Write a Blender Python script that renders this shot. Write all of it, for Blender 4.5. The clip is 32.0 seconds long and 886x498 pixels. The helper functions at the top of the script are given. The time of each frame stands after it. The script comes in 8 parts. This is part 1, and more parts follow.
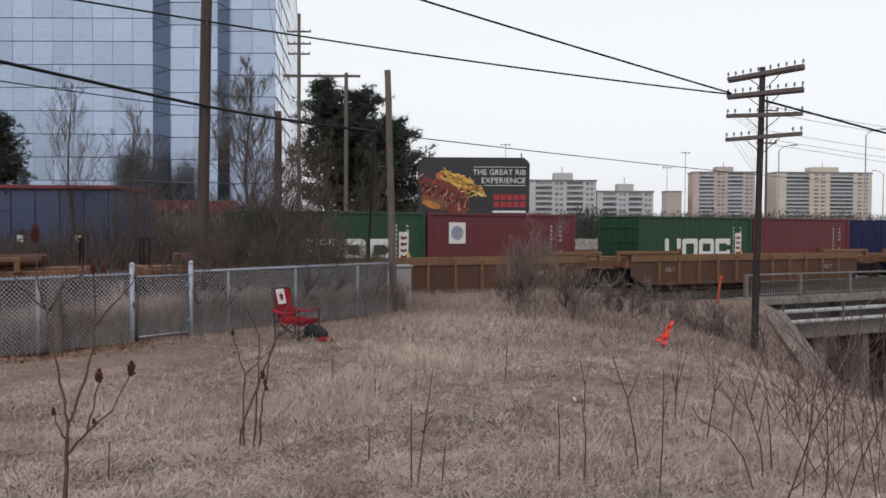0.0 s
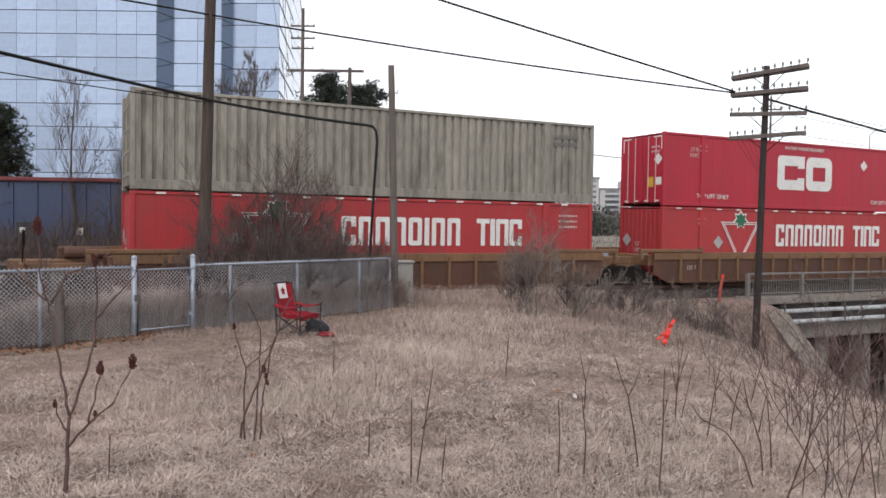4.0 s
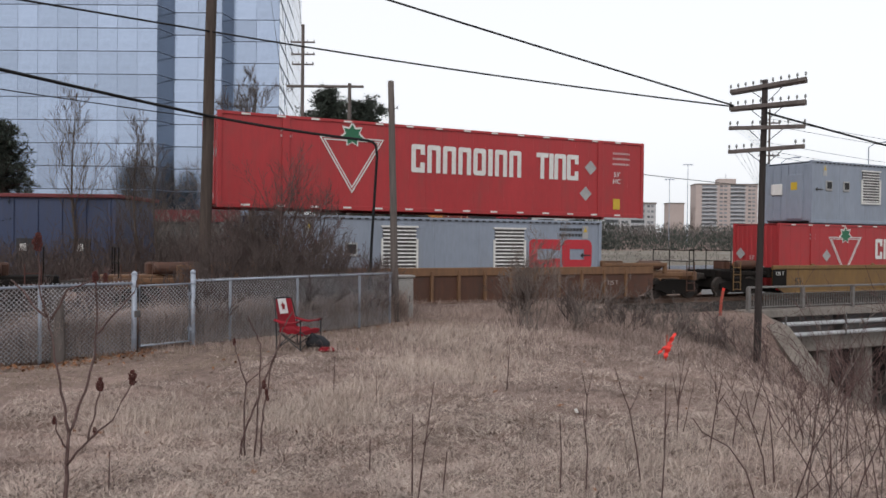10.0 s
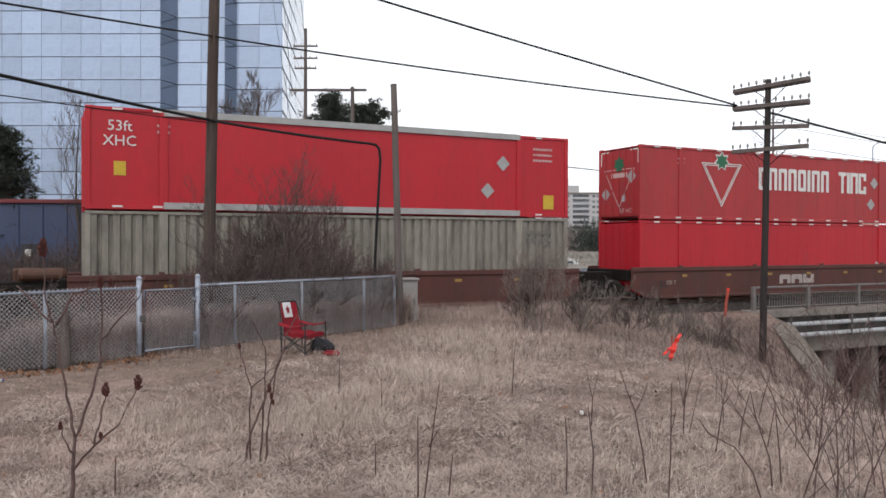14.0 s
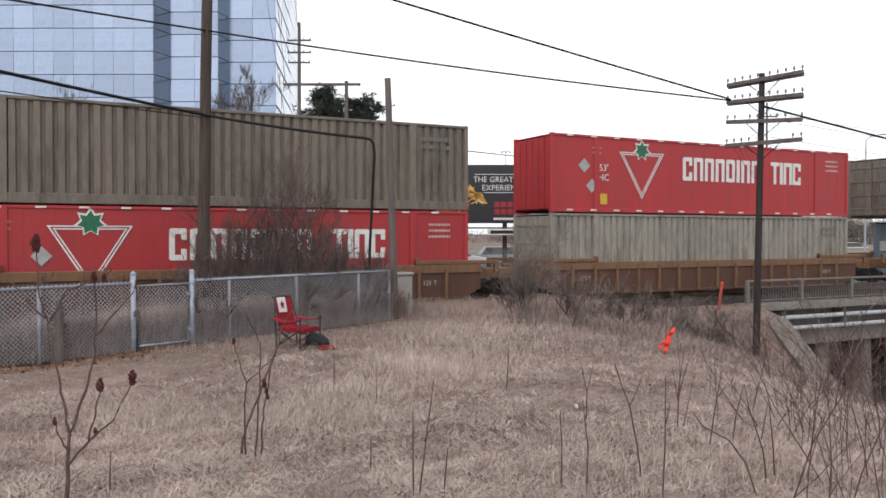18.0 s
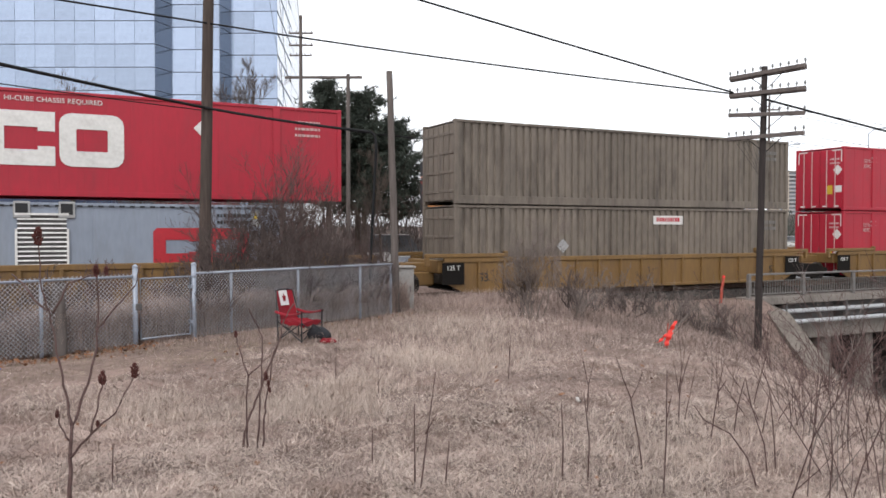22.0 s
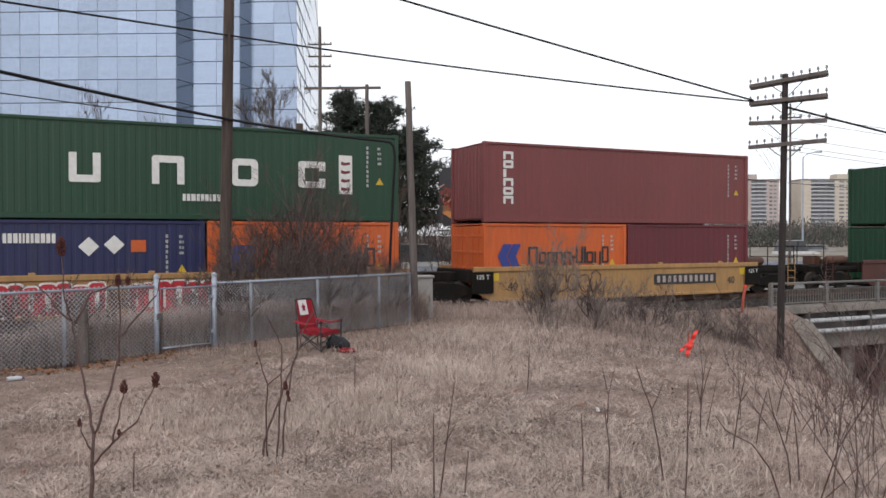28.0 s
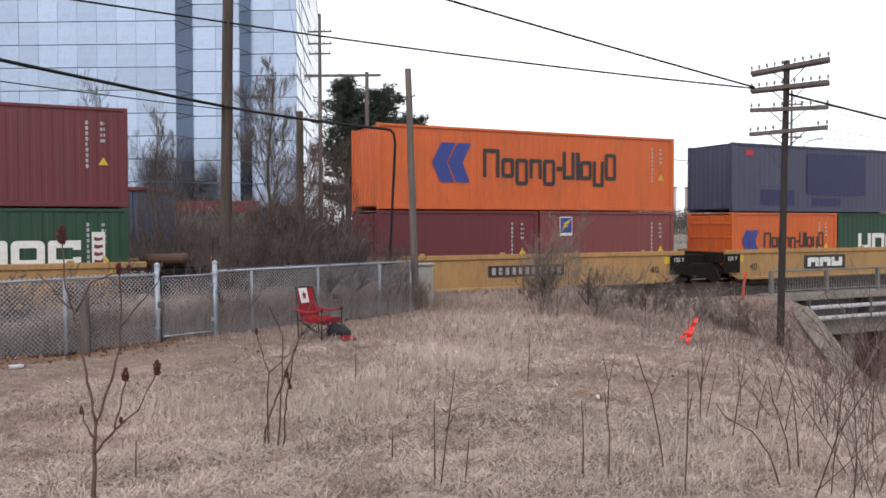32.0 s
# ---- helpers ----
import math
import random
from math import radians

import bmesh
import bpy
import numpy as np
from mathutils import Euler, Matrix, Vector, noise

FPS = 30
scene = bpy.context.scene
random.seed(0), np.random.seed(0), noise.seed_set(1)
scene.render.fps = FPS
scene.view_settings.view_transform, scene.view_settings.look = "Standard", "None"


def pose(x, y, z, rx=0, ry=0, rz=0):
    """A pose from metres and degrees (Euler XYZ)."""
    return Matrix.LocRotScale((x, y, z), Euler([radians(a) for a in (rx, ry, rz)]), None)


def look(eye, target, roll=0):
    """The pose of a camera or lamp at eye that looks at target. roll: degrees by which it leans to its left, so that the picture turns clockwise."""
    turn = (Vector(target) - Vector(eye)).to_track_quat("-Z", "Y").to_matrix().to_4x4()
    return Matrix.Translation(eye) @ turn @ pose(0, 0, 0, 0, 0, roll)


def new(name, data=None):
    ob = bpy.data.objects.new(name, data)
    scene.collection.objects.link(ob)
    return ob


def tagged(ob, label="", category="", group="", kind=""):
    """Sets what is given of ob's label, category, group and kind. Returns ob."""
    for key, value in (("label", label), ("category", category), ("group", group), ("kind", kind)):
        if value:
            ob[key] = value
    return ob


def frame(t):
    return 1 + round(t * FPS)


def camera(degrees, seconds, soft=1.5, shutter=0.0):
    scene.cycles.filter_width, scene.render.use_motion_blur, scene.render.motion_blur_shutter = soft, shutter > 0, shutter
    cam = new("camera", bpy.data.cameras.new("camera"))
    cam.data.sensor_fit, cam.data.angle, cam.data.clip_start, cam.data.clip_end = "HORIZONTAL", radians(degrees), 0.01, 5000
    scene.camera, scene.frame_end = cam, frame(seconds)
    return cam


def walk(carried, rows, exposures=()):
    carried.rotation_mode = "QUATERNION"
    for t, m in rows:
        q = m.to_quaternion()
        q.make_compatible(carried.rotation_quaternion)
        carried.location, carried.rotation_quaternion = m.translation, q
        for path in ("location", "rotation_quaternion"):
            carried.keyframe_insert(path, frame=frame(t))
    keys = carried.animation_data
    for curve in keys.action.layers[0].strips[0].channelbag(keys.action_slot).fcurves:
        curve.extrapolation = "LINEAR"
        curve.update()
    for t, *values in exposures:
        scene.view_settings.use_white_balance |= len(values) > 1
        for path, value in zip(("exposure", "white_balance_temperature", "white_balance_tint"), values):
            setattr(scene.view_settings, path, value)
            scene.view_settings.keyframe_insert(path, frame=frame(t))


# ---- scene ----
# The camera stands on the bank by the fence and turns a little in the hand.
EYE = (0.0, 0.0, 2.30)
cam = camera(57.8, 32.0, soft=1.6)
TURNS = [
    (0.0, 88.540, -0.312, 0.441),
    (0.5, 88.607, -0.485, 0.418),
    (1.0, 88.578, -0.803, 0.519),
    (1.5, 88.495, -1.002, 0.618),
    (2.0, 88.168, -0.890, 0.750),
    (2.5, 87.982, -0.821, 0.709),
    (3.0, 87.983, -0.831, 0.688),
    (3.5, 88.072, -0.851, 0.671),
    (5.5, 88.698, -0.618, 0.092),
    (6.0, 88.639, -0.506, 0.007),
    (6.5, 88.644, -0.619, 0.032),
    (7.0, 88.635, -0.519, 0.054),
    (7.5, 88.693, -0.518, 0.109),
    (8.0, 88.803, -0.543, 0.111),
    (8.5, 88.855, -0.527, 0.183),
    (9.0, 89.013, -0.451, 0.362),
    (9.5, 89.209, -0.519, 0.475),
    (10.0, 89.293, -0.616, 0.603),
    (10.5, 89.384, -0.605, 0.701),
    (11.0, 89.430, -0.607, 0.870),
    (11.5, 89.434, -0.548, 0.866),
    (12.0, 89.449, -0.518, 0.866),
    (12.5, 89.421, -0.376, 0.961),
    (13.0, 89.430, -0.360, 0.768),
    (13.5, 89.481, -0.284, 0.805),
    (14.0, 89.472, -0.158, 0.885),
    (14.5, 89.409, -0.221, 0.953),
    (16.5, 89.364, -0.106, 0.757),
    (17.0, 89.300, 0.000, 0.702),
    (17.5, 89.186, -0.018, 0.720),
    (18.0, 89.073, -0.011, 0.495),
    (18.5, 88.953, 0.020, 0.575),
    (19.0, 88.915, 0.162, 0.416),
    (19.5, 88.859, 0.037, 0.317),
    (20.0, 88.949, -0.012, 0.263),
    (20.5, 88.956, 0.094, 0.352),
    (21.0, 88.889, -0.030, 0.395),
    (21.5, 88.728, 0.066, 0.439),
    (22.0, 88.596, -0.058, 0.613),
    (22.5, 88.654, -0.037, 0.597),
    (23.0, 88.763, -0.026, 0.688),
    (23.5, 88.836, -0.098, 0.763),
    (24.0, 88.885, 0.042, 0.837),
    (24.5, 88.980, 0.123, 0.991),
    (25.0, 89.024, 0.065, 1.119),
    (25.5, 88.988, 0.263, 1.310),
    (27.5, 89.252, 0.110, 1.650),
    (28.0, 89.274, 0.083, 1.946),
    (28.5, 89.126, 0.182, 1.976),
    (29.0, 88.821, 0.313, 1.984),
    (29.5, 88.569, 0.423, 1.933),
    (30.0, 88.446, 0.414, 1.827),
    (30.5, 88.342, 0.216, 1.831),
    (31.0, 88.287, -0.068, 1.771),
    (31.5, 88.306, 0.241, 1.855),
    (32.0, 88.404, 0.174, 1.980),
]
# The clip's camera opens and closes a little as dark and light cars pass.
EXPOSURES = [(0, -0.42), (1, -0.42), (1.8, -0.08), (3, 0.03), (6, 0.0), (9, 0.0), (9.6, -0.15), (10, -0.32), (11, -0.17), (12, -0.13), (14, -0.12), (17, -0.1),
             (18, 0.0), (21, 0.07), (22, 0.18), (23, 0.16), (24, 0.07), (25, -0.2), (25.5, -0.2), (28, -0.13), (29, 0.03), (30, 0.2), (31, 0.22), (32, 0.1)]
walk(cam, [(t, pose(*EYE, rx, ry, rz)) for t, rx, ry, rz in TURNS], EXPOSURES)

# World: high white overcast with a weak, wide sun.
world = bpy.data.worlds.new("overcast")
scene.world = world
world.use_nodes = True
wn, wl = world.node_tree.nodes, world.node_tree.links
wn.clear()
sky = wn.new("ShaderNodeTexSky")
sky.sky_type, sky.sun_disc = "NISHITA", False
sky.sun_elevation, sky.sun_rotation = radians(42), radians(200)
sky.air_density, sky.dust_density = 1.0, 4.0
grey = wn.new("ShaderNodeHueSaturation")
grey.inputs["Saturation"].default_value = 0.18
cloud = wn.new("ShaderNodeMix")
cloud.data_type = "RGBA"
cloud.inputs[0].default_value = 0.72
cloud.inputs[7].default_value = (9.6, 9.85, 10.3, 1)
bg = wn.new("ShaderNodeBackground")
bg.inputs[1].default_value = 0.152
wo = wn.new("ShaderNodeOutputWorld")
wl.new(sky.outputs[0], grey.inputs["Color"])
wl.new(grey.outputs[0], cloud.inputs[6])
wl.new(cloud.outputs[2], bg.inputs[0])
wl.new(bg.outputs[0], wo.inputs[0])
sun = new("sun", bpy.data.lights.new("sun", "SUN"))
sun.data.energy, sun.data.angle, sun.data.color = 1.1, radians(25), (1.0, 0.96, 0.9)
sun.matrix_world = look((-20, -50, 50), (0, 0, 0))


# ---- mesh building ----
class Mesh:
    """Collects plain polygons; becomes one mesh."""

    def __init__(self):
        self.v, self.f = [], []

    def quad(self, *pts):
        n = len(self.v)
        self.v += [tuple(p) for p in pts]
        self.f.append(tuple(range(n, n + len(pts))))
        return self

    def box(self, x0, x1, y0, y1, z0, z1, bevel=0.0):
        n = len(self.v)
        b = min(bevel, (x1 - x0) * 0.4, (y1 - y0) * 0.4, (z1 - z0) * 0.4)
        if b <= 0:
            self.v += [(x, y, z) for z in (z0, z1) for x, y in ((x0, y0), (x1, y0), (x1, y1), (x0, y1))]
            self.f += [(n, n + 3, n + 2, n + 1), (n + 4, n + 5, n + 6, n + 7)]
            self.f += [(n + i, n + (i + 1) % 4, n + 4 + (i + 1) % 4, n + 4 + i) for i in range(4)]
            return self
        rings = ((z0, b), (z0 + b, 0), (z1 - b, 0), (z1, b))
        for z, c in rings:
            a = c
            self.v += [(x0 + a + b, y0 + a, z), (x1 - a - b, y0 + a, z), (x1 - a, y0 + a + b, z), (x1 - a, y1 - a - b, z),
                       (x1 - a - b, y1 - a, z), (x0 + a + b, y1 - a, z), (x0 + a, y1 - a - b, z), (x0 + a, y0 + a + b, z)]
        self.f += [tuple(n + 7 - i for i in range(8)), tuple(n + 24 + i for i in range(8))]
        for k in range(3):
            self.f += [(n + 8 * k + i, n + 8 * k + (i + 1) % 8, n + 8 * k + 8 + (i + 1) % 8, n + 8 * k + 8 + i) for i in range(8)]
        return self

    def tube(self, pts, radii, sides=6, cap=True):
        n, k = len(self.v), len(pts)
        pts = [Vector(p) for p in pts]
        for i, p in enumerate(pts):
            d = (pts[min(i + 1, k - 1)] - pts[max(i - 1, 0)])
            d = d.normalized() if d.length > 1e-9 else Vector((0, 0, 1))
            a = d.cross(Vector((0, 0, 1)) if abs(d.z) < 0.9 else Vector((1, 0, 0))).normalized()
            b = d.cross(a)
            r = radii[i] if isinstance(radii, (list, tuple)) else radii
            for j in range(sides):
                w = 2 * math.pi * j / sides
                q = p + (a * math.cos(w) + b * math.sin(w)) * r
                self.v.append((q.x, q.y, q.z))
        for i in range(k - 1):
            for j in range(sides):
                self.f.append((n + i * sides + j, n + i * sides + (j + 1) % sides, n + (i + 1) * sides + (j + 1) % sides, n + (i + 1) * sides + j))
        if cap:
            self.f += [tuple(n + sides - 1 - j for j in range(sides)), tuple(n + (k - 1) * sides + j for j in range(sides))]
        return self

    def prism(self, outline, y0, y1):
        """An outline in x and z, drawn out from y0 to y1."""
        n, k = len(self.v), len(outline)
        self.v += [(x, y0, z) for x, z in outline] + [(x, y1, z) for x, z in outline]
        self.f += [tuple(range(n, n + k)), tuple(range(n + 2 * k - 1, n + k - 1, -1))]
        self.f += [(n + (i + 1) % k, n + i, n + k + i, n + k + (i + 1) % k) for i in range(k)]
        return self

    def data(self, name, material, smooth=False):
        me = bpy.data.meshes.new(name)
        me.from_pydata(self.v, [], self.f)
        if material:
            me.materials.append(material)
        if smooth:
            me.polygons.foreach_set("use_smooth", [True] * len(me.polygons))
        me.update()
        return me


def part(name, mesh, material, parent, label="", smooth=False, at=None):
    """One mesh as a part of a thing; mesh may be a Mesh or finished mesh data."""
    ob = new(name, mesh.data(name, material, smooth) if isinstance(mesh, Mesh) else mesh)
    ob.parent = parent
    if at is not None:
        ob.matrix_basis = at
    if label:
        tagged(ob, label)
    return ob


def thing(name, label, category, m=None, group="", kind=""):
    ob = tagged(new(name), label, category, group, kind)
    if m is not None:
        ob.matrix_basis = m
    return ob


def solid(name, mesh, material, label, category="", group="", kind="", smooth=False, m=None):
    ob = new(name, mesh.data(name, material, smooth))
    if m is not None:
        ob.matrix_basis = m
    return tagged(ob, label, category, group, kind)


def text_mesh(words, size, material, depth=0.006, align="CENTER"):
    cu = bpy.data.curves.new("words", "FONT")
    cu.body, cu.size, cu.extrude, cu.align_x, cu.align_y, cu.resolution_u = words, size, depth, align, "CENTER", 2
    ob = bpy.data.objects.new("words", cu)
    me = bpy.data.meshes.new_from_object(ob)
    bpy.data.objects.remove(ob)
    bpy.data.curves.remove(cu)
    me.materials.clear()
    me.materials.append(material)
    return me


# ---- materials ----
def lin(r, g, b, k=1.0):
    return tuple(k * ((c / 255 / 12.92) if c <= 10 else (((c / 255 + 0.055) / 1.055) ** 2.4)) for c in (r, g, b)) + (1,)


TONE = 0.8                                 # darkens every base colour alike, so the sky stays white beside the ground


def surface(name, colour, rough=0.6, metal=0.0, coarse=0.6, fine=14.0, vary=0.25, stain=None, stain_amount=0.3, bump=0.15, stretch=(1, 1, 1), by_object=0.0, spec=0.5):
    """Two scales of colour variation, wear in a second colour, and a fine relief, all in metres."""
    m = bpy.data.materials.new(name)
    m.use_nodes = True
    n, l = m.node_tree.nodes, m.node_tree.links
    colour = (*[c * TONE for c in colour[:3]], 1)
    stain = stain and (*[c * TONE for c in stain[:3]], 1)
    p = n["Principled BSDF"]
    p.inputs["Metallic"].default_value = metal
    p.inputs["Specular IOR Level"].default_value = spec
    co, mp = n.new("ShaderNodeTexCoord"), n.new("ShaderNodeMapping")
    mp.inputs["Scale"].default_value = stretch
    l.new(co.outputs["Object"], mp.inputs[0])
    big, small = n.new("ShaderNodeTexNoise"), n.new("ShaderNodeTexNoise")
    for node, scale in ((big, coarse), (small, fine)):
        node.inputs["Scale"].default_value, node.inputs["Detail"].default_value = scale, 5
        l.new(mp.outputs[0], node.inputs["Vector"])
    add = n.new("ShaderNodeMath")
    add.operation = "ADD"
    l.new(big.outputs[0], add.inputs[0])
    l.new(small.outputs[0], add.inputs[1])
    rng = n.new("ShaderNodeMapRange")
    rng.inputs["From Min"].default_value, rng.inputs["From Max"].default_value = 0.7, 1.3
    rng.inputs["To Min"].default_value, rng.inputs["To Max"].default_value = 1 - vary, 1 + vary
    l.new(add.outputs[0], rng.inputs["Value"])
    mul = n.new("ShaderNodeMix")
    mul.data_type, mul.blend_type = "RGBA", "MULTIPLY"
    mul.inputs[0].default_value = 1
    mul.inputs[6].default_value = colour
    l.new(rng.outputs[0], mul.inputs[7])
    out = mul.outputs[2]
    if stain:
        st = n.new("ShaderNodeTexNoise")
        st.inputs["Scale"].default_value, st.inputs["Detail"].default_value, st.inputs["Roughness"].default_value = coarse * 2.7, 8, 0.65
        l.new(mp.outputs[0], st.inputs["Vector"])
        ramp = n.new("ShaderNodeMapRange")
        ramp.inputs["From Min"].default_value, ramp.inputs["From Max"].default_value = 0.5, 0.72
        ramp.inputs["To Min"].default_value, ramp.inputs["To Max"].default_value = 0, stain_amount
        l.new(st.outputs[0], ramp.inputs["Value"])
        mx = n.new("ShaderNodeMix")
        mx.data_type = "RGBA"
        l.new(ramp.outputs[0], mx.inputs[0])
        l.new(out, mx.inputs[6])
        mx.inputs[7].default_value = stain
        out = mx.outputs[2]
    if by_object:
        info, hsv = n.new("ShaderNodeObjectInfo"), n.new("ShaderNodeHueSaturation")
        r2 = n.new("ShaderNodeMapRange")
        r2.inputs["To Min"].default_value, r2.inputs["To Max"].default_value = 1 - by_object, 1 + by_object
        l.new(info.outputs["Random"], r2.inputs["Value"])
        l.new(r2.outputs[0], hsv.inputs["Value"])
        l.new(out, hsv.inputs["Color"])
        out = hsv.outputs[0]
    l.new(out, p.inputs["Base Color"])
    r3 = n.new("ShaderNodeMapRange")
    r3.inputs["To Min"].default_value, r3.inputs["To Max"].default_value = max(0.05, rough - 0.12), min(1, rough + 0.12)
    l.new(small.outputs[0], r3.inputs["Value"])
    l.new(r3.outputs[0], p.inputs["Roughness"])
    if bump:
        b = n.new("ShaderNodeBump")
        b.inputs["Strength"].default_value, b.inputs["Distance"].default_value = bump, 0.02
        l.new(small.outputs[0], b.inputs["Height"])
        l.new(b.outputs[0], p.inputs["Normal"])
    return m


def island_vary(m, amount=0.35):
    """Varies the joined pieces of a material one by one."""
    n, l = m.node_tree.nodes, m.node_tree.links
    p = n["Principled BSDF"]
    src = p.inputs["Base Color"].links[0].from_socket
    geo, hsv, r = n.new("ShaderNodeNewGeometry"), n.new("ShaderNodeHueSaturation"), n.new("ShaderNodeMapRange")
    r.inputs["To Min"].default_value, r.inputs["To Max"].default_value = 1 - amount, 1 + amount
    l.new(geo.outputs["Random Per Island"], r.inputs["Value"])
    l.new(r.outputs[0], hsv.inputs["Value"])
    l.new(src, hsv.inputs["Color"])
    l.new(hsv.outputs[0], p.inputs["Base Color"])
    return m


RUST = (0.09, 0.035, 0.015, 1)
GRIME = (0.06, 0.05, 0.045, 1)
STREAK = (1, 1, 0.25)


def paint(name, colour, stain=GRIME, amount=0.25, rough=0.5, vary=0.12, **kw):
    return surface(name, colour, rough, 0, 0.7, 9, vary, stain, amount, 0.05, STREAK, **kw)


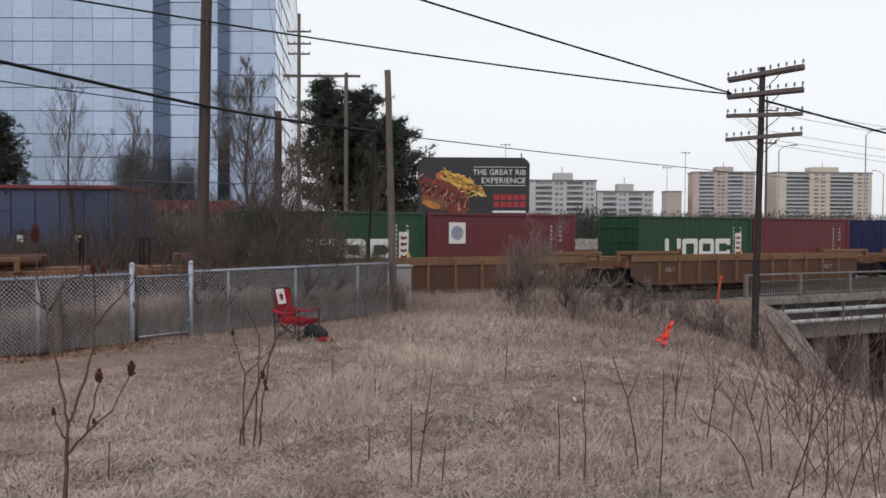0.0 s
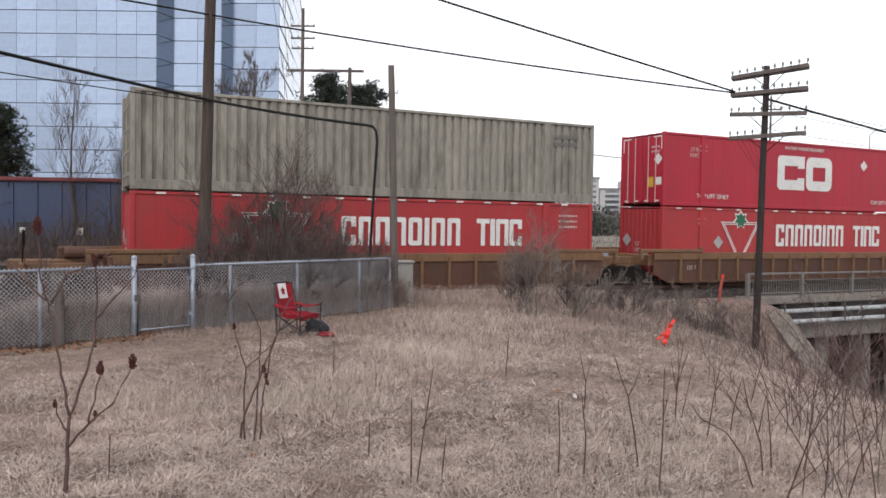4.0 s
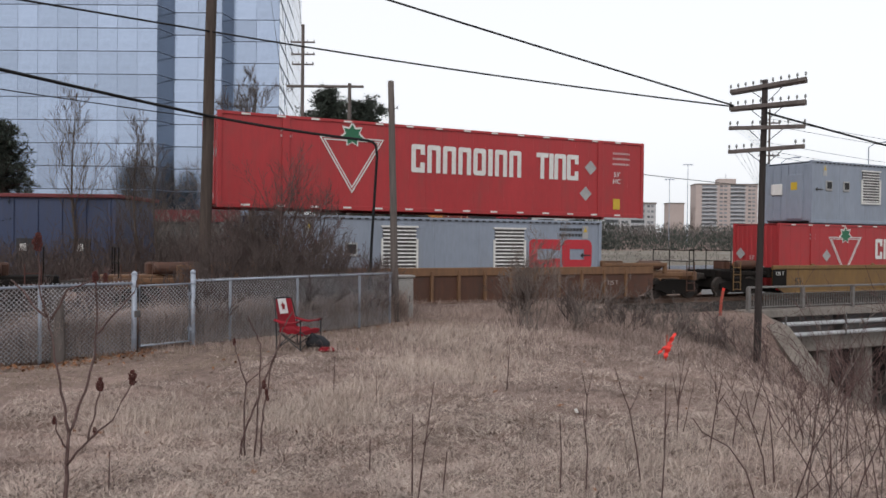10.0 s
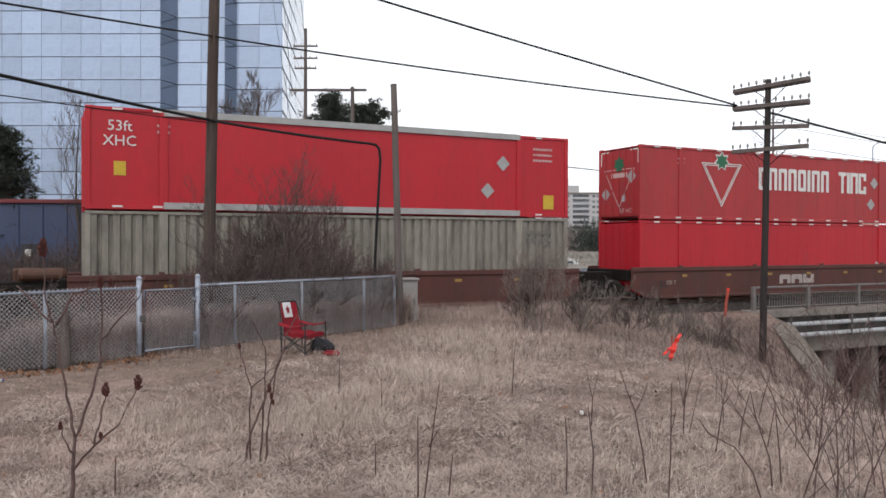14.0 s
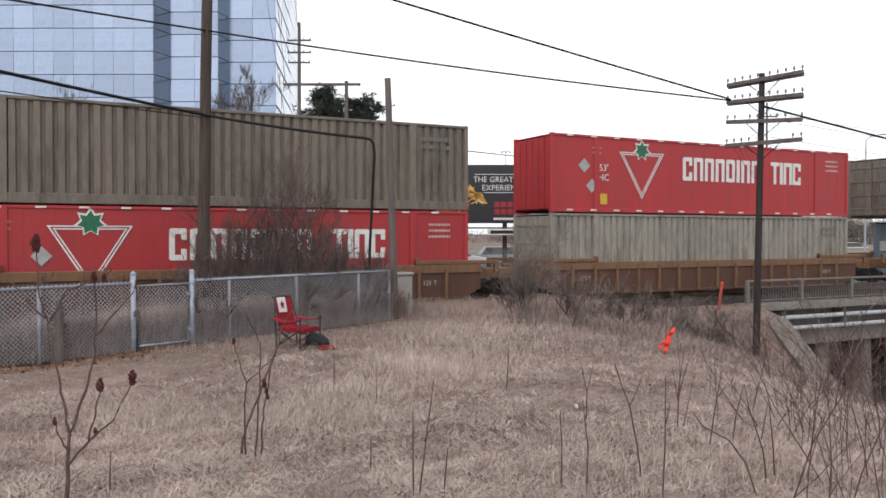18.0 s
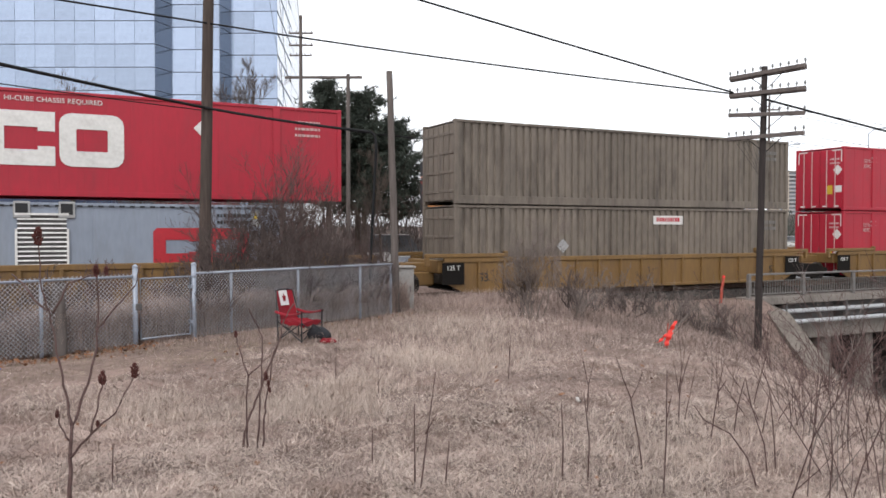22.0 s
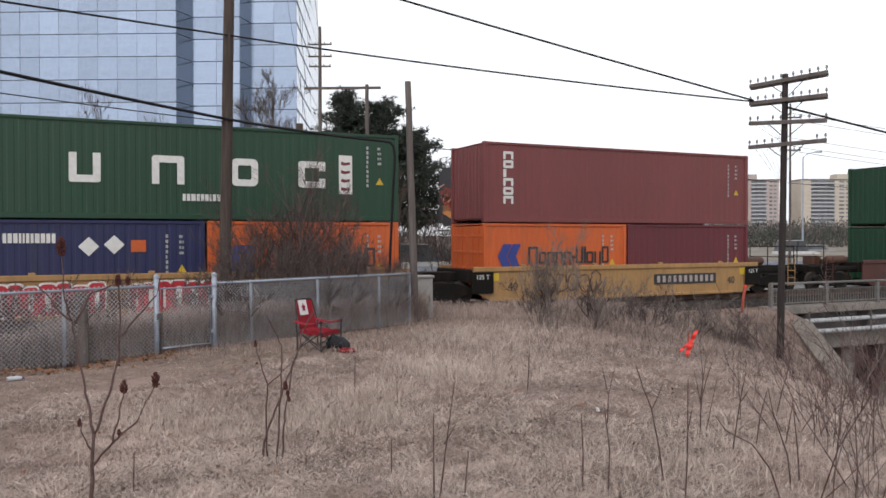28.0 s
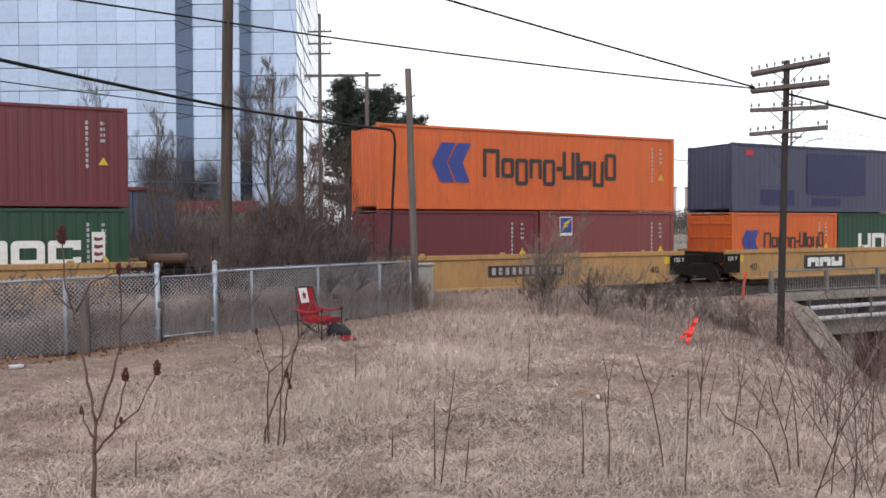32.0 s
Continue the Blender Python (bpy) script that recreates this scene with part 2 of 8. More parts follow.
M = {
    "soil": surface("dry_ground", (0.245, 0.177, 0.153, 1), 0.95, 0, 0.35, 6, 0.45, (0.11, 0.078, 0.06, 1), 0.6, 0.6, spec=0.1),
    "lot": surface("grey_asphalt", (0.16, 0.15, 0.14, 1), 0.9, 0, 0.1, 3, 0.25, (0.2, 0.16, 0.1, 1), 0.5, 0.3, spec=0.2),
    "grass": island_vary(surface("dry_grass", (0.405, 0.314, 0.278, 1), 0.8, 0, 0.45, 4, 0.45, (0.21, 0.135, 0.105, 1), 0.85, 0, spec=0.15), 0.22),
    "straw": island_vary(surface("pale_straw", (0.585, 0.480, 0.42, 1), 0.75, 0, 0.5, 5, 0.25, (0.27, 0.19, 0.155, 1), 0.6, 0, spec=0.15), 0.22),
    "olive": island_vary(surface("olive_brown_grass", (0.33, 0.27, 0.205, 1), 0.85, 0, 0.5, 5, 0.35, (0.22, 0.165, 0.12, 1), 0.6, 0, spec=0.12), 0.3),
    "dead": island_vary(surface("dead_growth", (0.185, 0.140, 0.128, 1), 0.85, 0, 0.6, 5, 0.35, (0.11, 0.07, 0.055, 1), 0.6, 0, spec=0.12), 0.35),
    "leaf": island_vary(surface("fallen_leaf", (0.22, 0.10, 0.05, 1), 0.8, 0, 2, 20, 0.4, spec=0.2), 0.4),
    "twig": surface("twig_bark", (0.09, 0.068, 0.064, 1), 0.85, 0, 2, 30, 0.35, (0.2, 0.16, 0.14, 1), 0.4, 0.3, spec=0.2),
    "grey_twig": surface("grey_twig_bark", (0.20, 0.165, 0.15, 1), 0.85, 0, 2, 30, 0.35, (0.1, 0.08, 0.07, 1), 0.4, 0.2, spec=0.2),
    "stem": surface("sapling_bark", (0.115, 0.070, 0.066, 1), 0.8, 0, 3, 40, 0.35, (0.22, 0.17, 0.15, 1), 0.5, 0.3, spec=0.25),
    "bark": surface("tree_bark", (0.10, 0.078, 0.066, 1), 0.9, 0, 1, 14, 0.35, (0.17, 0.14, 0.12, 1), 0.4, 0.6, (1, 1, 0.3), spec=0.15),
    "needle": island_vary(surface("pine_needles", (0.05, 0.062, 0.05, 1), 0.75, 0, 0.8, 8, 0.4, (0.05, 0.055, 0.03, 1), 0.4, 0.3, spec=0.25), 0.5),
    "cone": surface("sumac_fruit", (0.11, 0.042, 0.038, 1), 0.9, 0, 8, 60, 0.4, bump=0.8, spec=0.1),
    "pole": surface("weathered_pole", (0.085, 0.066, 0.058, 1), 0.85, 0, 0.8, 20, 0.35, (0.035, 0.028, 0.026, 1), 0.6, 0.5, (1, 1, 0.08), spec=0.15),
    "pole_dark": surface("tarred_pole", (0.045, 0.037, 0.036, 1), 0.85, 0, 0.8, 20, 0.35, (0.02, 0.017, 0.017, 1), 0.6, 0.5, (1, 1, 0.08), spec=0.15),
    "pole_grey": surface("grey_pole", (0.15, 0.128, 0.12, 1), 0.85, 0, 0.8, 20, 0.3, (0.06, 0.05, 0.045, 1), 0.5, 0.5, (1, 1, 0.08), spec=0.15),
    "wire": surface("black_cable", (0.014, 0.014, 0.016, 1), 0.7, 0, 2, 20, 0.2, bump=0, spec=0.2),
    "porcelain": surface("insulator_glass", (0.24, 0.25, 0.25, 1), 0.25, 0, 5, 30, 0.15, bump=0),
    "zinc": surface("galvanised_steel", (0.38, 0.42, 0.50, 1), 0.5, 0.35, 1.5, 25, 0.2, (0.2, 0.19, 0.18, 1), 0.3, 0.1),
    "mesh": surface("fence_wire", (0.48, 0.48, 0.51, 1), 0.55, 0.2, 2, 25, 0.2, bump=0),
    "concrete": surface("weathered_concrete", (0.245, 0.218, 0.198, 1), 0.9, 0, 0.7, 9, 0.22, (0.13, 0.115, 0.10, 1), 0.55, 0.4, (1, 1, 0.5), spec=0.2),
    # near-black concrete: the underpass's shade put into the colour
    "underpass_shade": surface("shade_dark_concrete", (0.055, 0.05, 0.048, 1), 0.95, 0, 0.5, 8, 0.3, (0.03, 0.027, 0.026, 1), 0.5, 0.4, (1, 1, 0.4), spec=0.1),
    "stained": surface("stained_concrete", (0.20, 0.172, 0.152, 1), 0.95, 0, 0.9, 9, 0.28, (0.10, 0.08, 0.068, 1), 0.65, 0.5, (1, 1, 0.5), spec=0.12),
    "steel": surface("bridge_steel", (0.13, 0.125, 0.125, 1), 0.7, 0.2, 1, 14, 0.3, RUST, 0.4, 0.2),
    "railpaint": surface("grey_railing_paint", (0.18, 0.17, 0.165, 1), 0.65, 0.1, 1.5, 20, 0.22, RUST, 0.3, 0.1),
    "pipe": surface("white_pipe_paint", (0.46, 0.47, 0.50, 1), 0.55, 0, 0.6, 10, 0.15, (0.3, 0.28, 0.25, 1), 0.35, 0.05),
    "ballast": island_vary(surface("ballast_stone", (0.048, 0.042, 0.039, 1), 0.95, 0, 3, 25, 0.4, bump=1.0, spec=0.15), 0.4),
    "tie": surface("creosoted_tie", (0.055, 0.043, 0.035, 1), 0.9, 0, 2, 20, 0.3, (0.15, 0.13, 0.11, 1), 0.4, 0.5),
    "rail": surface("rail_steel", (0.16, 0.10, 0.075, 1), 0.55, 0.6, 2, 20, 0.3, RUST, 0.5, 0.1),
    "red_cloth": surface("red_nylon", (0.25, 0.008, 0.018, 1), 0.75, 0, 4, 60, 0.2, bump=0.3, spec=0.25),
    "white_cloth": surface("white_nylon", (0.75, 0.74, 0.74, 1), 0.75, 0, 4, 60, 0.1, bump=0.3, spec=0.25),
    "black_cloth": surface("black_nylon", (0.02, 0.02, 0.025, 1), 0.75, 0, 4, 60, 0.3, bump=0.3, spec=0.3),
    "black_tube": surface("black_tube", (0.025, 0.025, 0.027, 1), 0.45, 0.2, 4, 40, 0.2, bump=0),
    "flag": surface("orange_ribbon", (0.85, 0.035, 0.022, 1), 0.55, 0, 5, 40, 0.15, bump=0.2),
    "stake": surface("red_painted_stake", (0.42, 0.07, 0.045, 1), 0.75, 0, 4, 30, 0.3, (0.3, 0.2, 0.15, 1), 0.4, 0.2),
    "cabinet": surface("grey_cabinet_paint", (0.36, 0.345, 0.33, 1), 0.65, 0, 1, 14, 0.15, (0.16, 0.12, 0.09, 1), 0.4, 0.1),
    "white": paint("white_lettering", (0.76, 0.75, 0.73, 1), (0.35, 0.3, 0.28, 1), 0.35),
    "mark_red": paint("red_lettering", (0.50, 0.02, 0.035, 1), GRIME, 0.2),
    "mark_blue": paint("blue_lettering", (0.025, 0.045, 0.25, 1), GRIME, 0.2),
    "mark_black": paint("black_lettering", (0.02, 0.02, 0.022, 1), GRIME, 0.2),
    "mark_green": paint("green_leaf_paint", (0.012, 0.14, 0.065, 1), GRIME, 0.2),
    "mark_yellow": paint("yellow_label", (0.62, 0.42, 0.03, 1), GRIME, 0.2),
    "maroon_trim": surface("dull_maroon_trim", (0.16, 0.025, 0.03, 1), 0.7, 0, 1, 10, 0.2, bump=0.05),
    "pale_lot": surface("worn_pavement", (0.23, 0.205, 0.175, 1), 0.95, 0, 0.08, 2, 0.3, (0.36, 0.345, 0.33, 1), 0.6, 0.1, spec=0.02),
    "soot_mark": paint("sooty_lettering", (0.17, 0.16, 0.15, 1), GRIME, 0.4),
    "dull_yellow": paint("dull_yellow_reflector", (0.34, 0.2, 0.05, 1), GRIME, 0.5),
    "worn_white": paint("worn_white_lettering", (0.42, 0.36, 0.34, 1), (0.16, 0.09, 0.08, 1), 0.6),
    "faded": paint("faded_lettering", (0.60, 0.42, 0.41, 1), (0.4, 0.2, 0.2, 1), 0.5),
    "silver": surface("silver_placard", (0.40, 0.40, 0.40, 1), 0.5, 0.2, 3, 20, 0.15, bump=0),
}

# ---- ground, track, underpass ----
WALL_X, ROAD_Z, CUT_END = 12.3, -5.6, 34.0


def along_of(x, y):
    d = Vector((x, y, 0)) - Vector((0, 27.33, 0))
    return d.x * math.cos(radians(27.09)) + d.y * math.sin(radians(27.09)), -d.x * math.sin(radians(27.09)) + d.y * math.cos(radians(27.09))


def ground_z(x, y):
    """The bank: level by the fence, falling towards the underpass, rail height along the track."""
    s, n = along_of(x, y)
    flat = 0.28 + 0.05 * math.sin(x * 0.9 + 1) * math.cos(y * 0.7) + 0.04 * noise.noise((x * 0.5, y * 0.5, 0))
    flat += max(0.0, -x - 5.5) * -0.02 + max(0, 8 - y) * 0.01
    if y < 17:
        flat += 0.075 * noise.noise((x * 0.9, y * 0.9, 5)) * min(1, (17 - y) / 4) + 0.03 * noise.noise((x * 2.6, y * 2.6, 8)) * min(1, (17 - y) / 4)
    if x > 3.5:
        w = 1.0 if y < 24 else max(0.28, 1 - (y - 24) / 9.5)
        flat -= 0.20 * min(x - 3.5, 9.0) ** 1.25 * w * min(1, max(0.0, (y - 2) / 12))
    if x > 8.5:
        flat -= 0.075 * (min(x, 12.3) - 8.5) ** 2 * min(1, max(0.3, (31 - y) / 5)) * min(1, max(0.0, (y - 8) / 8))
    if n > -3.5:
        k = min(1, (n + 3.5) / 2.0)
        flat = flat * (1 - k) + -0.42 * k
    if n > 5:
        flat = -0.1 + min(4.0, max(0, n - 60) * 0.012)
    if WALL_X < x < CUT_END and y > 3:
        edge = min(1, (x - WALL_X) / 0.25)
        flat = flat * (1 - edge) + ROAD_Z * edge
    return flat


def ground_sheet():
    xs = np.unique(np.concatenate([np.arange(-14, 12.01, 0.4), [12.25, 12.3, 12.56, 13.5, 16, 20, 25, 30, 33.9, 34.0, 34.3, 38, 45], -14 - np.cumsum(np.linspace(2, 60, 40)), 45 + np.cumsum(np.linspace(3, 70, 40))]))
    ys = np.unique(np.concatenate([np.arange(2, 40, 0.4), 40 + np.cumsum(np.linspace(1, 60, 50)), [2.98, 3.02, 0, -3, -8, -20, -60, -200]]))
    me = Mesh()
    me.v = [(x, y, ground_z(x, y)) for y in ys for x in xs]
    k = len(xs)
    me.f = [(j * k + i, j * k + i + 1, (j + 1) * k + i + 1, (j + 1) * k + i) for j in range(len(ys) - 1) for i in range(k - 1)]
    return solid("ground", me, M["soil"], "dry brown late-winter ground with short dead grass", kind="structure", smooth=True)


ground_sheet()
solid("parking_lot", Mesh().quad((-14, 49, -0.085), (40, 56, -0.085), (75, 130, 0.9), (-14, 120, 0.75)), M["pale_lot"], "pale grey parking lot beyond the track", kind="structure")
# the road in the underpass
solid("road", Mesh().box(WALL_X + 1.2, CUT_END - 1.2, -40, 120, ROAD_Z - 0.2, ROAD_Z + 0.02), M["lot"], "grey asphalt road in the underpass", kind="structure")


def place(s, n, z=0.0):
    p = Vector((0, 27.33, 0)) + Vector((math.cos(radians(27.09)), math.sin(radians(27.09)), 0)) * s + Vector((-math.sin(radians(27.09)), math.cos(radians(27.09)), 0)) * n
    return p.x, p.y, z


def railway():
    t = thing("railway_track", "single railway track with dark ties on grey ballast", "railway track", pose(*place(0, WIDE0 / 2), 0, 0, 27.09), kind="structure")
    bed = Mesh().prism([(-1.6, -0.18), (-2.6, -0.6), (2.6, -0.6), (1.6, -0.18)], -1, 1)
    bed.v = [(y * 600, x, z) for x, y, z in bed.v]
    part("ballast_bed", bed, M["ballast"], t, "grey crushed-stone ballast")
    for y in (-0.755, 0.755):
        r = Mesh().prism([(-0.07, -0.17), (0.07, -0.17), (0.012, -0.13), (0.012, -0.04), (0.036, -0.03), (0.036, 0), (-0.036, 0), (-0.036, -0.03), (-0.012, -0.04), (-0.012, -0.13)], -600, 600)
        r.v = [(yy, x + y, z) for x, yy, z in r.v]
        part("rail", r, M["rail"], t, "brown steel rail with a bright head")
    tie = Mesh().box(-0.11, 0.11, -1.3, 1.3, -0.3, -0.168, 0.015).data("tie", M["tie"])
    for i in range(120):
        part("tie", tie, None, t, at=pose(-22 + i * 0.53, 0, 0))
    rnd = random.Random(2)
    me = Mesh()
    for i in range(5000):
        s, n, r = rnd.uniform(-16, 30), rnd.uniform(-2.5, -1.2), rnd.uniform(0.02, 0.045)
        z = -0.17 if n > -1.6 else -0.17 - (-1.6 - n) * 0.42
        me.tube([(s, n, z - r), (s, n, z + r * rnd.uniform(0.3, 1))], [r, r * 0.6], 5)
    tagged(part("ballast_stones", me, M["ballast"], t, "loose grey ballast stones"), kind="stuff")
    return t


WIDE0 = 2.59
railway()


def bridge():
    b = thing("railway_bridge", "steel and concrete railway bridge over the underpass with a grey railing", "bridge", pose(*place(0, 0), 0, 0, 27.09))
    s0, s1 = 12.6, 40.0
    part("deck_edge", Mesh().box(s0 - 0.6, s1, -1.75, -1.15, -0.68, -0.36, 0.03), M["concrete"], b, "grey concrete deck edge")
    part("girder", Mesh().box(s0, s1, -1.15, -0.9, -1.9, -0.68).box(s0, s1, 3.4, 3.65, -1.9, -0.68), M["steel"], b, "dark steel plate girders")
    # The deck's unseen width beyond the far girder is added to block skylight below.
    part("deck", Mesh().box(s0, s1, -1.15, 30.0, -0.74, -0.69), M["steel"], b)
    for z in (-0.99, -1.43):
        m = Mesh().tube([(s0 + 0.2, -1.65, z), (s1, -1.65, z)], 0.09, 14)
        part("pipe", m, M["pipe"], b, "white painted pipe along the girder", smooth=True)
    for i in range(7):
        part("pipe_hanger", Mesh().box(-0.03, 0.03, -1.76, -1.1, -1.55, -0.6).data("pipe_hanger", M["steel"]) if i == 0 else bpy.data.meshes["pipe_hanger"], None, b, at=pose(s0 + 1.6 + i * 3.6, 0, 0))
    r = part("railing", Mesh().box(s0 - 0.5, s1, -1.74, -1.64, 0.5, 0.58, 0.015).box(s0 - 0.5, s1, -1.705, -1.675, 0.26, 0.29, 0.006).box(s0 - 0.5, s1, -1.71, -1.67, -0.26, -0.21, 0.008), M["railpaint"], b, "grey painted steel railing")
    post = Mesh().box(-0.07, 0.07, -1.76, -1.62, -0.4, 0.54, 0.012).data("railing_post", M["railpaint"])
    bal = Mesh().box(-0.014, 0.014, -1.703, -1.677, -0.23, 0.27).data("baluster", M["railpaint"])
    n = 9
    for i in range(n):
        part("railing_post", post, None, r, at=pose(s0 - 0.45 + i * 3.04, 0, 0))
        for j in range(1, 21):
            part("baluster", bal, None, r, at=pose(s0 - 0.45 + (i + j / 21) * 3.04, 0, 0))
    col = Mesh().prism([(-0.36, ROAD_Z), (0.36, ROAD_Z), (0.2, -1.9), (-0.2, -1.9)], -0.25, 0.25).data("column", M["concrete"])
    for s, k in ((17.45, 1.5), (20.3, 1.0), (24.4, 1.0), (28.5, 1.0)):
        part("column", col, None, b, at=pose(s, -0.75, 0) @ Matrix.Diagonal((k, 1, 1, 1)))
    # An added wall, coloured dark to give the deep shade under the deck.
    part("pier_wall", Mesh().box(s0 + 0.2, s1, 4.1, 4.6, ROAD_Z, -0.75, 0.03), M["underpass_shade"], b, "added dark backdrop for the shade under the bridge")
    part("edge_beam", Mesh().box(s0, s1, -1.4, -0.6, -2.2, -1.55, 0.04), M["concrete"], b)
    return b


bridge()
solid("wing_wall", Mesh().prism([(31.7, -0.66), (30.0, -0.8), (27.2, -2.02), (24.0, -3.2), (17.0, -5.2), (8.0, -5.5), (8.0, -6.5), (31.7, -6.5)], -0.1, 0.7), M["stained"], "weathered concrete wing wall beside the underpass", kind="structure",
      m=Matrix(((0, -1, 0, WALL_X + 0.2), (1, 0, 0, 0), (0, 0, 1, 0), (0, 0, 0, 1))))
solid("abutment", Mesh().box(12.0, 12.7, -1.9, 5.5, -6.2, -0.66, 0.03), M["concrete"], "weathered concrete bridge abutment", kind="structure", m=pose(*place(0, 0), 0, 0, 27.09))
solid("far_abutment", Mesh().box(40.0, 41.0, -3, 7, -6.2, -0.4, 0.03), M["concrete"], "weathered concrete far abutment", kind="structure", m=pose(*place(0, 0), 0, 0, 27.09))


# ---- poles and wires ----
def pole(name, label, base, top, r0, r1, material, category="pole"):
    th = thing(name, label, category, pose(*base))
    rel = Vector(top) - Vector(base)
    pts = [rel * (i / 8) + Vector((0.004 * math.sin(i * 2.1), 0.004 * math.cos(i * 1.7), 0)) for i in range(9)]
    pts[0] = Vector((0, 0, -0.4))
    part("shaft", Mesh().tube(pts, [r0 + (r1 - r0) * i / 8 for i in range(9)], 12), material, th, smooth=True)
    return th


pole("utility_pole", "dark weathered wooden utility pole behind the fence", (-6.04, 19.5, 0.2), (-5.86, 19.5, 9.6), 0.15, 0.125, M["pole"])
pole("wooden_post", "short grey weathered wooden pole at the fence's end", (-1.34, 19.5, 0.25), (-1.51, 19.5, 6.12), 0.095, 0.075, M["pole_grey"])
TEL = pole("telegraph_pole", "old wooden telegraph pole with four crossarms and insulators", (8.38, 22, -1.1), (8.5, 22, 6.73), 0.1, 0.078, M["pole_dark"])


def crossarms():
    turn = -51.0
    rnd = random.Random(4)
    pin = Mesh().tube([(0, 0, 0), (0, 0, 0.08)], 0.009, 6).data("pin", M["wire"])
    cap = Mesh().tube([(0, 0, 0.05), (0, 0, 0.08), (0, 0, 0.13), (0, 0, 0.145)], [0.026, 0.033, 0.024, 0.008], 10).data("insulator", M["porcelain"])
    for z, dbl, used, roll in ((7.65, 1, range(10), -1.0), (7.12, 1, range(10), 2.0), (6.52, 0, (0, 1, 3, 4, 6, 7, 9), 4.5), (5.93, 0, (0, 1, 2, 3, 8, 9), 0.5)):
        x0 = 0.12 * z / 7.95
        arm = part("crossarm", Mesh().box(-1.1, 1.1, -0.045, 0.045, -0.055, 0.055, 0.01), M["pole_grey"], TEL, at=pose(x0, -0.13, z, 0, roll, turn))
        if dbl:
            part("crossarm", Mesh().box(-1.1, 1.1, -0.045, 0.045, -0.055, 0.055, 0.01), M["pole_grey"], TEL, at=pose(x0 + 0.12, 0.12, z, 0, roll, turn))
        for i in used:
            p = part("insulator", cap, None, arm, "glass insulator", at=pose(-1.02 + i * 0.2267 + (0.06 if i > 4 else -0.06), 0, 0.055, 0, 0, 0))
            part("pin", pin, None, arm, at=pose(-1.02 + i * 0.2267 + (0.06 if i > 4 else -0.06), 0, 0.05))
        for sx in (-1, 1):
            part("brace", Mesh().tube([(sx * 0.5, 0, -0.05), (sx * 0.03, 0.02, -0.42)], 0.012, 5), M["wire"], arm)
        if not dbl:
            for i in range(5):
                part("tie_wire", Mesh().tube([(-0.9 + i * 0.17, 0, -0.05), (-0.02, 0.05, -1.25 if z < 6.1 else -0.6)], 0.004, 4), M["wire"], arm)


crossarms()


def cable(name, label, a, b, sag, r, via=None):
    a, b = Vector(a), Vector(b)
    pts = [a.lerp(b, i / 24) + Vector((0, 0, -sag * 4 * (i / 24) * (1 - i / 24))) for i in range(25)]
    if via:
        pts += [Vector(p) for p in via]
    o = pts[0].copy()
    th = thing(name, label, "cable", pose(*o))
    part("strand", Mesh().tube([p - o for p in pts], r, 6), M["wire"], th, smooth=True)
    return th


# ---- the fence ----
F0, F1 = Vector((-6.93, 12.3, 0)), Vector((-1.42, 19.2, 0))
FDIR = (F1 - F0).normalized()
FDEG = math.degrees(math.atan2(FDIR.y, FDIR.x))


def fence_point(d):
    p = F0 + FDIR * d
    return p.x, p.y, ground_z(p.x, p.y)


def chain_link(x0, x1, z0, z1, cell=0.075):
    me, h = Mesh(), z1 - z0
    k = int((x1 - x0 + h) / cell)
    for i in range(k):
        for sgn in (1, -1):
            a = x0 - h + i * cell if sgn > 0 else x0 + i * cell
            p, q = (a, z0), (a + h * sgn, z1)
            if sgn < 0:
                p, q = (a, z0), (a - h, z1)
            # cut at the ends of the run
            def cut(u, w, lim):
                f = (lim - u[0]) / (w[0] - u[0])
                return (lim, u[1] + (w[1] - u[1]) * f)
            if max(p[0], q[0]) <= x0 or min(p[0], q[0]) >= x1:
                continue
            for lim, low in ((x0, True), (x1, False)):
                if (p[0] < lim) == low and p[0] != lim:
                    p = cut(p, q, lim)
                if (q[0] < lim) == low and q[0] != lim:
                    q = cut(q, p, lim)
            y = 0.0025 * sgn
            me.tube([(p[0], y, p[1]), (q[0], y, q[1])], 0.0037, 4, False)
    return me


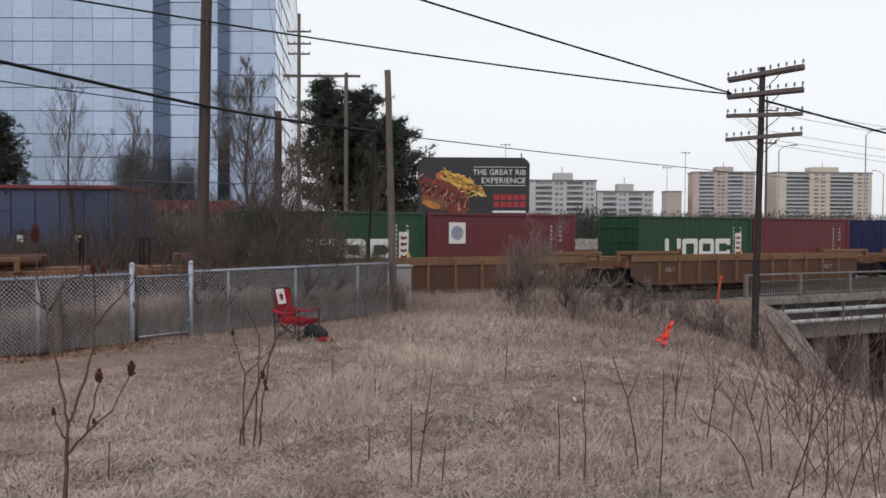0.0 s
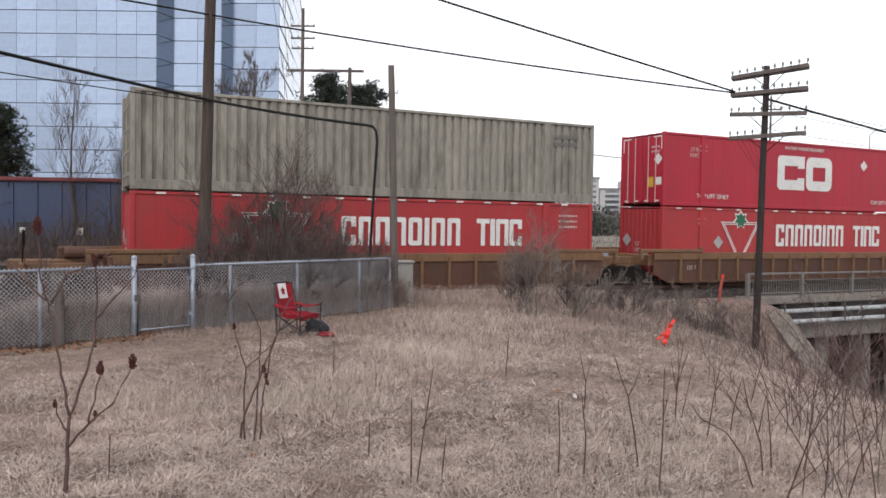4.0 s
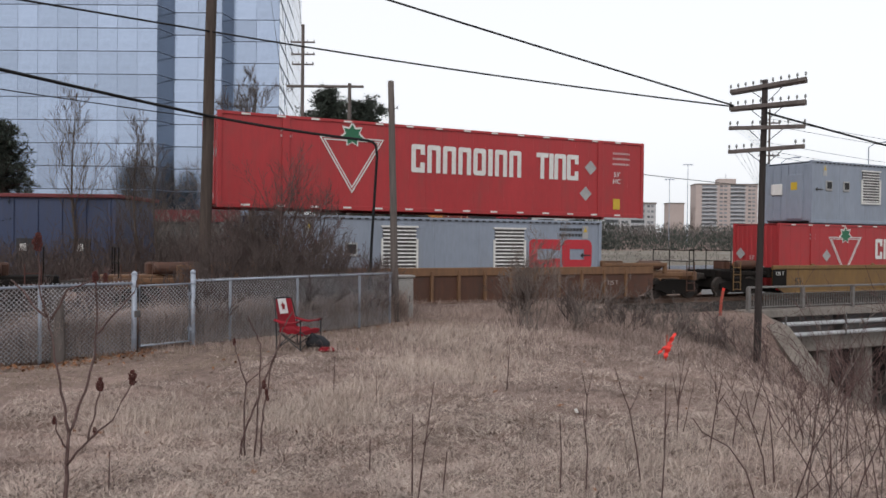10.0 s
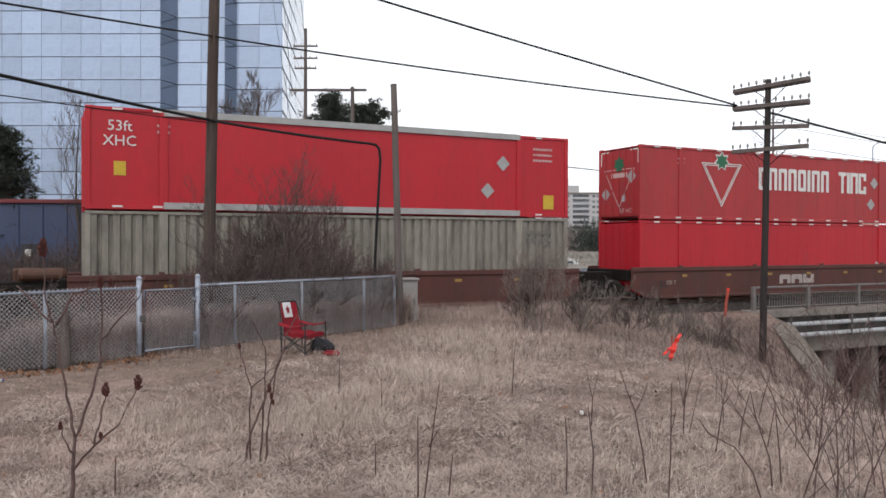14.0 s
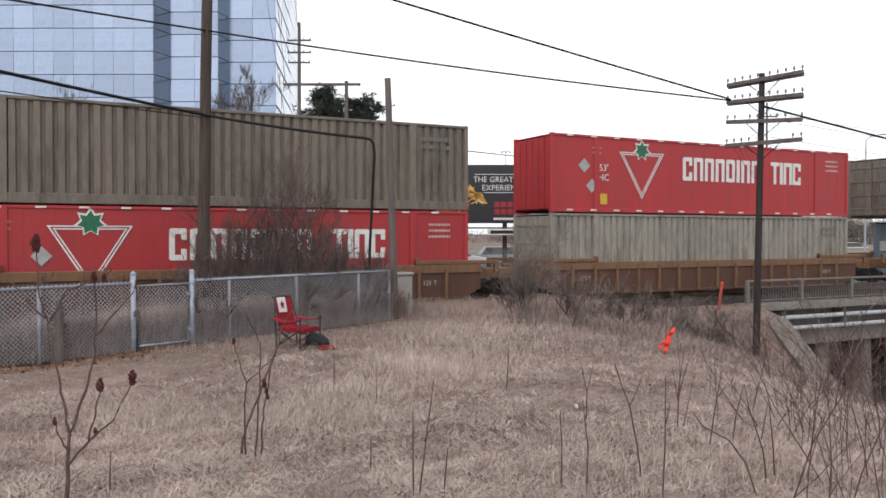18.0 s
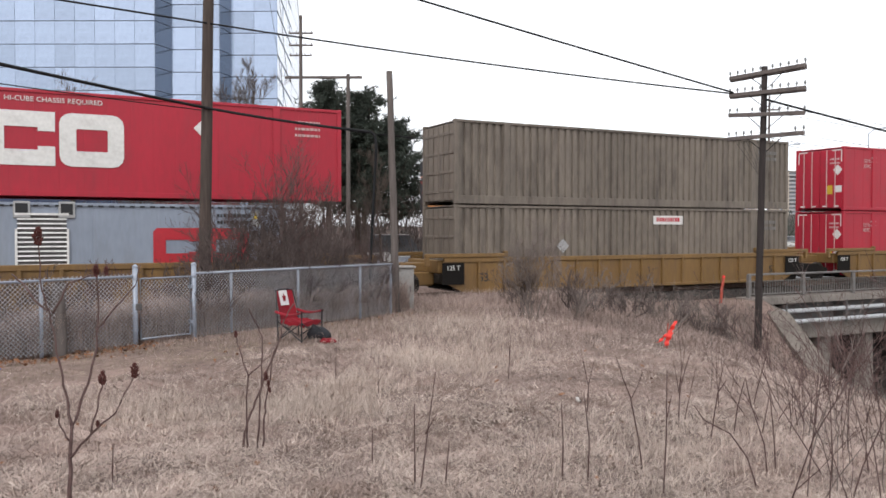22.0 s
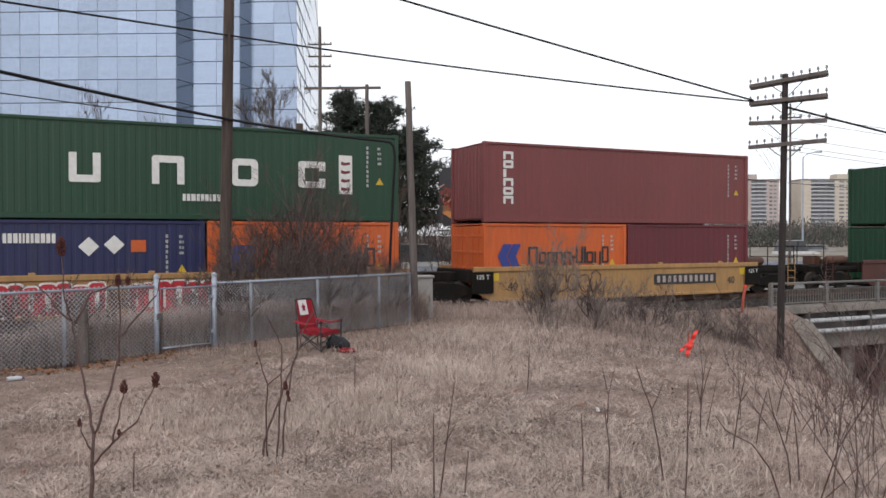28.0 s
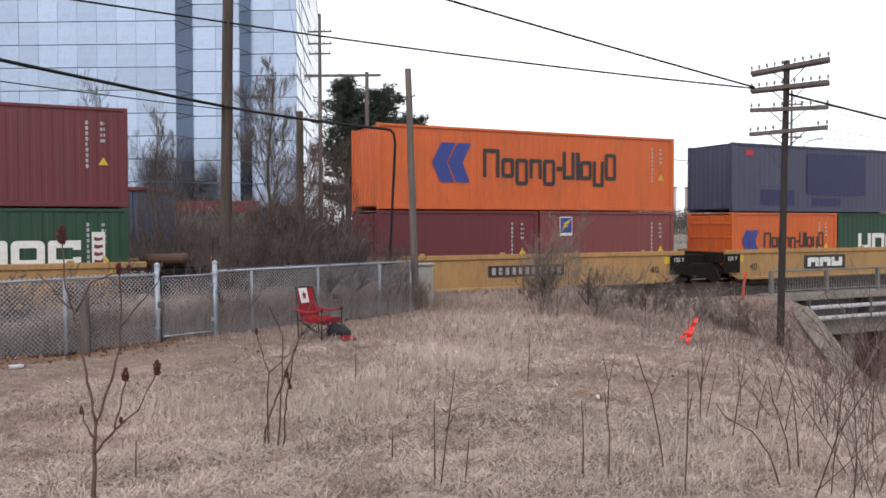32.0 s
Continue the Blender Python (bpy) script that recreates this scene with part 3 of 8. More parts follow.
def chain_fence():
    length = (F1 - F0).length
    th = thing("chain_link_fence", "galvanised chain-link fence with steel posts and a top rail", "fence", pose(F0.x, F0.y, 0.25, 0, 0, FDEG))
    gate0, gate1 = 2.2, 3.38
    high = 1.22
    spans = [(-7.0, gate0), (gate1, length)]
    for a, b in spans:
        part("top_rail", Mesh().tube([(a, 0, high), (b, 0, high)], 0.021, 8), M["zinc"], th, smooth=True)
        part("wire_mesh", chain_link(a, b, 0.03, high + 0.045), M["mesh"], th, "diamond wire mesh")
    for d in (-5.4, -2.4, 0.6, 4.25, 5.95, 7.8, length):
        p = part("line_post", Mesh().tube([(0, 0, -0.3), (0, 0, high + 0.02)], 0.028, 10), M["zinc"], th, at=pose(d, 0.05, 0), smooth=True)
    for d in (gate0, gate1):
        p = part("gate_post", Mesh().tube([(0, 0, -0.3), (0, 0, 1.36)], 0.045, 12), M["zinc"], th, at=pose(d, 0, 0), smooth=True)
        part("post_cap", Mesh().tube([(0, 0, 1.36), (0, 0, 1.4), (0, 0, 1.43)], [0.05, 0.05, 0.015], 12), M["zinc"], p)
        for z in (0.25, 0.7, 1.15):
            part("clamp", Mesh().tube([(0, 0, z), (0, 0, z + 0.04)], 0.053, 12), M["zinc"], p)
    g = thing("fence_gate", "closed galvanised chain-link gate in the fence", "gate", pose(*fence_point(gate0)[:2], 0.25, 0, 0, FDEG))
    w = gate1 - gate0
    part("gate_frame", Mesh().tube([(0.1, 0, 0.1), (0.1, 0, 1.17), (w - 0.08, 0, 1.17), (w - 0.08, 0, 0.1), (0.1, 0, 0.1)], 0.022, 8), M["zinc"], g, smooth=True)
    part("wire_mesh", chain_link(0.12, w - 0.1, 0.12, 1.15), M["mesh"], g, "diamond wire mesh")
    part("latch", Mesh().box(-0.02, 0.1, -0.06, 0.03, 0.62, 0.74, 0.01), M["steel"], g, "dark steel latch")
    part("hinge", Mesh().box(w - 0.1, w, -0.03, 0.03, 0.3, 0.36).box(w - 0.1, w, -0.03, 0.03, 0.95, 1.01), M["zinc"], g)
    pole("old_post", "rough grey wooden post behind the fence", fence_point(0.86)[:2] + (0.2,), (fence_point(0.86)[0] - 0.06, fence_point(0.86)[1] + 0.12, 1.42), 0.12, 0.11, M["pole_grey"], "post")


chain_fence()

# ---- wires ----
cable("overhead_wire", "black overhead wire slung between the poles", (-5.89, 19.4, 7.26), (7.6, 21.9, 5.98), 0.08, 0.022)
cable("overhead_wire", "black overhead wire slung from the utility pole", (-10.6, 11.2, 6.3), (-5.89, 19.4, 7.26), 0.0, 0.022)
cable("overhead_wire", "thick black overhead cable to the telegraph pole", (-4.66, 17.0, 8.34), (7.6, 21.85, 6.0), 0.03, 0.024)
cable("overhead_wire", "thick black overhead cable along the railway", (8.5, 21.9, 5.82), (27.5, 31.5, 3.5), 0.05, 0.03)
cable("service_cable", "thick black cable that drops to the ground by the post", (-9.9, 11.0, 5.4), (-5.97, 19.35, 5.23), 0.03, 0.036)
cable("service_cable", "thick black cable that drops to the ground by the post", (-5.97, 19.35, 5.23), (-2.1, 19.6, 4.69), 0.04, 0.036,
      [(-1.95, 19.62, 4.66), (-1.87, 19.63, 4.56), (-1.84, 19.63, 4.3), (-1.9, 19.63, 3.2), (-1.95, 19.62, 2.2), (-1.99, 19.62, 1.2), (-2.0, 19.62, 0.1)])
cable("service_wire", "thin black wire to the utility pole", (-9.9, 11.2, 4.85), (-6.02, 19.4, 5.17), 0.03, 0.012)
cable("far_wire", "thin wire from the far pole to a street lamp", (-5.15, 40, 7.2), (51.4, 100, 8.1), 0.2, 0.03)
for k, dz in enumerate((0, 0.3, 0.8, 1.9, 2.3)):
    cable("far_wire", "thin wire beyond the telegraph pole", (15.7, 40, 6.6 + dz * 0.8), (42, 58, 6.0 + dz), 0.15, 0.011)


# ---- bare wood ----
def limb(me, p, d, long, r, level, rnd, spread=0.55, kids=5, up=0.25, sides=4, bend=0.18, least=0.004):
    """One limb with its twigs, tapering."""
    n = 4 if level > 0 else 3
    pts, q, dd = [p], p.copy(), d.copy()
    for i in range(n):
        dd = (dd + Vector((rnd.gauss(0, bend), rnd.gauss(0, bend), rnd.gauss(0, bend) + up * 0.25))).normalized()
        q = q + dd * (long / n)
        pts.append(q)
    me.tube(pts, [max(least * 0.7, r * (1 - 0.75 * i / n)) for i in range(n + 1)], sides if level > 0 else 3, False)
    if level <= 0:
        return
    for k in range(kids):
        f = 0.25 + 0.75 * (k + rnd.random()) / kids
        i = min(n - 1, int(f * n))
        base = pts[i].lerp(pts[i + 1], f * n - i)
        along = (pts[i + 1] - pts[i]).normalized()
        side = along.cross(Vector((rnd.gauss(0, 1), rnd.gauss(0, 1), rnd.gauss(0, 1)))).normalized()
        nd = (along * (1 - spread) + side * spread + Vector((0, 0, up))).normalized()
        limb(me, base, nd, long * rnd.uniform(0.42, 0.68) * (1.15 - 0.5 * f), max(least, r * rnd.uniform(0.4, 0.55)), level - 1, rnd, spread, kids, up, sides, bend, least)


def bare_tree(x, y, top, seed, label, levels=3, kids=7, spread=0.5, base_r=0.12, z0=None, least=0.012):
    rnd = random.Random(seed)
    z0 = ground_z(x, y) if z0 is None else z0
    th = thing("bare_tree", label, "tree", pose(x, y, z0))
    h = top - z0
    trunk = [Vector((0.02 * h * math.sin(i), 0.02 * h * math.cos(i * 1.3), h * i / 8 * 0.93 - (0.2 if i == 0 else 0))) for i in range(9)]
    part("trunk", Mesh().tube(trunk, [base_r * (1 - 0.85 * i / 8) for i in range(9)], 8), M["bark"], th, smooth=True)
    for b in range(kids * 3):
        f = 0.2 + 0.78 * (b + rnd.random()) / (kids * 3)
        p = trunk[int(f * 8)].lerp(trunk[min(8, int(f * 8) + 1)], f * 8 - int(f * 8))
        a = rnd.uniform(0, 6.28)
        me = Mesh()
        limb(me, p * 0.0, Vector((math.cos(a) * spread, math.sin(a) * spread, 0.75)).normalized(), h * 0.36 * (1.12 - f * 0.75) * rnd.uniform(0.8, 1.2), base_r * 0.3 * (1.1 - f), levels - 1, rnd, 0.45, 5, 0.3, 4, 0.12, least)
        part("limb", me, M["bark"], th, at=pose(*p))
    return th


def shrub(x, y, high, wide, stems, seed, label, name="bare_shrub", levels=2, material="twig", least=0.0045, kids=5, z0=None, foot=0.012):
    rnd = random.Random(seed)
    th = thing(name, label, "shrub", pose(x, y, ground_z(x, y) if z0 is None else z0))
    for i in range(stems):
        a, r = rnd.uniform(0, 6.28), rnd.uniform(0, 0.35) * wide
        lean = Vector((math.cos(a) * wide * 0.7, math.sin(a) * wide * 0.7, high)).normalized()
        me = Mesh()
        limb(me, Vector((0, 0, -0.1)), lean, high * rnd.uniform(0.65, 1.05), foot + high * 0.005, levels, rnd, 0.5, kids, 0.25, 4, 0.13, least)
        part("stem", me, M[material], th, at=pose(math.cos(a) * r, math.sin(a) * r, 0))
    return th


BR = "leafless brown shrub with dense fine twigs by the fence"
for i, (x, y, h, w, n) in enumerate(((-4.7, 21.6, 3.6, 1.2, 4), (-3.9, 21.9, 3.0, 1.2, 4), (-5.3, 21.4, 3.2, 1.1, 3), (-3.2, 21.8, 2.3, 1.0, 3), (-4.2, 20.9, 2.3, 1.2, 4), (-4.9, 22.0, 2.8, 1.2, 3),
                                      (-6.6, 20.6, 1.5, 0.9, 3), (-4.4, 22.6, 3.3, 1.2, 3), (-5.0, 20.9, 1.9, 1.1, 3), (-2.6, 21.2, 1.4, 0.8, 3))):
    shrub(x, y, h, w, n, 40 + i, BR, levels=3, kids=6, least=0.0046, material="twig" if i % 3 else "stem")
for i in range(10):
    shrub(-13.5 + i * 0.75, 17.6 + (i % 3) * 0.9 + i * 0.2, 1.0 + 0.25 * (i % 3), 1.0, 6, 240 + i, "low reddish-brown brush beyond the fence", "low_brush", 3, "stem" if i % 2 else "twig", 0.006, 4)
shrub(1.85, 18, 1.85, 0.5, 13, 60, "small leafless brown shrub in the dry grass", foot=0.002, levels=3, kids=5, least=0.0034, material="grey_twig")
shrub(1.55, 18.3, 1.1, 0.5, 9, 61, "small leafless brown shrub in the dry grass", foot=0.002, levels=3, kids=5, least=0.0034, material="twig")
for i in range(16):
    shrub(2.8 + i * 0.46, 18.4 + 0.38 * i + (i % 3) * 1.1, 0.75 + 0.2 * (i % 3), 1.1, 8, 70 + i, "low leafless brush on the bank", "low_brush", 3, "twig" if i % 2 else "grey_twig", 0.004, 4)
for i, d in enumerate((3.9, 4.8, 5.4, 5.9, 6.4, 6.8, 7.2, 7.6, 8.0, 8.4, 8.8, 5.1, 6.1, 1.4, -0.4, -1.8)):
    q = F0 + FDIR * d + Vector((-FDIR.y, FDIR.x, 0)) * (0.5 + 0.3 * (i % 3))
    shrub(q.x, q.y, 1.35 + 0.25 * (i % 3) if i < 13 else 1.2, 0.7, 8, 140 + i, "leafless brown brush grown up behind the fence", "fence_brush", 3, "twig", 0.0055, 4)
rb = random.Random(77)
for i in range(10):
    yy = rb.uniform(7, 15)
    xx = yy * rb.uniform(0.38, 0.60)
    shrub(xx, yy, rb.uniform(0.8, 1.4), 0.6, 5, 170 + i, "leafless reddish bramble on the slope", "bramble", 2, "stem", 0.0026, 3, foot=0.002)
for i in range(12):
    shrub(-20 + i * 1.6 + (i % 2), 33 + (i * 7 % 5) + i * 0.4, 2.2 + (i % 4) * 0.5, 1.2, 6, 90 + i, "leafless brown shrub beyond the track", "bare_shrub", 2, least=0.008)
bare_tree(-8.5, 34, 8.6, 11, "tall leafless young tree with rising branches before the tower", 4, 13, 0.5, 0.12, None, 0.0062)
bare_tree(-21.3, 45, 10.4, 12, "slender leafless tree before the glass tower", 3, 9, 0.34, 0.1, None, 0.009)
bare_tree(-16.6, 42, 8.2, 13, "slender leafless tree before the glass tower", 3, 8, 0.36, 0.09, None, 0.009)
bare_tree(-14.8, 40, 6.9, 14, "small leafless tree before the glass tower", 3, 7, 0.45, 0.08, None, 0.009)
bare_tree(-6.6, 42, 6.8, 15, "small pale leafless tree before the pines", 3, 7, 0.5, 0.07, None, 0.009)
bare_tree(-3.9, 43, 6.6, 16, "small pale leafless tree before the pines", 3, 7, 0.5, 0.07, None, 0.009)


def pine(x, y, top, wide, seed, low=1.5, label="dark green pine with a dense uneven crown"):
    rnd = random.Random(seed)
    z0 = ground_z(x, y)
    th = thing("pine_tree", label, "tree", pose(x, y, z0))
    h = top - z0
    part("trunk", Mesh().tube([(0, 0, -0.2), (0.1, 0, h * 0.5), (0, 0.05, h * 0.97)], [0.22, 0.15, 0.03], 8), M["bark"], th)
    me, wood = Mesh(), Mesh()
    for b in range(125):
        f = ((b + rnd.random()) / 125) ** 1.15
        if f < 0.3 and rnd.random() < 0.45:
            continue
        z = low + (h - low) * f
        a = rnd.uniform(0, 6.28)
        reach = wide * (0.42 + 0.66 * math.sin(min(1, (1 - f) * 1.25 + 0.1) * 1.57)) * rnd.uniform(0.6, 1.12) * (1 if f < 0.9 else 0.7)
        tip = Vector((math.cos(a) * reach, math.sin(a) * reach, z + reach * rnd.uniform(0.1, 0.65)))
        root = Vector((0, 0, z))
        wood.tube([root, tip], [0.05, 0.015], 4, False)
        for c in range(26):
            g = 0.2 + 0.83 * (c + rnd.random()) / 26
            p = root.lerp(tip, g) + Vector((rnd.gauss(0, 0.22), rnd.gauss(0, 0.22), rnd.gauss(0, 0.16)))
            for s in range(10):
                d = Vector((rnd.gauss(0, 1), rnd.gauss(0, 1), rnd.gauss(0.5, 0.8))).normalized()
                w = d.cross(Vector((rnd.gauss(0, 1), rnd.gauss(0, 1), rnd.gauss(0, 1)))).normalized() * 0.026
                e = p + d * rnd.uniform(0.2, 0.46)
                me.quad(p - w, p + w, e)
    part("branch_work", wood, M["bark"], th)
    part("crown", me, M["needle"], th, "dark green needle clumps")
    return th


pine(-7.7, 50, 11.2, 2.1, 1, 3.6)
pine(-5.6, 51, 10.6, 2.4, 2, 3.4)
pine(-3.6, 51, 8.8, 2.5, 3, 2.8)
pine(-6.2, 52.5, 9.6, 2.6, 6, 3.3)
pine(-26.5, 47, 8.7, 2.0, 4)
pine(-29.5, 49, 9.2, 2.3, 5)


# ---- grass ----
def blades(name, label, count, pick, long, wide, lean, material, seed):
    """Many thin bent blades as one object; pick gives x, y for two random numbers."""
    rng = np.random.default_rng(seed)
    xy = np.array([pick(rng) for _ in range(count)])
    z = np.array([ground_z(x, y) for x, y in xy])
    a, t = rng.uniform(0, 2 * math.pi, count), np.abs(rng.normal(0, lean, count))
    ln = rng.uniform(long[0], long[1], count)
    w = wide * (0.7 + 0.6 * rng.random(count)) * (1 + xy[:, 1] * 0.09)
    root = np.column_stack([xy, z - 0.01])
    d = np.column_stack([np.cos(a) * np.sin(t), np.sin(a) * np.sin(t), np.cos(t)])
    b = a + rng.normal(0, 0.8, count)
    side = np.column_stack([np.cos(b + 1.57), np.sin(b + 1.57), np.zeros(count)]) * w[:, None]
    droop = np.column_stack([np.cos(a), np.sin(a), -0.6 * np.ones(count)])
    mid = root + d * (ln * 0.55)[:, None]
    tip = root + d * ln[:, None] + droop * (ln * 0.22)[:, None]
    v = np.stack([root - side, root + side, mid + side * 0.8, mid - side * 0.8, tip], 1).reshape(-1, 3)
    i = np.arange(count) * 5
    faces = np.concatenate([np.column_stack([i, i + 1, i + 2, i + 3]).reshape(-1)]).reshape(-1, 4).tolist() + np.column_stack([i + 3, i + 2, i + 4]).tolist()
    me = Mesh()
    me.v, me.f = v.tolist(), faces
    return solid(name, me, material, label, "grass", kind="stuff")


def field(y0, y1, x0=-0.62, x1=0.62):
    def pick(rng):
        while True:
            y = 1 / rng.uniform(1 / y1, 1 / y0)
            x = rng.uniform(x0 * y, min(x1 * y, 12.0))
            if along_of(x, y)[1] < -2.2:
                return x, y
    return pick


def patches(y0, y1, spots, x0=-0.6, x1=0.62, seed=3.3):
    base = field(y0, y1, x0, x1)
    def pick(rng):
        while True:
            x, y = base(rng)
            if noise.noise((x * 0.55, y * 0.55, seed)) + 0.5 * noise.noise((x * 1.9, y * 1.9, 7)) > spots:
                return x, y
    return pick


def fence_gap(x, y):
    """How far a spot lies from the fence, on the open side."""
    return (x - F0.x) * FDIR.y - (y - F0.y) * FDIR.x


def clear(base, wide=2.8, keep=0.08):
    """Leaves the mown strip along the fence nearly bare."""
    def pick(rng):
        while True:
            x, y = base(rng)
            if fence_gap(x, y) > wide + 0.9 * noise.noise((x * 0.8, y * 0.8, 4)) or rng.uniform() < keep:
                return x, y
    return pick


def mown(rng):
    d, o = rng.uniform(-4, 10), rng.uniform(0.05, 3.0)
    p = F0 + FDIR * d - Vector((-FDIR.y, FDIR.x, 0)) * o
    return p.x, p.y


def fence_left(rng):
    d, o = rng.uniform(-6, 1.5), abs(rng.normal(0.1, 0.5)) + 0.06
    p = F0 + FDIR * d + Vector((-FDIR.y, FDIR.x, 0)) * o
    return p.x, p.y


def fence_side(rng):
    d, o = rng.uniform(0.5, 9.5), abs(rng.normal(0.1, 0.55)) + 0.06
    p = F0 + FDIR * d + Vector((-FDIR.y, FDIR.x, 0)) * o
    return p.x, p.y


def bank_top(rng):
    while True:
        p = place(rng.uniform(-9, 15), rng.normal(-4.6, 1.0))
        if p[0] < 11.6:
            return p[0], p[1]


def brushy(rng):
    while True:
        x, y = rng.uniform(1.5, 11.5), rng.uniform(14, 26)
        if along_of(x, y)[1] < -2.6 and x > (26 - y) * 0.3 + 0.4:
            return x, y


def stands(centres):
    """Loose standing patches: each centre is x, y, half-width, half-depth, share."""
    total = sum(c[4] for c in centres)
    def pick(rng):
        u = rng.uniform(0, total)
        for x, y, w, d, k in centres:
            u -= k
            if u <= 0:
                break
        return x + rng.normal(0, w), y + rng.normal(0, d)
    return pick


STRAW = [(-1.8, 9.3, 0.35, 0.35, 3), (-1.35, 8.9, 0.3, 0.4, 3), (-1.2, 10.2, 0.35, 0.4, 2), (-0.7, 12.6, 0.4, 0.7, 2), (0.2, 13.2, 0.5, 1.0, 2), (-0.1, 11.6, 0.5, 0.5, 2), (0.9, 14.4, 0.6, 1.0, 1.5),
         (-2.9, 8.4, 0.5, 0.4, 1.5), (-3.6, 9.3, 0.4, 0.4, 1), (0.6, 16.8, 0.9, 0.9, 2), (-0.3, 15.8, 0.6, 0.9, 2), (1.5, 6.6, 0.7, 0.5, 1.5), (2.2, 7.6, 0.6, 0.5, 1.2)]
def laid(name, label, count, pick, long, wide, material, seed, mound=0.09):
    """Long dry blades lying over low mounds, combed downhill."""
    rng = np.random.default_rng(seed)
    xy = np.array([pick(rng) for _ in range(count)])
    hump = lambda x, y: mound * max(0.0, noise.noise((x * 1.9, y * 1.9, 2.5)) + 0.35 * noise.noise((x * 5.1, y * 5.1, 6.5)) + 0.15)
    z0 = np.array([ground_z(x, y) for x, y in xy])
    h = np.array([hump(x, y) for x, y in xy])
    gx = np.array([hump(x + 0.05, y) for x, y in xy]) - h
    gy = np.array([hump(x, y + 0.05) for x, y in xy]) - h
    a = np.where(np.hypot(gx, gy) > 1e-4, np.arctan2(-gy, -gx), rng.uniform(0, 6.28, count)) + rng.normal(0, 0.75, count)
    ln = rng.uniform(long[0], long[1], count)
    w = wide * (0.7 + 0.6 * rng.random(count)) * (1 + xy[:, 1] * 0.09)
    flat = np.column_stack([np.cos(a), np.sin(a), np.zeros(count)])
    side = np.column_stack([-np.sin(a), np.cos(a), rng.normal(0, 0.4, count)]) * w[:, None]
    up = np.array([0.0, 0.0, 1.0])
    root = np.column_stack([xy, z0 + h * 0.8 * rng.random(count)])
    mid = root + flat * (ln * 0.5)[:, None] + up * (ln * rng.uniform(0.12, 0.38, count))[:, None]
    tip = root + flat * ln[:, None] + up * (ln * rng.normal(0.02, 0.14, count))[:, None]
    tip[:, 2] = np.maximum(tip[:, 2], z0 + 0.008)
    me = Mesh()
    me.v = np.stack([root - side, root + side, mid + side * 0.8, mid - side * 0.8, tip], 1).reshape(-1, 3).tolist()
    i = np.arange(count) * 5
    me.f = np.column_stack([i, i + 1, i + 2, i + 3]).tolist() + np.column_stack([i + 3, i + 2, i + 4]).tolist()
    return solid(name, me, material, label, "grass", kind="stuff")


blades("short_grass", "short matted dry brown grass", 90000, field(4.2, 26), (0.02, 0.07), 0.0014, 1.5, M["grass"], 1)
blades("mown_grass", "short olive-brown grass along the fence", 42000, mown, (0.02, 0.06), 0.0013, 1.2, M["olive"], 31)
laid("laid_grass", "long dry grass laid in low tussocks", 105000, clear(field(4.2, 17)), (0.07, 0.2), 0.0013, M["grass"], 32)
laid("laid_grass", "pale dry grass laid over the tussocks", 40000, clear(patches(4.2, 16, -0.1)), (0.08, 0.24), 0.0012, M["straw"], 33)
laid("laid_grass", "bright matted straw on the open bank", 20000, field(4.2, 9.5, -0.1, 0.33), (0.08, 0.22), 0.0012, M["straw"], 39)
laid("laid_grass", "brown dead blades between the tussocks", 20000, clear(patches(4.2, 16, 0.05, seed=9.1)), (0.06, 0.2), 0.0013, M["dead"], 34, 0.03)
blades("dry_grass", "pale dry grass in loose tufts", 14000, clear(patches(7.5, 24, 0.05)), (0.05, 0.16), 0.0012, 1.3, M["grass"], 2)
blades("dry_grass", "tall pale straw standing in patches", 10000, stands(STRAW), (0.1, 0.32), 0.0012, 0.5, M["straw"], 3)
blades("dry_grass", "pale dead growth towards the track", 15000, field(13.5, 25), (0.06, 0.26), 0.0014, 0.6, M["grass"], 15)
blades("dry_grass", "brown dead growth towards the track", 11000, field(13.5, 25), (0.06, 0.26), 0.0014, 0.6, M["dead"], 35)
blades("dry_grass", "scattered single straw stalks", 900, clear(field(4.5, 20)), (0.15, 0.38), 0.0010, 0.5, M["straw"], 6)
blades("dry_weeds", "tall pale weeds along the fence", 26000, fence_side, (0.3, 0.95), 0.0015, 0.25, M["grass"], 4)
blades("dry_weeds", "pale weeds before the old post", 12000, fence_left, (0.2, 0.62), 0.0015, 0.3, M["grass"], 36)
blades("dry_weeds", "tall pale stalks behind the fence", 12000, fence_side, (0.6, 1.1), 0.0014, 0.16, M["grass"], 16)
blades("dry_weeds", "brown dead stalks along the fence", 7000, fence_side, (0.35, 1.0), 0.0015, 0.22, M["dead"], 14)
blades("dry_weeds", "brown dead stalks before the old post", 7000, fence_left, (0.3, 0.9), 0.0015, 0.22, M["dead"], 37)
blades("dry_weeds", "dry weeds on the bank by the track", 22000, bank_top, (0.12, 0.46), 0.0014, 0.45, M["grass"], 5)
blades("dry_weeds", "pale thin weed stalks on the slope", 24000, brushy, (0.08, 0.36), 0.0014, 0.7, M["grass"], 38)
blades("dry_weeds", "thin brown weed stalks on the slope", 11000, brushy, (0.1, 0.4), 0.0014, 0.6, M["dead"], 7)


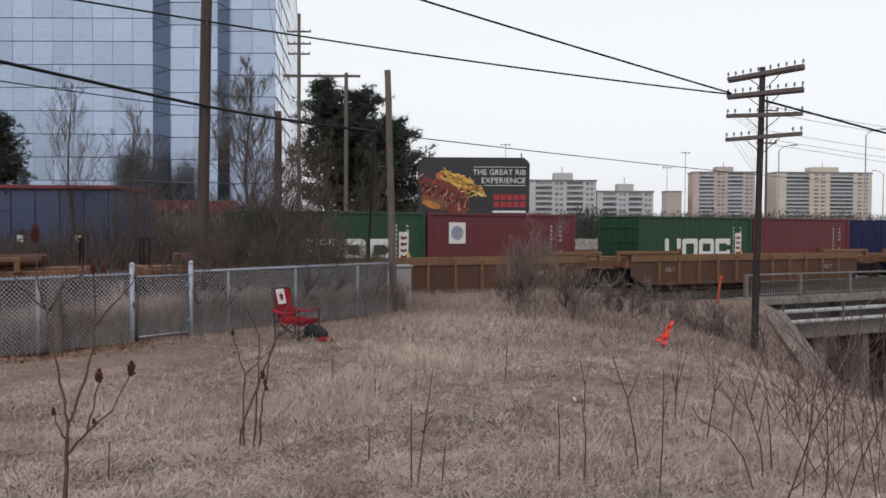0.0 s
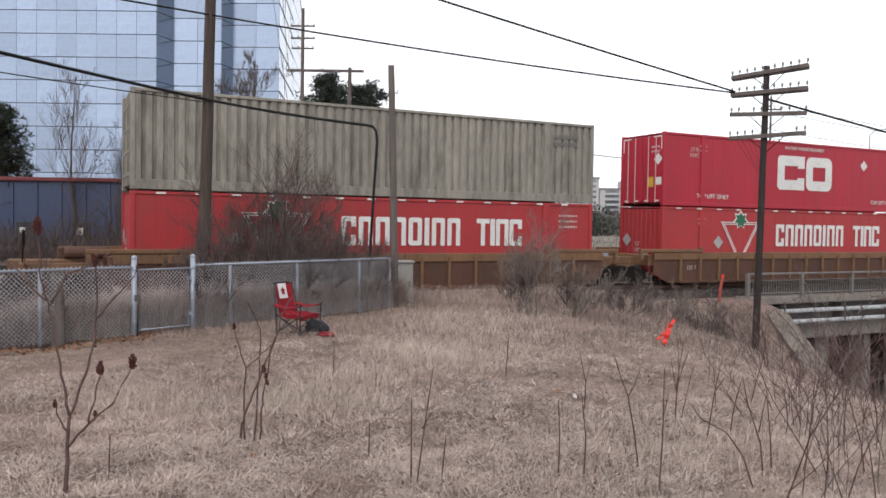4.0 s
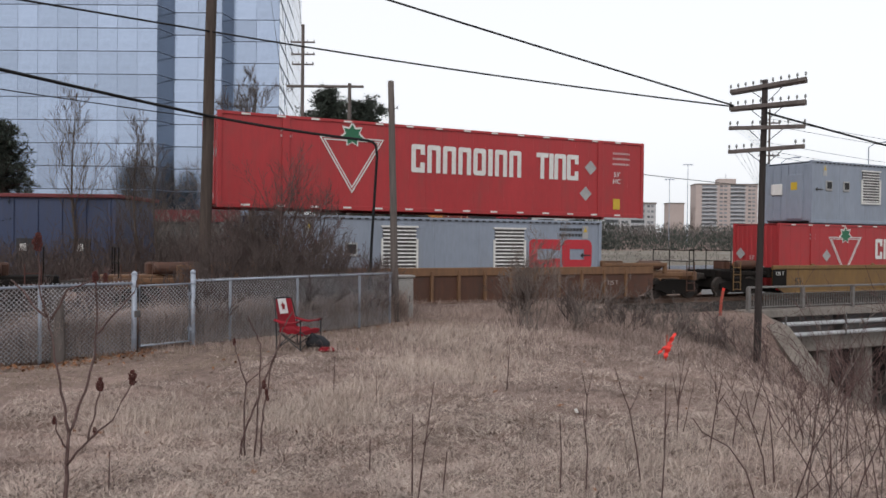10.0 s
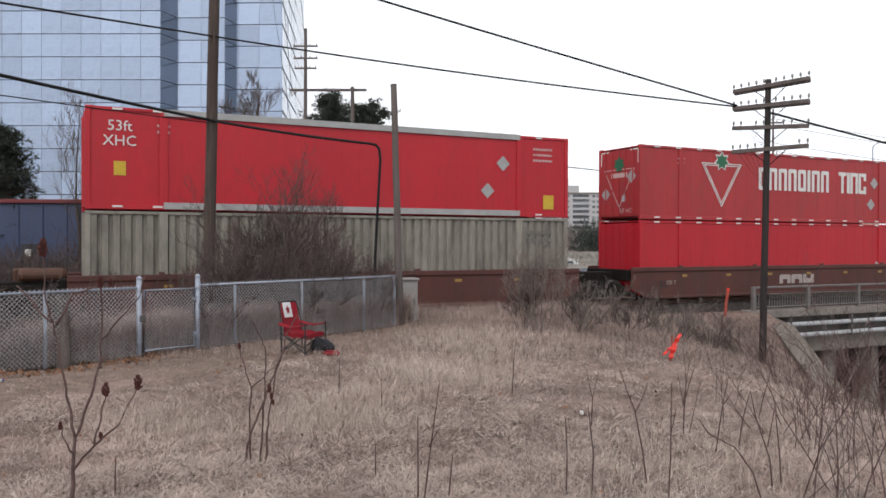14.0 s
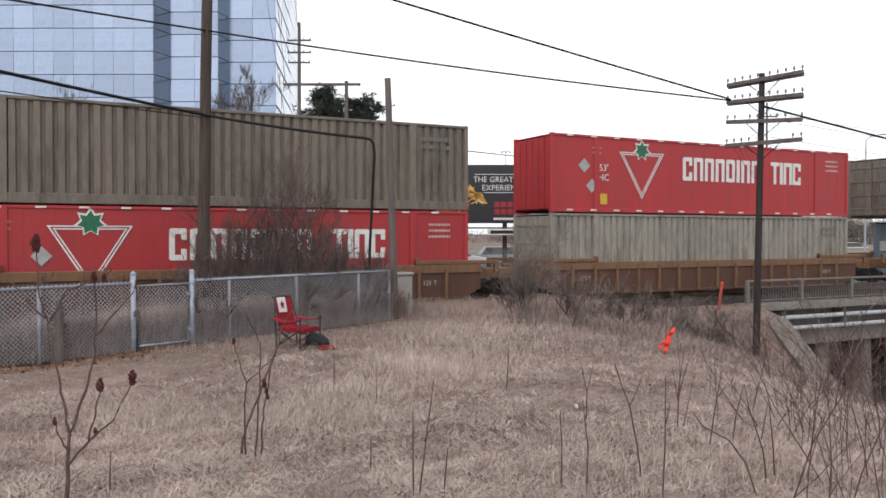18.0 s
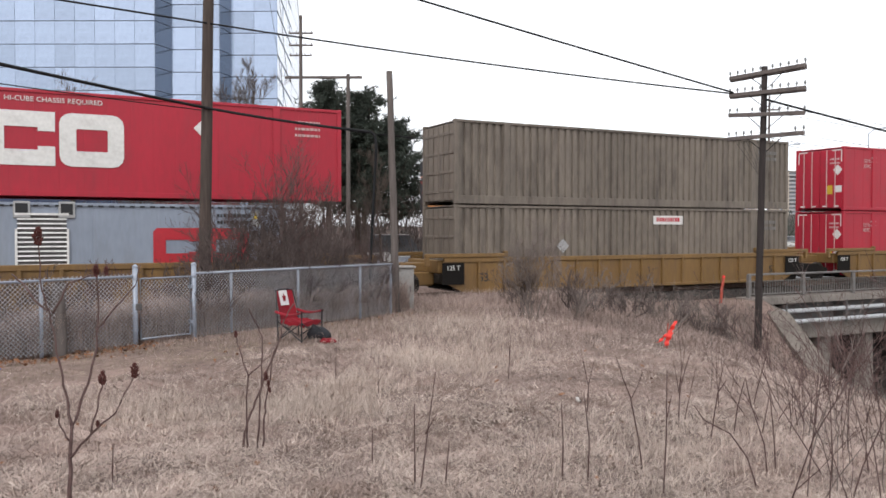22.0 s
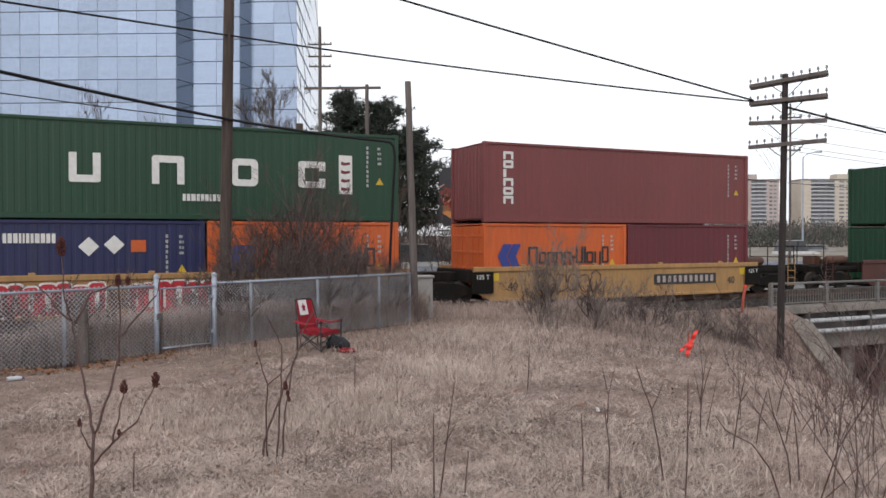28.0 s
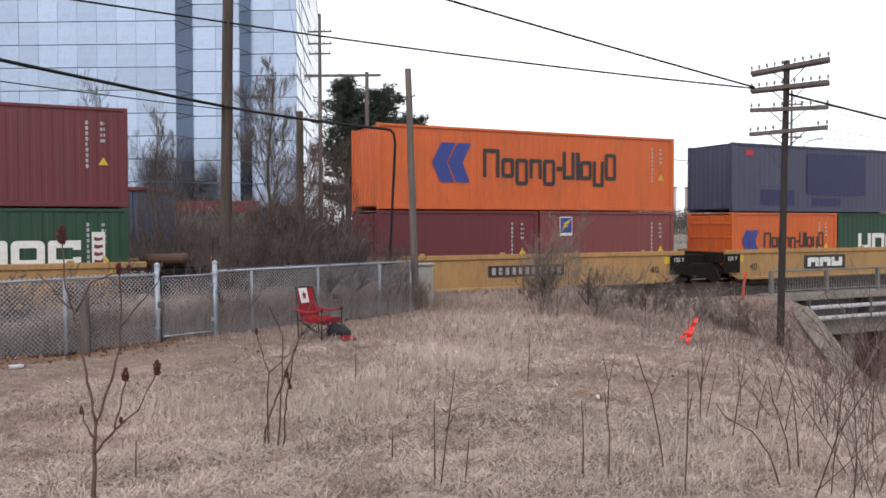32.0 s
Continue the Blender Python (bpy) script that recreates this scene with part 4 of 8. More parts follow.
def clumps(name, label, count, each, pick, long, wide, material, seed, lay_by=0.95, root_r=0.05):
    """Tufts: blades that spring outward from shared roots."""
    rng = np.random.default_rng(seed)
    c = np.array([pick(rng) for _ in range(count)])
    z = np.array([ground_z(x, y) for x, y in c])
    grow = rng.uniform(0.6, 1.25, count)
    k = np.repeat(np.arange(count), each)
    n = len(k)
    a, r = rng.uniform(0, 2 * math.pi, n), np.abs(rng.normal(0, root_r, n)) * grow[k]
    lay = rng.normal(0, 1, count)[k] * 0.6
    root = np.column_stack([c[k, 0] + np.cos(a) * r, c[k, 1] + np.sin(a) * r, z[k] - 0.01])
    t = np.abs(rng.normal(lay_by, 0.45, n)) + r * 0.15 / root_r
    d = np.column_stack([np.cos(a) * np.sin(t) + np.cos(lay) * 0.25, np.sin(a) * np.sin(t) + np.sin(lay) * 0.25, np.cos(np.minimum(t, 1.45))])
    ln = rng.uniform(long[0], long[1], n) * grow[k]
    w = wide * (0.7 + 0.6 * rng.random(n)) * (1 + c[k, 1] * 0.09)
    b = a + 1.57 + rng.normal(0, 0.7, n)
    side = np.column_stack([np.cos(b), np.sin(b), np.zeros(n)]) * w[:, None]
    mid = root + d * (ln * 0.55)[:, None]
    tip = root + d * ln[:, None] + np.column_stack([np.cos(a) * 0.3, np.sin(a) * 0.3, -0.45 * np.ones(n)]) * ln[:, None] * 0.6
    tip[:, 2] = np.maximum(tip[:, 2], z[k] + 0.006)
    me = Mesh()
    me.v = np.stack([root - side, root + side, mid + side * 0.8, mid - side * 0.8, tip], 1).reshape(-1, 3).tolist()
    i = np.arange(n) * 5
    me.f = np.column_stack([i, i + 1, i + 2, i + 3]).tolist() + np.column_stack([i + 3, i + 2, i + 4]).tolist()
    return solid(name, me, material, label, "grass", kind="stuff")


clumps("grass_tufts", "matted tufts of dry grass", 2600, 15, clear(field(4.2, 22)), (0.05, 0.14), 0.0014, M["grass"], 21, 1.15)
clumps("grass_tufts", "pale tufts of long dry grass", 900, 18, clear(patches(4.4, 22, 0.12)), (0.06, 0.16), 0.0013, M["straw"], 22, 1.15)
clumps("grass_tufts", "brown dead tufts in the dry grass", 500, 16, clear(patches(4.4, 20, 0.1, seed=9.1)), (0.07, 0.2), 0.0014, M["dead"], 23)
clumps("grass_tufts", "bright straw tufts standing in patches", 420, 22, stands(STRAW), (0.12, 0.32), 0.0013, M["straw"], 24, 0.45)
clumps("grass_tussocks", "low rounded tussocks of laid dry grass", 420, 70, clear(field(4.3, 13, -0.15, 0.5)), (0.08, 0.18), 0.0013, M["grass"], 25, 1.2, 0.11)
clumps("grass_tussocks", "low pale tussocks of laid dry grass", 200, 60, clear(field(4.3, 14, -0.55, 0.5)), (0.1, 0.2), 0.0012, M["straw"], 26, 1.2, 0.1)
clumps("grass_tussocks", "low brown tussocks of laid dead grass", 120, 60, clear(field(4.3, 14, -0.5, 0.5)), (0.08, 0.16), 0.0013, M["dead"], 27, 1.1, 0.1)


def leaf_litter():
    rnd, me = random.Random(8), Mesh()
    for i in range(900):
        d, o = rnd.uniform(-3.5, 2.4) if i < 650 else rnd.uniform(-4, 9), rnd.gauss(-0.35, 0.25)
        p = F0 + FDIR * d + Vector((-FDIR.y, FDIR.x, 0)) * o
        if i > 800:
            p = Vector((rnd.uniform(-4, 3), rnd.uniform(5, 14), 0))
        z = ground_z(p.x, p.y) + rnd.uniform(0.01, 0.06)
        a, r = rnd.uniform(0, 6.28), rnd.uniform(0.025, 0.05)
        t = rnd.uniform(-0.03, 0.03)
        c, s = math.cos(a) * r, math.sin(a) * r
        me.quad((p.x - c, p.y - s, z - t), (p.x + s * 0.6, p.y - c * 0.6, z), (p.x + c, p.y + s, z + t), (p.x - s * 0.6, p.y + c * 0.6, z + 0.01))
    solid("leaf_litter", me, M["leaf"], "fallen brown leaves along the fence", "leaves", kind="stuff")


leaf_litter()


# ---- saplings in the foreground ----
def sumac(x, y, name, label, lines, heads, r=0.02):
    """A sapling from its main lines; each line: radius at its foot and points as (x, y, z) from its base."""
    th = thing(name, label, "sapling", pose(x, y, ground_z(x, y)))
    for k, (rad, pts) in enumerate(lines):
        q = [Vector(p) for p in pts]
        fine = []
        for a, b in zip(q, q[1:]):
            fine += [a.lerp(b, i / 4) + Vector((0.006 * math.sin(i * 2 + k), 0, 0)) for i in range(4)]
        fine.append(q[-1])
        part("stem" if k == 0 else "branch", Mesh().tube(fine, [rad * (1 - 0.55 * i / len(fine)) for i in range(len(fine))], 7), M["stem"], th, smooth=True)
    for p, s in heads:
        me, rnd = Mesh(), random.Random(int(p[0] * 1000) & 255)
        for i in range(46):
            f = i / 46
            a = i * 2.4
            rr = s * 0.22 * math.sin(min(3.0, 0.5 + f * 2.5)) * rnd.uniform(0.55, 1.35)
            c = Vector((math.cos(a) * rr, math.sin(a) * rr, f * s))
            me.tube([Vector((c.x * 0.6, c.y * 0.6, c.z)), c, c + Vector((math.cos(a), math.sin(a), 1.2)) * s * 0.08], [s * 0.07, s * 0.075, s * 0.015], 5)
        part("seed_head", me, M["cone"], th, "dark red-brown seed head", at=pose(*p))
    return th


SUM = "leafless sumac sapling with dark seed heads"
sumac(-2.65, 5.5, "sumac_sapling", SUM, [
    (0.021, [(0, 0, -0.1), (0, 0, 0.17), (0.012, 0.02, 0.6)]),
    (0.0105, [(0.012, 0.02, 0.58), (-0.036, 0.05, 0.78), (-0.077, 0.05, 0.985), (-0.126, 0.05, 1.25), (-0.158, 0.05, 1.41)]),
    (0.009, [(-0.158, 0.05, 1.40), (-0.22, 0.06, 1.43), (-0.36, 0.08, 1.59), (-0.44, 0.1, 1.65)]),
    (0.0075, [(-0.158, 0.05, 1.40), (-0.19, 0.02, 1.55), (-0.2, 0.0, 1.88)]),
    (0.008, [(-0.126, 0.05, 1.38), (0, 0.02, 1.59), (0.166, 0.0, 1.65), (0.29, 0.0, 1.67)]),
    (0.0105, [(0.012, 0.02, 0.58), (0.085, 0.06, 0.82), (0.146, 0.1, 1.07), (0.166, 0.1, 1.27), (0.166, 0.1, 1.72)]),
    (0.0075, [(0.166, 0.1, 1.27), (0.3, 0.1, 1.43), (0.43, 0.1, 1.57), (0.47, 0.1, 1.72)]),
    (0.0095, [(0.005, 0, 0.38), (0.166, -0.02, 0.56), (0.33, -0.02, 0.70), (0.47, -0.02, 0.965)]),
    (0.0075, [(0.16, -0.02, 0.555), (0.207, -0.02, 0.74), (0.247, -0.02, 0.92)]),
    (0.007, [(0.0, 0, 0.5), (-0.06, 0, 0.6), (-0.075, 0, 0.72)]),
], [((0.468, -0.02, 0.945), 0.10), ((0.247, -0.02, 0.90), 0.09), ((-0.2, 0, 1.86), 0.12), ((0.2, 0, 1.64), 0.08), ((-0.08, 0, 0.66), 0.055), ((0.21, -0.02, 0.60), 0.05), ((0.27, 0, 1.65), 0.06)])
sumac(-1.89, 7.2, "sumac_sapling", SUM, [
    (0.012, [(0, 0, -0.1), (0.02, 0, 0.19), (0.076, 0, 0.36), (0.162, 0, 0.57), (0.233, 0, 0.77), (0.34, 0, 1.03), (0.38, 0, 1.21), (0.47, 0, 1.36)]),
    (0.009, [(0.045, 0.04, -0.05), (0.03, 0.02, 0.3), (0.05, 0, 0.71), (-0.025, 0, 0.94), (-0.056, 0, 1.07)]),
    (0.006, [(0.05, 0, 0.70), (0.162, 0, 0.80), (0.28, 0, 0.92)]),
    (0.009, [(0.12, 0.06, -0.05), (0.147, 0.05, 0.45), (0.172, 0.03, 0.71), (0.177, 0.02, 1.06), (0.11, 0, 1.21), (0.06, 0, 1.31)]),
    (0.010, [(0.17, 0.05, -0.05), (0.193, 0.03, 0.30), (0.208, 0.02, 0.45), (0.279, 0.01, 0.86), (0.34, 0, 1.03)]),
], [((0.215, 0, 0.66), 0.08), ((0.235, 0.0, 0.60), 0.06), ((0.25, 0, 0.55), 0.05), ((-0.056, 0, 1.05), 0.06)])


SAPLING = "thin leafless reddish-brown sapling in the dry grass"
SINGLES = [  # x, y, then lines of (across, up)
    (0.89, 6.38, [((0, 0), (0.0, 0.3), (-0.015, 0.63))]),
    (1.10, 6.4, [((0, 0), (0.01, 0.35), (-0.035, 0.71))]),
    (1.61, 6.7, [((0, 0), (-0.04, 0.3), (-0.11, 0.64), (-0.17, 0.8), (-0.24, 0.99)), ((-0.11, 0.62), (-0.06, 0.72), (0.0, 0.87))]),
    (1.58, 6.0, [((0, 0), (0.035, 0.45), (0.03, 0.99)), ((0.035, 0.6), (0.08, 0.8))]),
    (2.28, 8.05, [((0, 0), (0.01, 0.4), (0.07, 0.6), (0.13, 0.78)), ((0.01, 0.4), (0.06, 0.82)), ((0.01, 0.35), (-0.05, 0.7)), ((0.07, 0.1), (0.16, 0.62))]),
    (2.45, 7.6, [((0, 0), (0.05, 0.3), (0.09, 0.55), (0.13, 0.77)), ((0.09, 0.5), (0.16, 0.62))]),
    (2.71, 7.7, [((0, 0), (0.04, 0.3), (0.11, 0.56))]),
    (2.32, 6.0, [((0, 0), (-0.1, 0.25), (-0.23, 0.43), (-0.42, 0.53), (-0.5, 0.64))]),
    (2.53, 6.4, [((0, 0), (-0.02, 0.25), (-0.14, 0.6), (-0.2, 0.8)), ((-0.05, 0.35), (0.02, 0.7))]),
    (2.62, 6.45, [((0, 0), (-0.02, 0.3), (-0.05, 0.62))]),
    (-0.05, 6.2, [((0, 0), (0.02, 0.2), (0.04, 0.36))]),
    (-0.24, 5.97, [((0, 0), (0.05, 0.4), (0.12, 0.92)), ((0.05, 0.45), (0.13, 0.6))]),
    (-0.27, 6.0, [((0, 0), (-0.01, 0.67))]),
    (-0.66, 6.74, [((0, 0), (0.0, 0.29))]),
    (-1.5, 10.3, [((0, 0), (0.01, 0.52))]),
    (-2.55, 5.97, [((0, 0), (0.0, 0.34))]),
    (1.45, 8.6, [((0, 0), (0.02, 0.3), (-0.05, 0.62)), ((0.02, 0.3), (0.08, 0.6))]),
    (0.75, 10.5, [((0, 0), (0.03, 0.6))]),
]


def single_saplings():
    for k, (x, y, lines) in enumerate(SINGLES):
        th = thing("thin_sapling", SAPLING, "sapling", pose(x, y, ground_z(x, y)), group="thin saplings")
        rnd = random.Random(300 + k)
        for n, line in enumerate(lines):
            pts = [Vector((a + rnd.gauss(0, 0.004), rnd.gauss(0, 0.02) * b, b - (0.05 if b == 0 else 0))) for a, b in line]
            fine = [p.lerp(q, f / 3) for p, q in zip(pts, pts[1:]) for f in range(3)] + [pts[-1]]
            r = 0.0075 if n == 0 else 0.005
            part("stem" if n == 0 else "branch", Mesh().tube(fine, [r * (1 - 0.6 * i / len(fine)) for i in range(len(fine))], 5), M["stem"], th, smooth=True)


single_saplings()


def thicket():
    rnd = random.Random(31)
    spots = [(-0.9, 9.8, 0.6), (2.7, 9.5, 1.1), (3.0, 9.0, 1.0), (3.4, 10.5, 1.2), (0.9, 12.2, 0.6)]
    for i in range(33):
        y = rnd.uniform(4.8, 9.5) if i % 3 else rnd.uniform(9, 14)
        x = y * (0.34 + 0.24 * rnd.random() ** 0.55)
        spots.append((x, y, rnd.uniform(0.8, 1.7)))
    for i in range(5):
        y = rnd.uniform(4.9, 7.5)
        spots.append((y * rnd.uniform(0.45, 0.56), y, rnd.uniform(0.9, 1.5)))
    for i, (x, y, h) in enumerate(spots):
        me = Mesh()
        r2 = random.Random(200 + i)
        lone = i < 5
        lean = Vector((r2.gauss(-0.02, 0.08) if lone else r2.gauss(-0.08, 0.17), r2.gauss(0, 0.1 if lone else 0.2), 1)).normalized()
        th = thing("thin_sapling", SAPLING, "sapling", pose(x, y, ground_z(x, y)), group="thin saplings")
        limb(me, Vector((0, 0, -0.08)), lean, h, 0.0040 + 0.0016 * h, 1 if lone else 2, r2, 0.38, 2 if lone else 3, 0.3 if lone else 0.05, 5, 0.06 if lone else 0.13, 0.0024)
        part("stem", me, M["grey_twig" if i % 4 == 3 else "stem"], th, smooth=True)


thicket()


# ---- small things on the bank ----
def camp_chair():
    th = thing("camp_chair", "red folding camp chair with a white back panel", "chair", pose(-2.74, 14.2, ground_z(-2.74, 14.2), 0, 0, -29))
    back = Mesh()
    rows = [(-0.15, 0.32), (-0.19, 0.48), (-0.24, 0.68), (-0.29, 0.87)]
    bow = lambda y: -0.06 * math.cos(y * 6)
    for (x0, z0), (x1, z1) in zip(rows, rows[1:]):
        for j in range(4):
            ya, yb = -0.22 + 0.11 * j, -0.11 + 0.11 * j
            back.quad((x0 + bow(ya), ya, z0), (x0 + bow(yb), yb, z0), (x1 + bow(yb), yb, z1), (x1 + bow(ya), ya, z1))
            back.quad((x0 + bow(ya) - 0.015, ya, z0), (x1 + bow(ya) - 0.015, ya, z1), (x1 + bow(yb) - 0.015, yb, z1), (x0 + bow(yb) - 0.015, yb, z0))
    part("backrest", back, M["red_cloth"], th, "red nylon backrest")
    part("top_hem", Mesh().tube([(-0.30 + bow(y), y, 0.87 + 0.02 * math.cos(y * 6)) for y in (-0.22, -0.11, 0, 0.11, 0.22)], 0.016, 6), M["black_cloth"], th, "black hem")
    pan = Mesh().quad((-0.264, -0.13, 0.61), (-0.264, 0.09, 0.61), (-0.333, 0.09, 0.872), (-0.333, -0.13, 0.872))
    p = part("back_panel", pan, M["white_cloth"], th, "white panel with a red leaf shape", at=pose(0.006, 0, 0))
    pts = [(0.065 * math.cos(a * 0.628 + 1.57) * (1 if a % 2 == 0 else 0.5), 0.09 * math.sin(a * 0.628 + 1.57) * (1 if a % 2 == 0 else 0.5)) for a in range(10)]
    leaf = Mesh().quad(*[(-0.2985 - y * 0.2625 + 0.004, x - 0.02, 0.74 + y) for x, y in pts])
    part("leaf_shape", leaf, M["red_cloth"], p, "red leaf shape", at=pose(0.006, 0, 0))
    seat = Mesh()
    f = lambda a, b: (-0.17 + 0.1 * a, -0.25 + 0.125 * b, 0.37 - 0.09 * math.sin(a / 5 * 3.14) * math.sin(b / 4 * 3.14) - 0.02 * a / 5 + 0.015 * math.sin(a * 2.3 + b))
    for i in range(5):
        for j in range(4):
            seat.quad(f(i, j), f(i + 1, j), f(i + 1, j + 1), f(i, j + 1))
            seat.quad(*[(q[0], q[1], q[2] - 0.02) for q in (f(i, j), f(i, j + 1), f(i + 1, j + 1), f(i + 1, j))])
        for j in (0, 4):
            g = f(i, j), f(i + 1, j)
            seat.quad(*g, *[(q[0], q[1], q[2] - 0.07) for q in g[::-1]])
    for j in range(4):
        g = f(5, j), f(5, j + 1)
        seat.quad(*g, *[(q[0], q[1], q[2] - 0.08) for q in g[::-1]])
    part("seat", seat, M["red_cloth"], th, "sagging red nylon seat")
    for y in (-0.28, 0.28):
        arm = Mesh()
        for i in range(5):
            z0, z1 = [0.54 - 0.05 * math.sin(k / 5 * 3.14) for k in (i, i + 1)]
            xa, xb = -0.24 + 0.115 * i, -0.24 + 0.115 * (i + 1)
            for o, d in ((-0.055, -0.02), (0.055, -0.02)):
                arm.quad((xa, y, z0), (xb, y, z1), (xb, y + o, z1 + d), (xa, y + o, z0 + d))
                arm.quad((xa, y + o, z0 + d - 0.012), (xb, y + o, z1 + d - 0.012), (xb, y, z1 - 0.012), (xa, y, z0 - 0.012))
        part("armrest", arm, M["red_cloth"], th, "slack red armrest")
        part("front_post", Mesh().tube([(0.33, y, 0.0), (0.33, y, 0.55)], 0.012, 6), M["black_tube"], th)
        part("back_post", Mesh().tube([(-0.2, y, 0.0), (-0.22, y, 0.5), (-0.30, y * 0.78, 0.88)], 0.012, 6), M["black_tube"], th)
        part("side_brace", Mesh().tube([(0.33, y, 0.02), (-0.2, y, 0.34)], 0.010, 6), M["black_tube"], th)
        part("side_brace", Mesh().tube([(-0.2, y, 0.02), (0.33, y, 0.34)], 0.010, 6), M["black_tube"], th)
    for x in (-0.2, 0.33):
        part("cross_brace", Mesh().tube([(x, -0.28, 0.02), (x, 0.28, 0.34)], 0.010, 6), M["black_tube"], th)
        part("cross_brace", Mesh().tube([(x, 0.28, 0.02), (x, -0.28, 0.34)], 0.010, 6), M["black_tube"], th)


camp_chair()
gz = ground_z(-2.3, 13.9)
bag = thing("backpack", "black soft bag lying by the chair", "bag", pose(-2.33, 13.95, gz, 0, 0, -20))
bm_bag = Mesh().tube([(-0.18, 0, 0.05), (-0.16, 0, 0.1), (-0.05, 0, 0.17), (0.08, 0, 0.16), (0.2, 0, 0.1), (0.23, 0, 0.06)], [0.03, 0.08, 0.12, 0.11, 0.08, 0.03], 12)
part("body", bm_bag, M["black_cloth"], bag, smooth=True)
part("strap", Mesh().tube([(-0.12, -0.1, 0.2), (-0.02, -0.14, 0.32), (0.1, -0.1, 0.24)], 0.014, 6), M["black_cloth"], bag)
pouch = thing("red_pouch", "small red bag on the grass by the chair", "bag", pose(-2.13, 13.8, gz, 0, 0, 10))
part("body", Mesh().box(-0.14, 0.14, -0.08, 0.08, 0.0, 0.07, 0.03), M["red_cloth"], pouch)
part("flap", Mesh().box(-0.1, 0.1, -0.06, 0.06, 0.068, 0.085, 0.01), M["red_cloth"], pouch)


def survey_flag():
    x, y = 3.62, 13.5
    z = ground_z(x, y)
    th = thing("survey_flag", "orange plastic ribbon tied to a stake in the brush", "flag", pose(x, y, z))
    part("stake", Mesh().tube([(0, 0, -0.1), (0.02, 0, 0.44)], 0.012, 6), M["stake"], th)
    for k, (x0, z0, x1, z1, w0, w1) in enumerate(((0.15, 0.47, 0.02, 0.22, 0.05, 0.085), (0.05, 0.27, -0.02, 0.05, 0.09, 0.05), (0.0, 0.27, -0.15, 0.12, 0.07, 0.055))):
        r = Mesh()
        prev = None
        for i in range(9):
            f = i / 8
            c = Vector((x0 + (x1 - x0) * f + 0.012 * math.sin(i * 1.9 + k), -0.03 * k + 0.012 * math.cos(i * 1.4), z0 + (z1 - z0) * f))
            w = Vector((1, 0.12 * math.sin(i * 1.3), 0.25)) * (w0 + (w1 - w0) * f) * 0.6
            if prev:
                r.quad(prev[0], prev[1], c + w, c - w)
                r.quad(*[q + Vector((0, 0.006, 0)) for q in (prev[1], prev[0], c - w, c + w)])
            prev = (c - w, c + w)
        part("ribbon", r, M["flag"], th, "orange ribbon")


survey_flag()
st = thing("marker_stake", "red painted wooden marker stake by the bridge", "stake", pose(10.05, 30.0, -0.45))
part("shaft", Mesh().tube([(0, 0, 0), (0.03, 0, 0.5), (0.1, 0, 0.95)], 0.055, 8), M["stake"], st)
part("tip", Mesh().tube([(0.1, 0, 0.95), (0.11, 0, 1.04)], [0.057, 0.05], 8), M["flag"], st, "brighter orange tip")


def cabinet():
    th = thing("utility_cabinet", "grey metal utility cabinet behind the fence's end", "cabinet", pose(-1.24, 20.5, 0.1, 0, 0, 20))
    part("plinth", Mesh().box(-0.26, 0.26, -0.2, 0.2, 0, 0.12, 0.01), M["concrete"], th)
    part("body", Mesh().box(-0.24, 0.24, -0.18, 0.18, 0.12, 1.2, 0.02), M["cabinet"], th)
    part("door", Mesh().box(-0.2, 0.2, -0.195, -0.178, 0.18, 1.12, 0.008), M["cabinet"], th)
    part("lid", Mesh().box(-0.28, 0.28, -0.22, 0.22, 1.2, 1.27, 0.02), M["cabinet"], th)
    part("handle", Mesh().box(0.12, 0.15, -0.225, -0.195, 0.6, 0.75, 0.006), M["steel"], th)


cabinet()
lit = thing("plastic_litter", "scrap of white plastic in the grass", "litter", pose(1.44, 9.2, ground_z(1.44, 9.2)))
part("scrap", Mesh().quad((0, 0, 0.02), (0.025, 0, 0.02), (0.02, 0.01, 0.07), (-0.01, 0.01, 0.06)).quad((0.025, 0, 0.02), (0.05, 0.02, 0.015), (0.02, 0.01, 0.07)), M["white"], lit)
lit2 = thing("plastic_bottle", "crushed pale plastic bottle by the fence", "litter", pose(-6.55, 11.3, ground_z(-6.55, 11.3) + 0.04, 0, 0, 20))
part("body", Mesh().tube([(-0.1, 0, 0), (0.06, 0, 0.01), (0.1, 0, 0.01)], [0.036, 0.034, 0.015], 10), M["pipe"], lit2)
part("cap", Mesh().tube([(0.1, 0, 0.01), (0.125, 0, 0.01)], 0.016, 10), M["mark_blue"], lit2, "blue cap")


# ---- beyond the track ----
def glass(name, colour, rough=0.06):
    m = surface(name, colour, rough, 0.9, 0.25, 3, 0.08, bump=0.0, by_object=0.12)
    return m


PANE, MULLION = glass("mirror_glass", (0.345, 0.408, 0.53, 1)), surface("mullion_metal", (0.18, 0.22, 0.30, 1), 0.5, 0.4, 1, 10, 0.15, bump=0)
# A greyer copy for the narrow returns: their duller reflection put into the tint.
SHADEGLASS = glass("shaded_glass", (0.37, 0.42, 0.49, 1), 0.1)


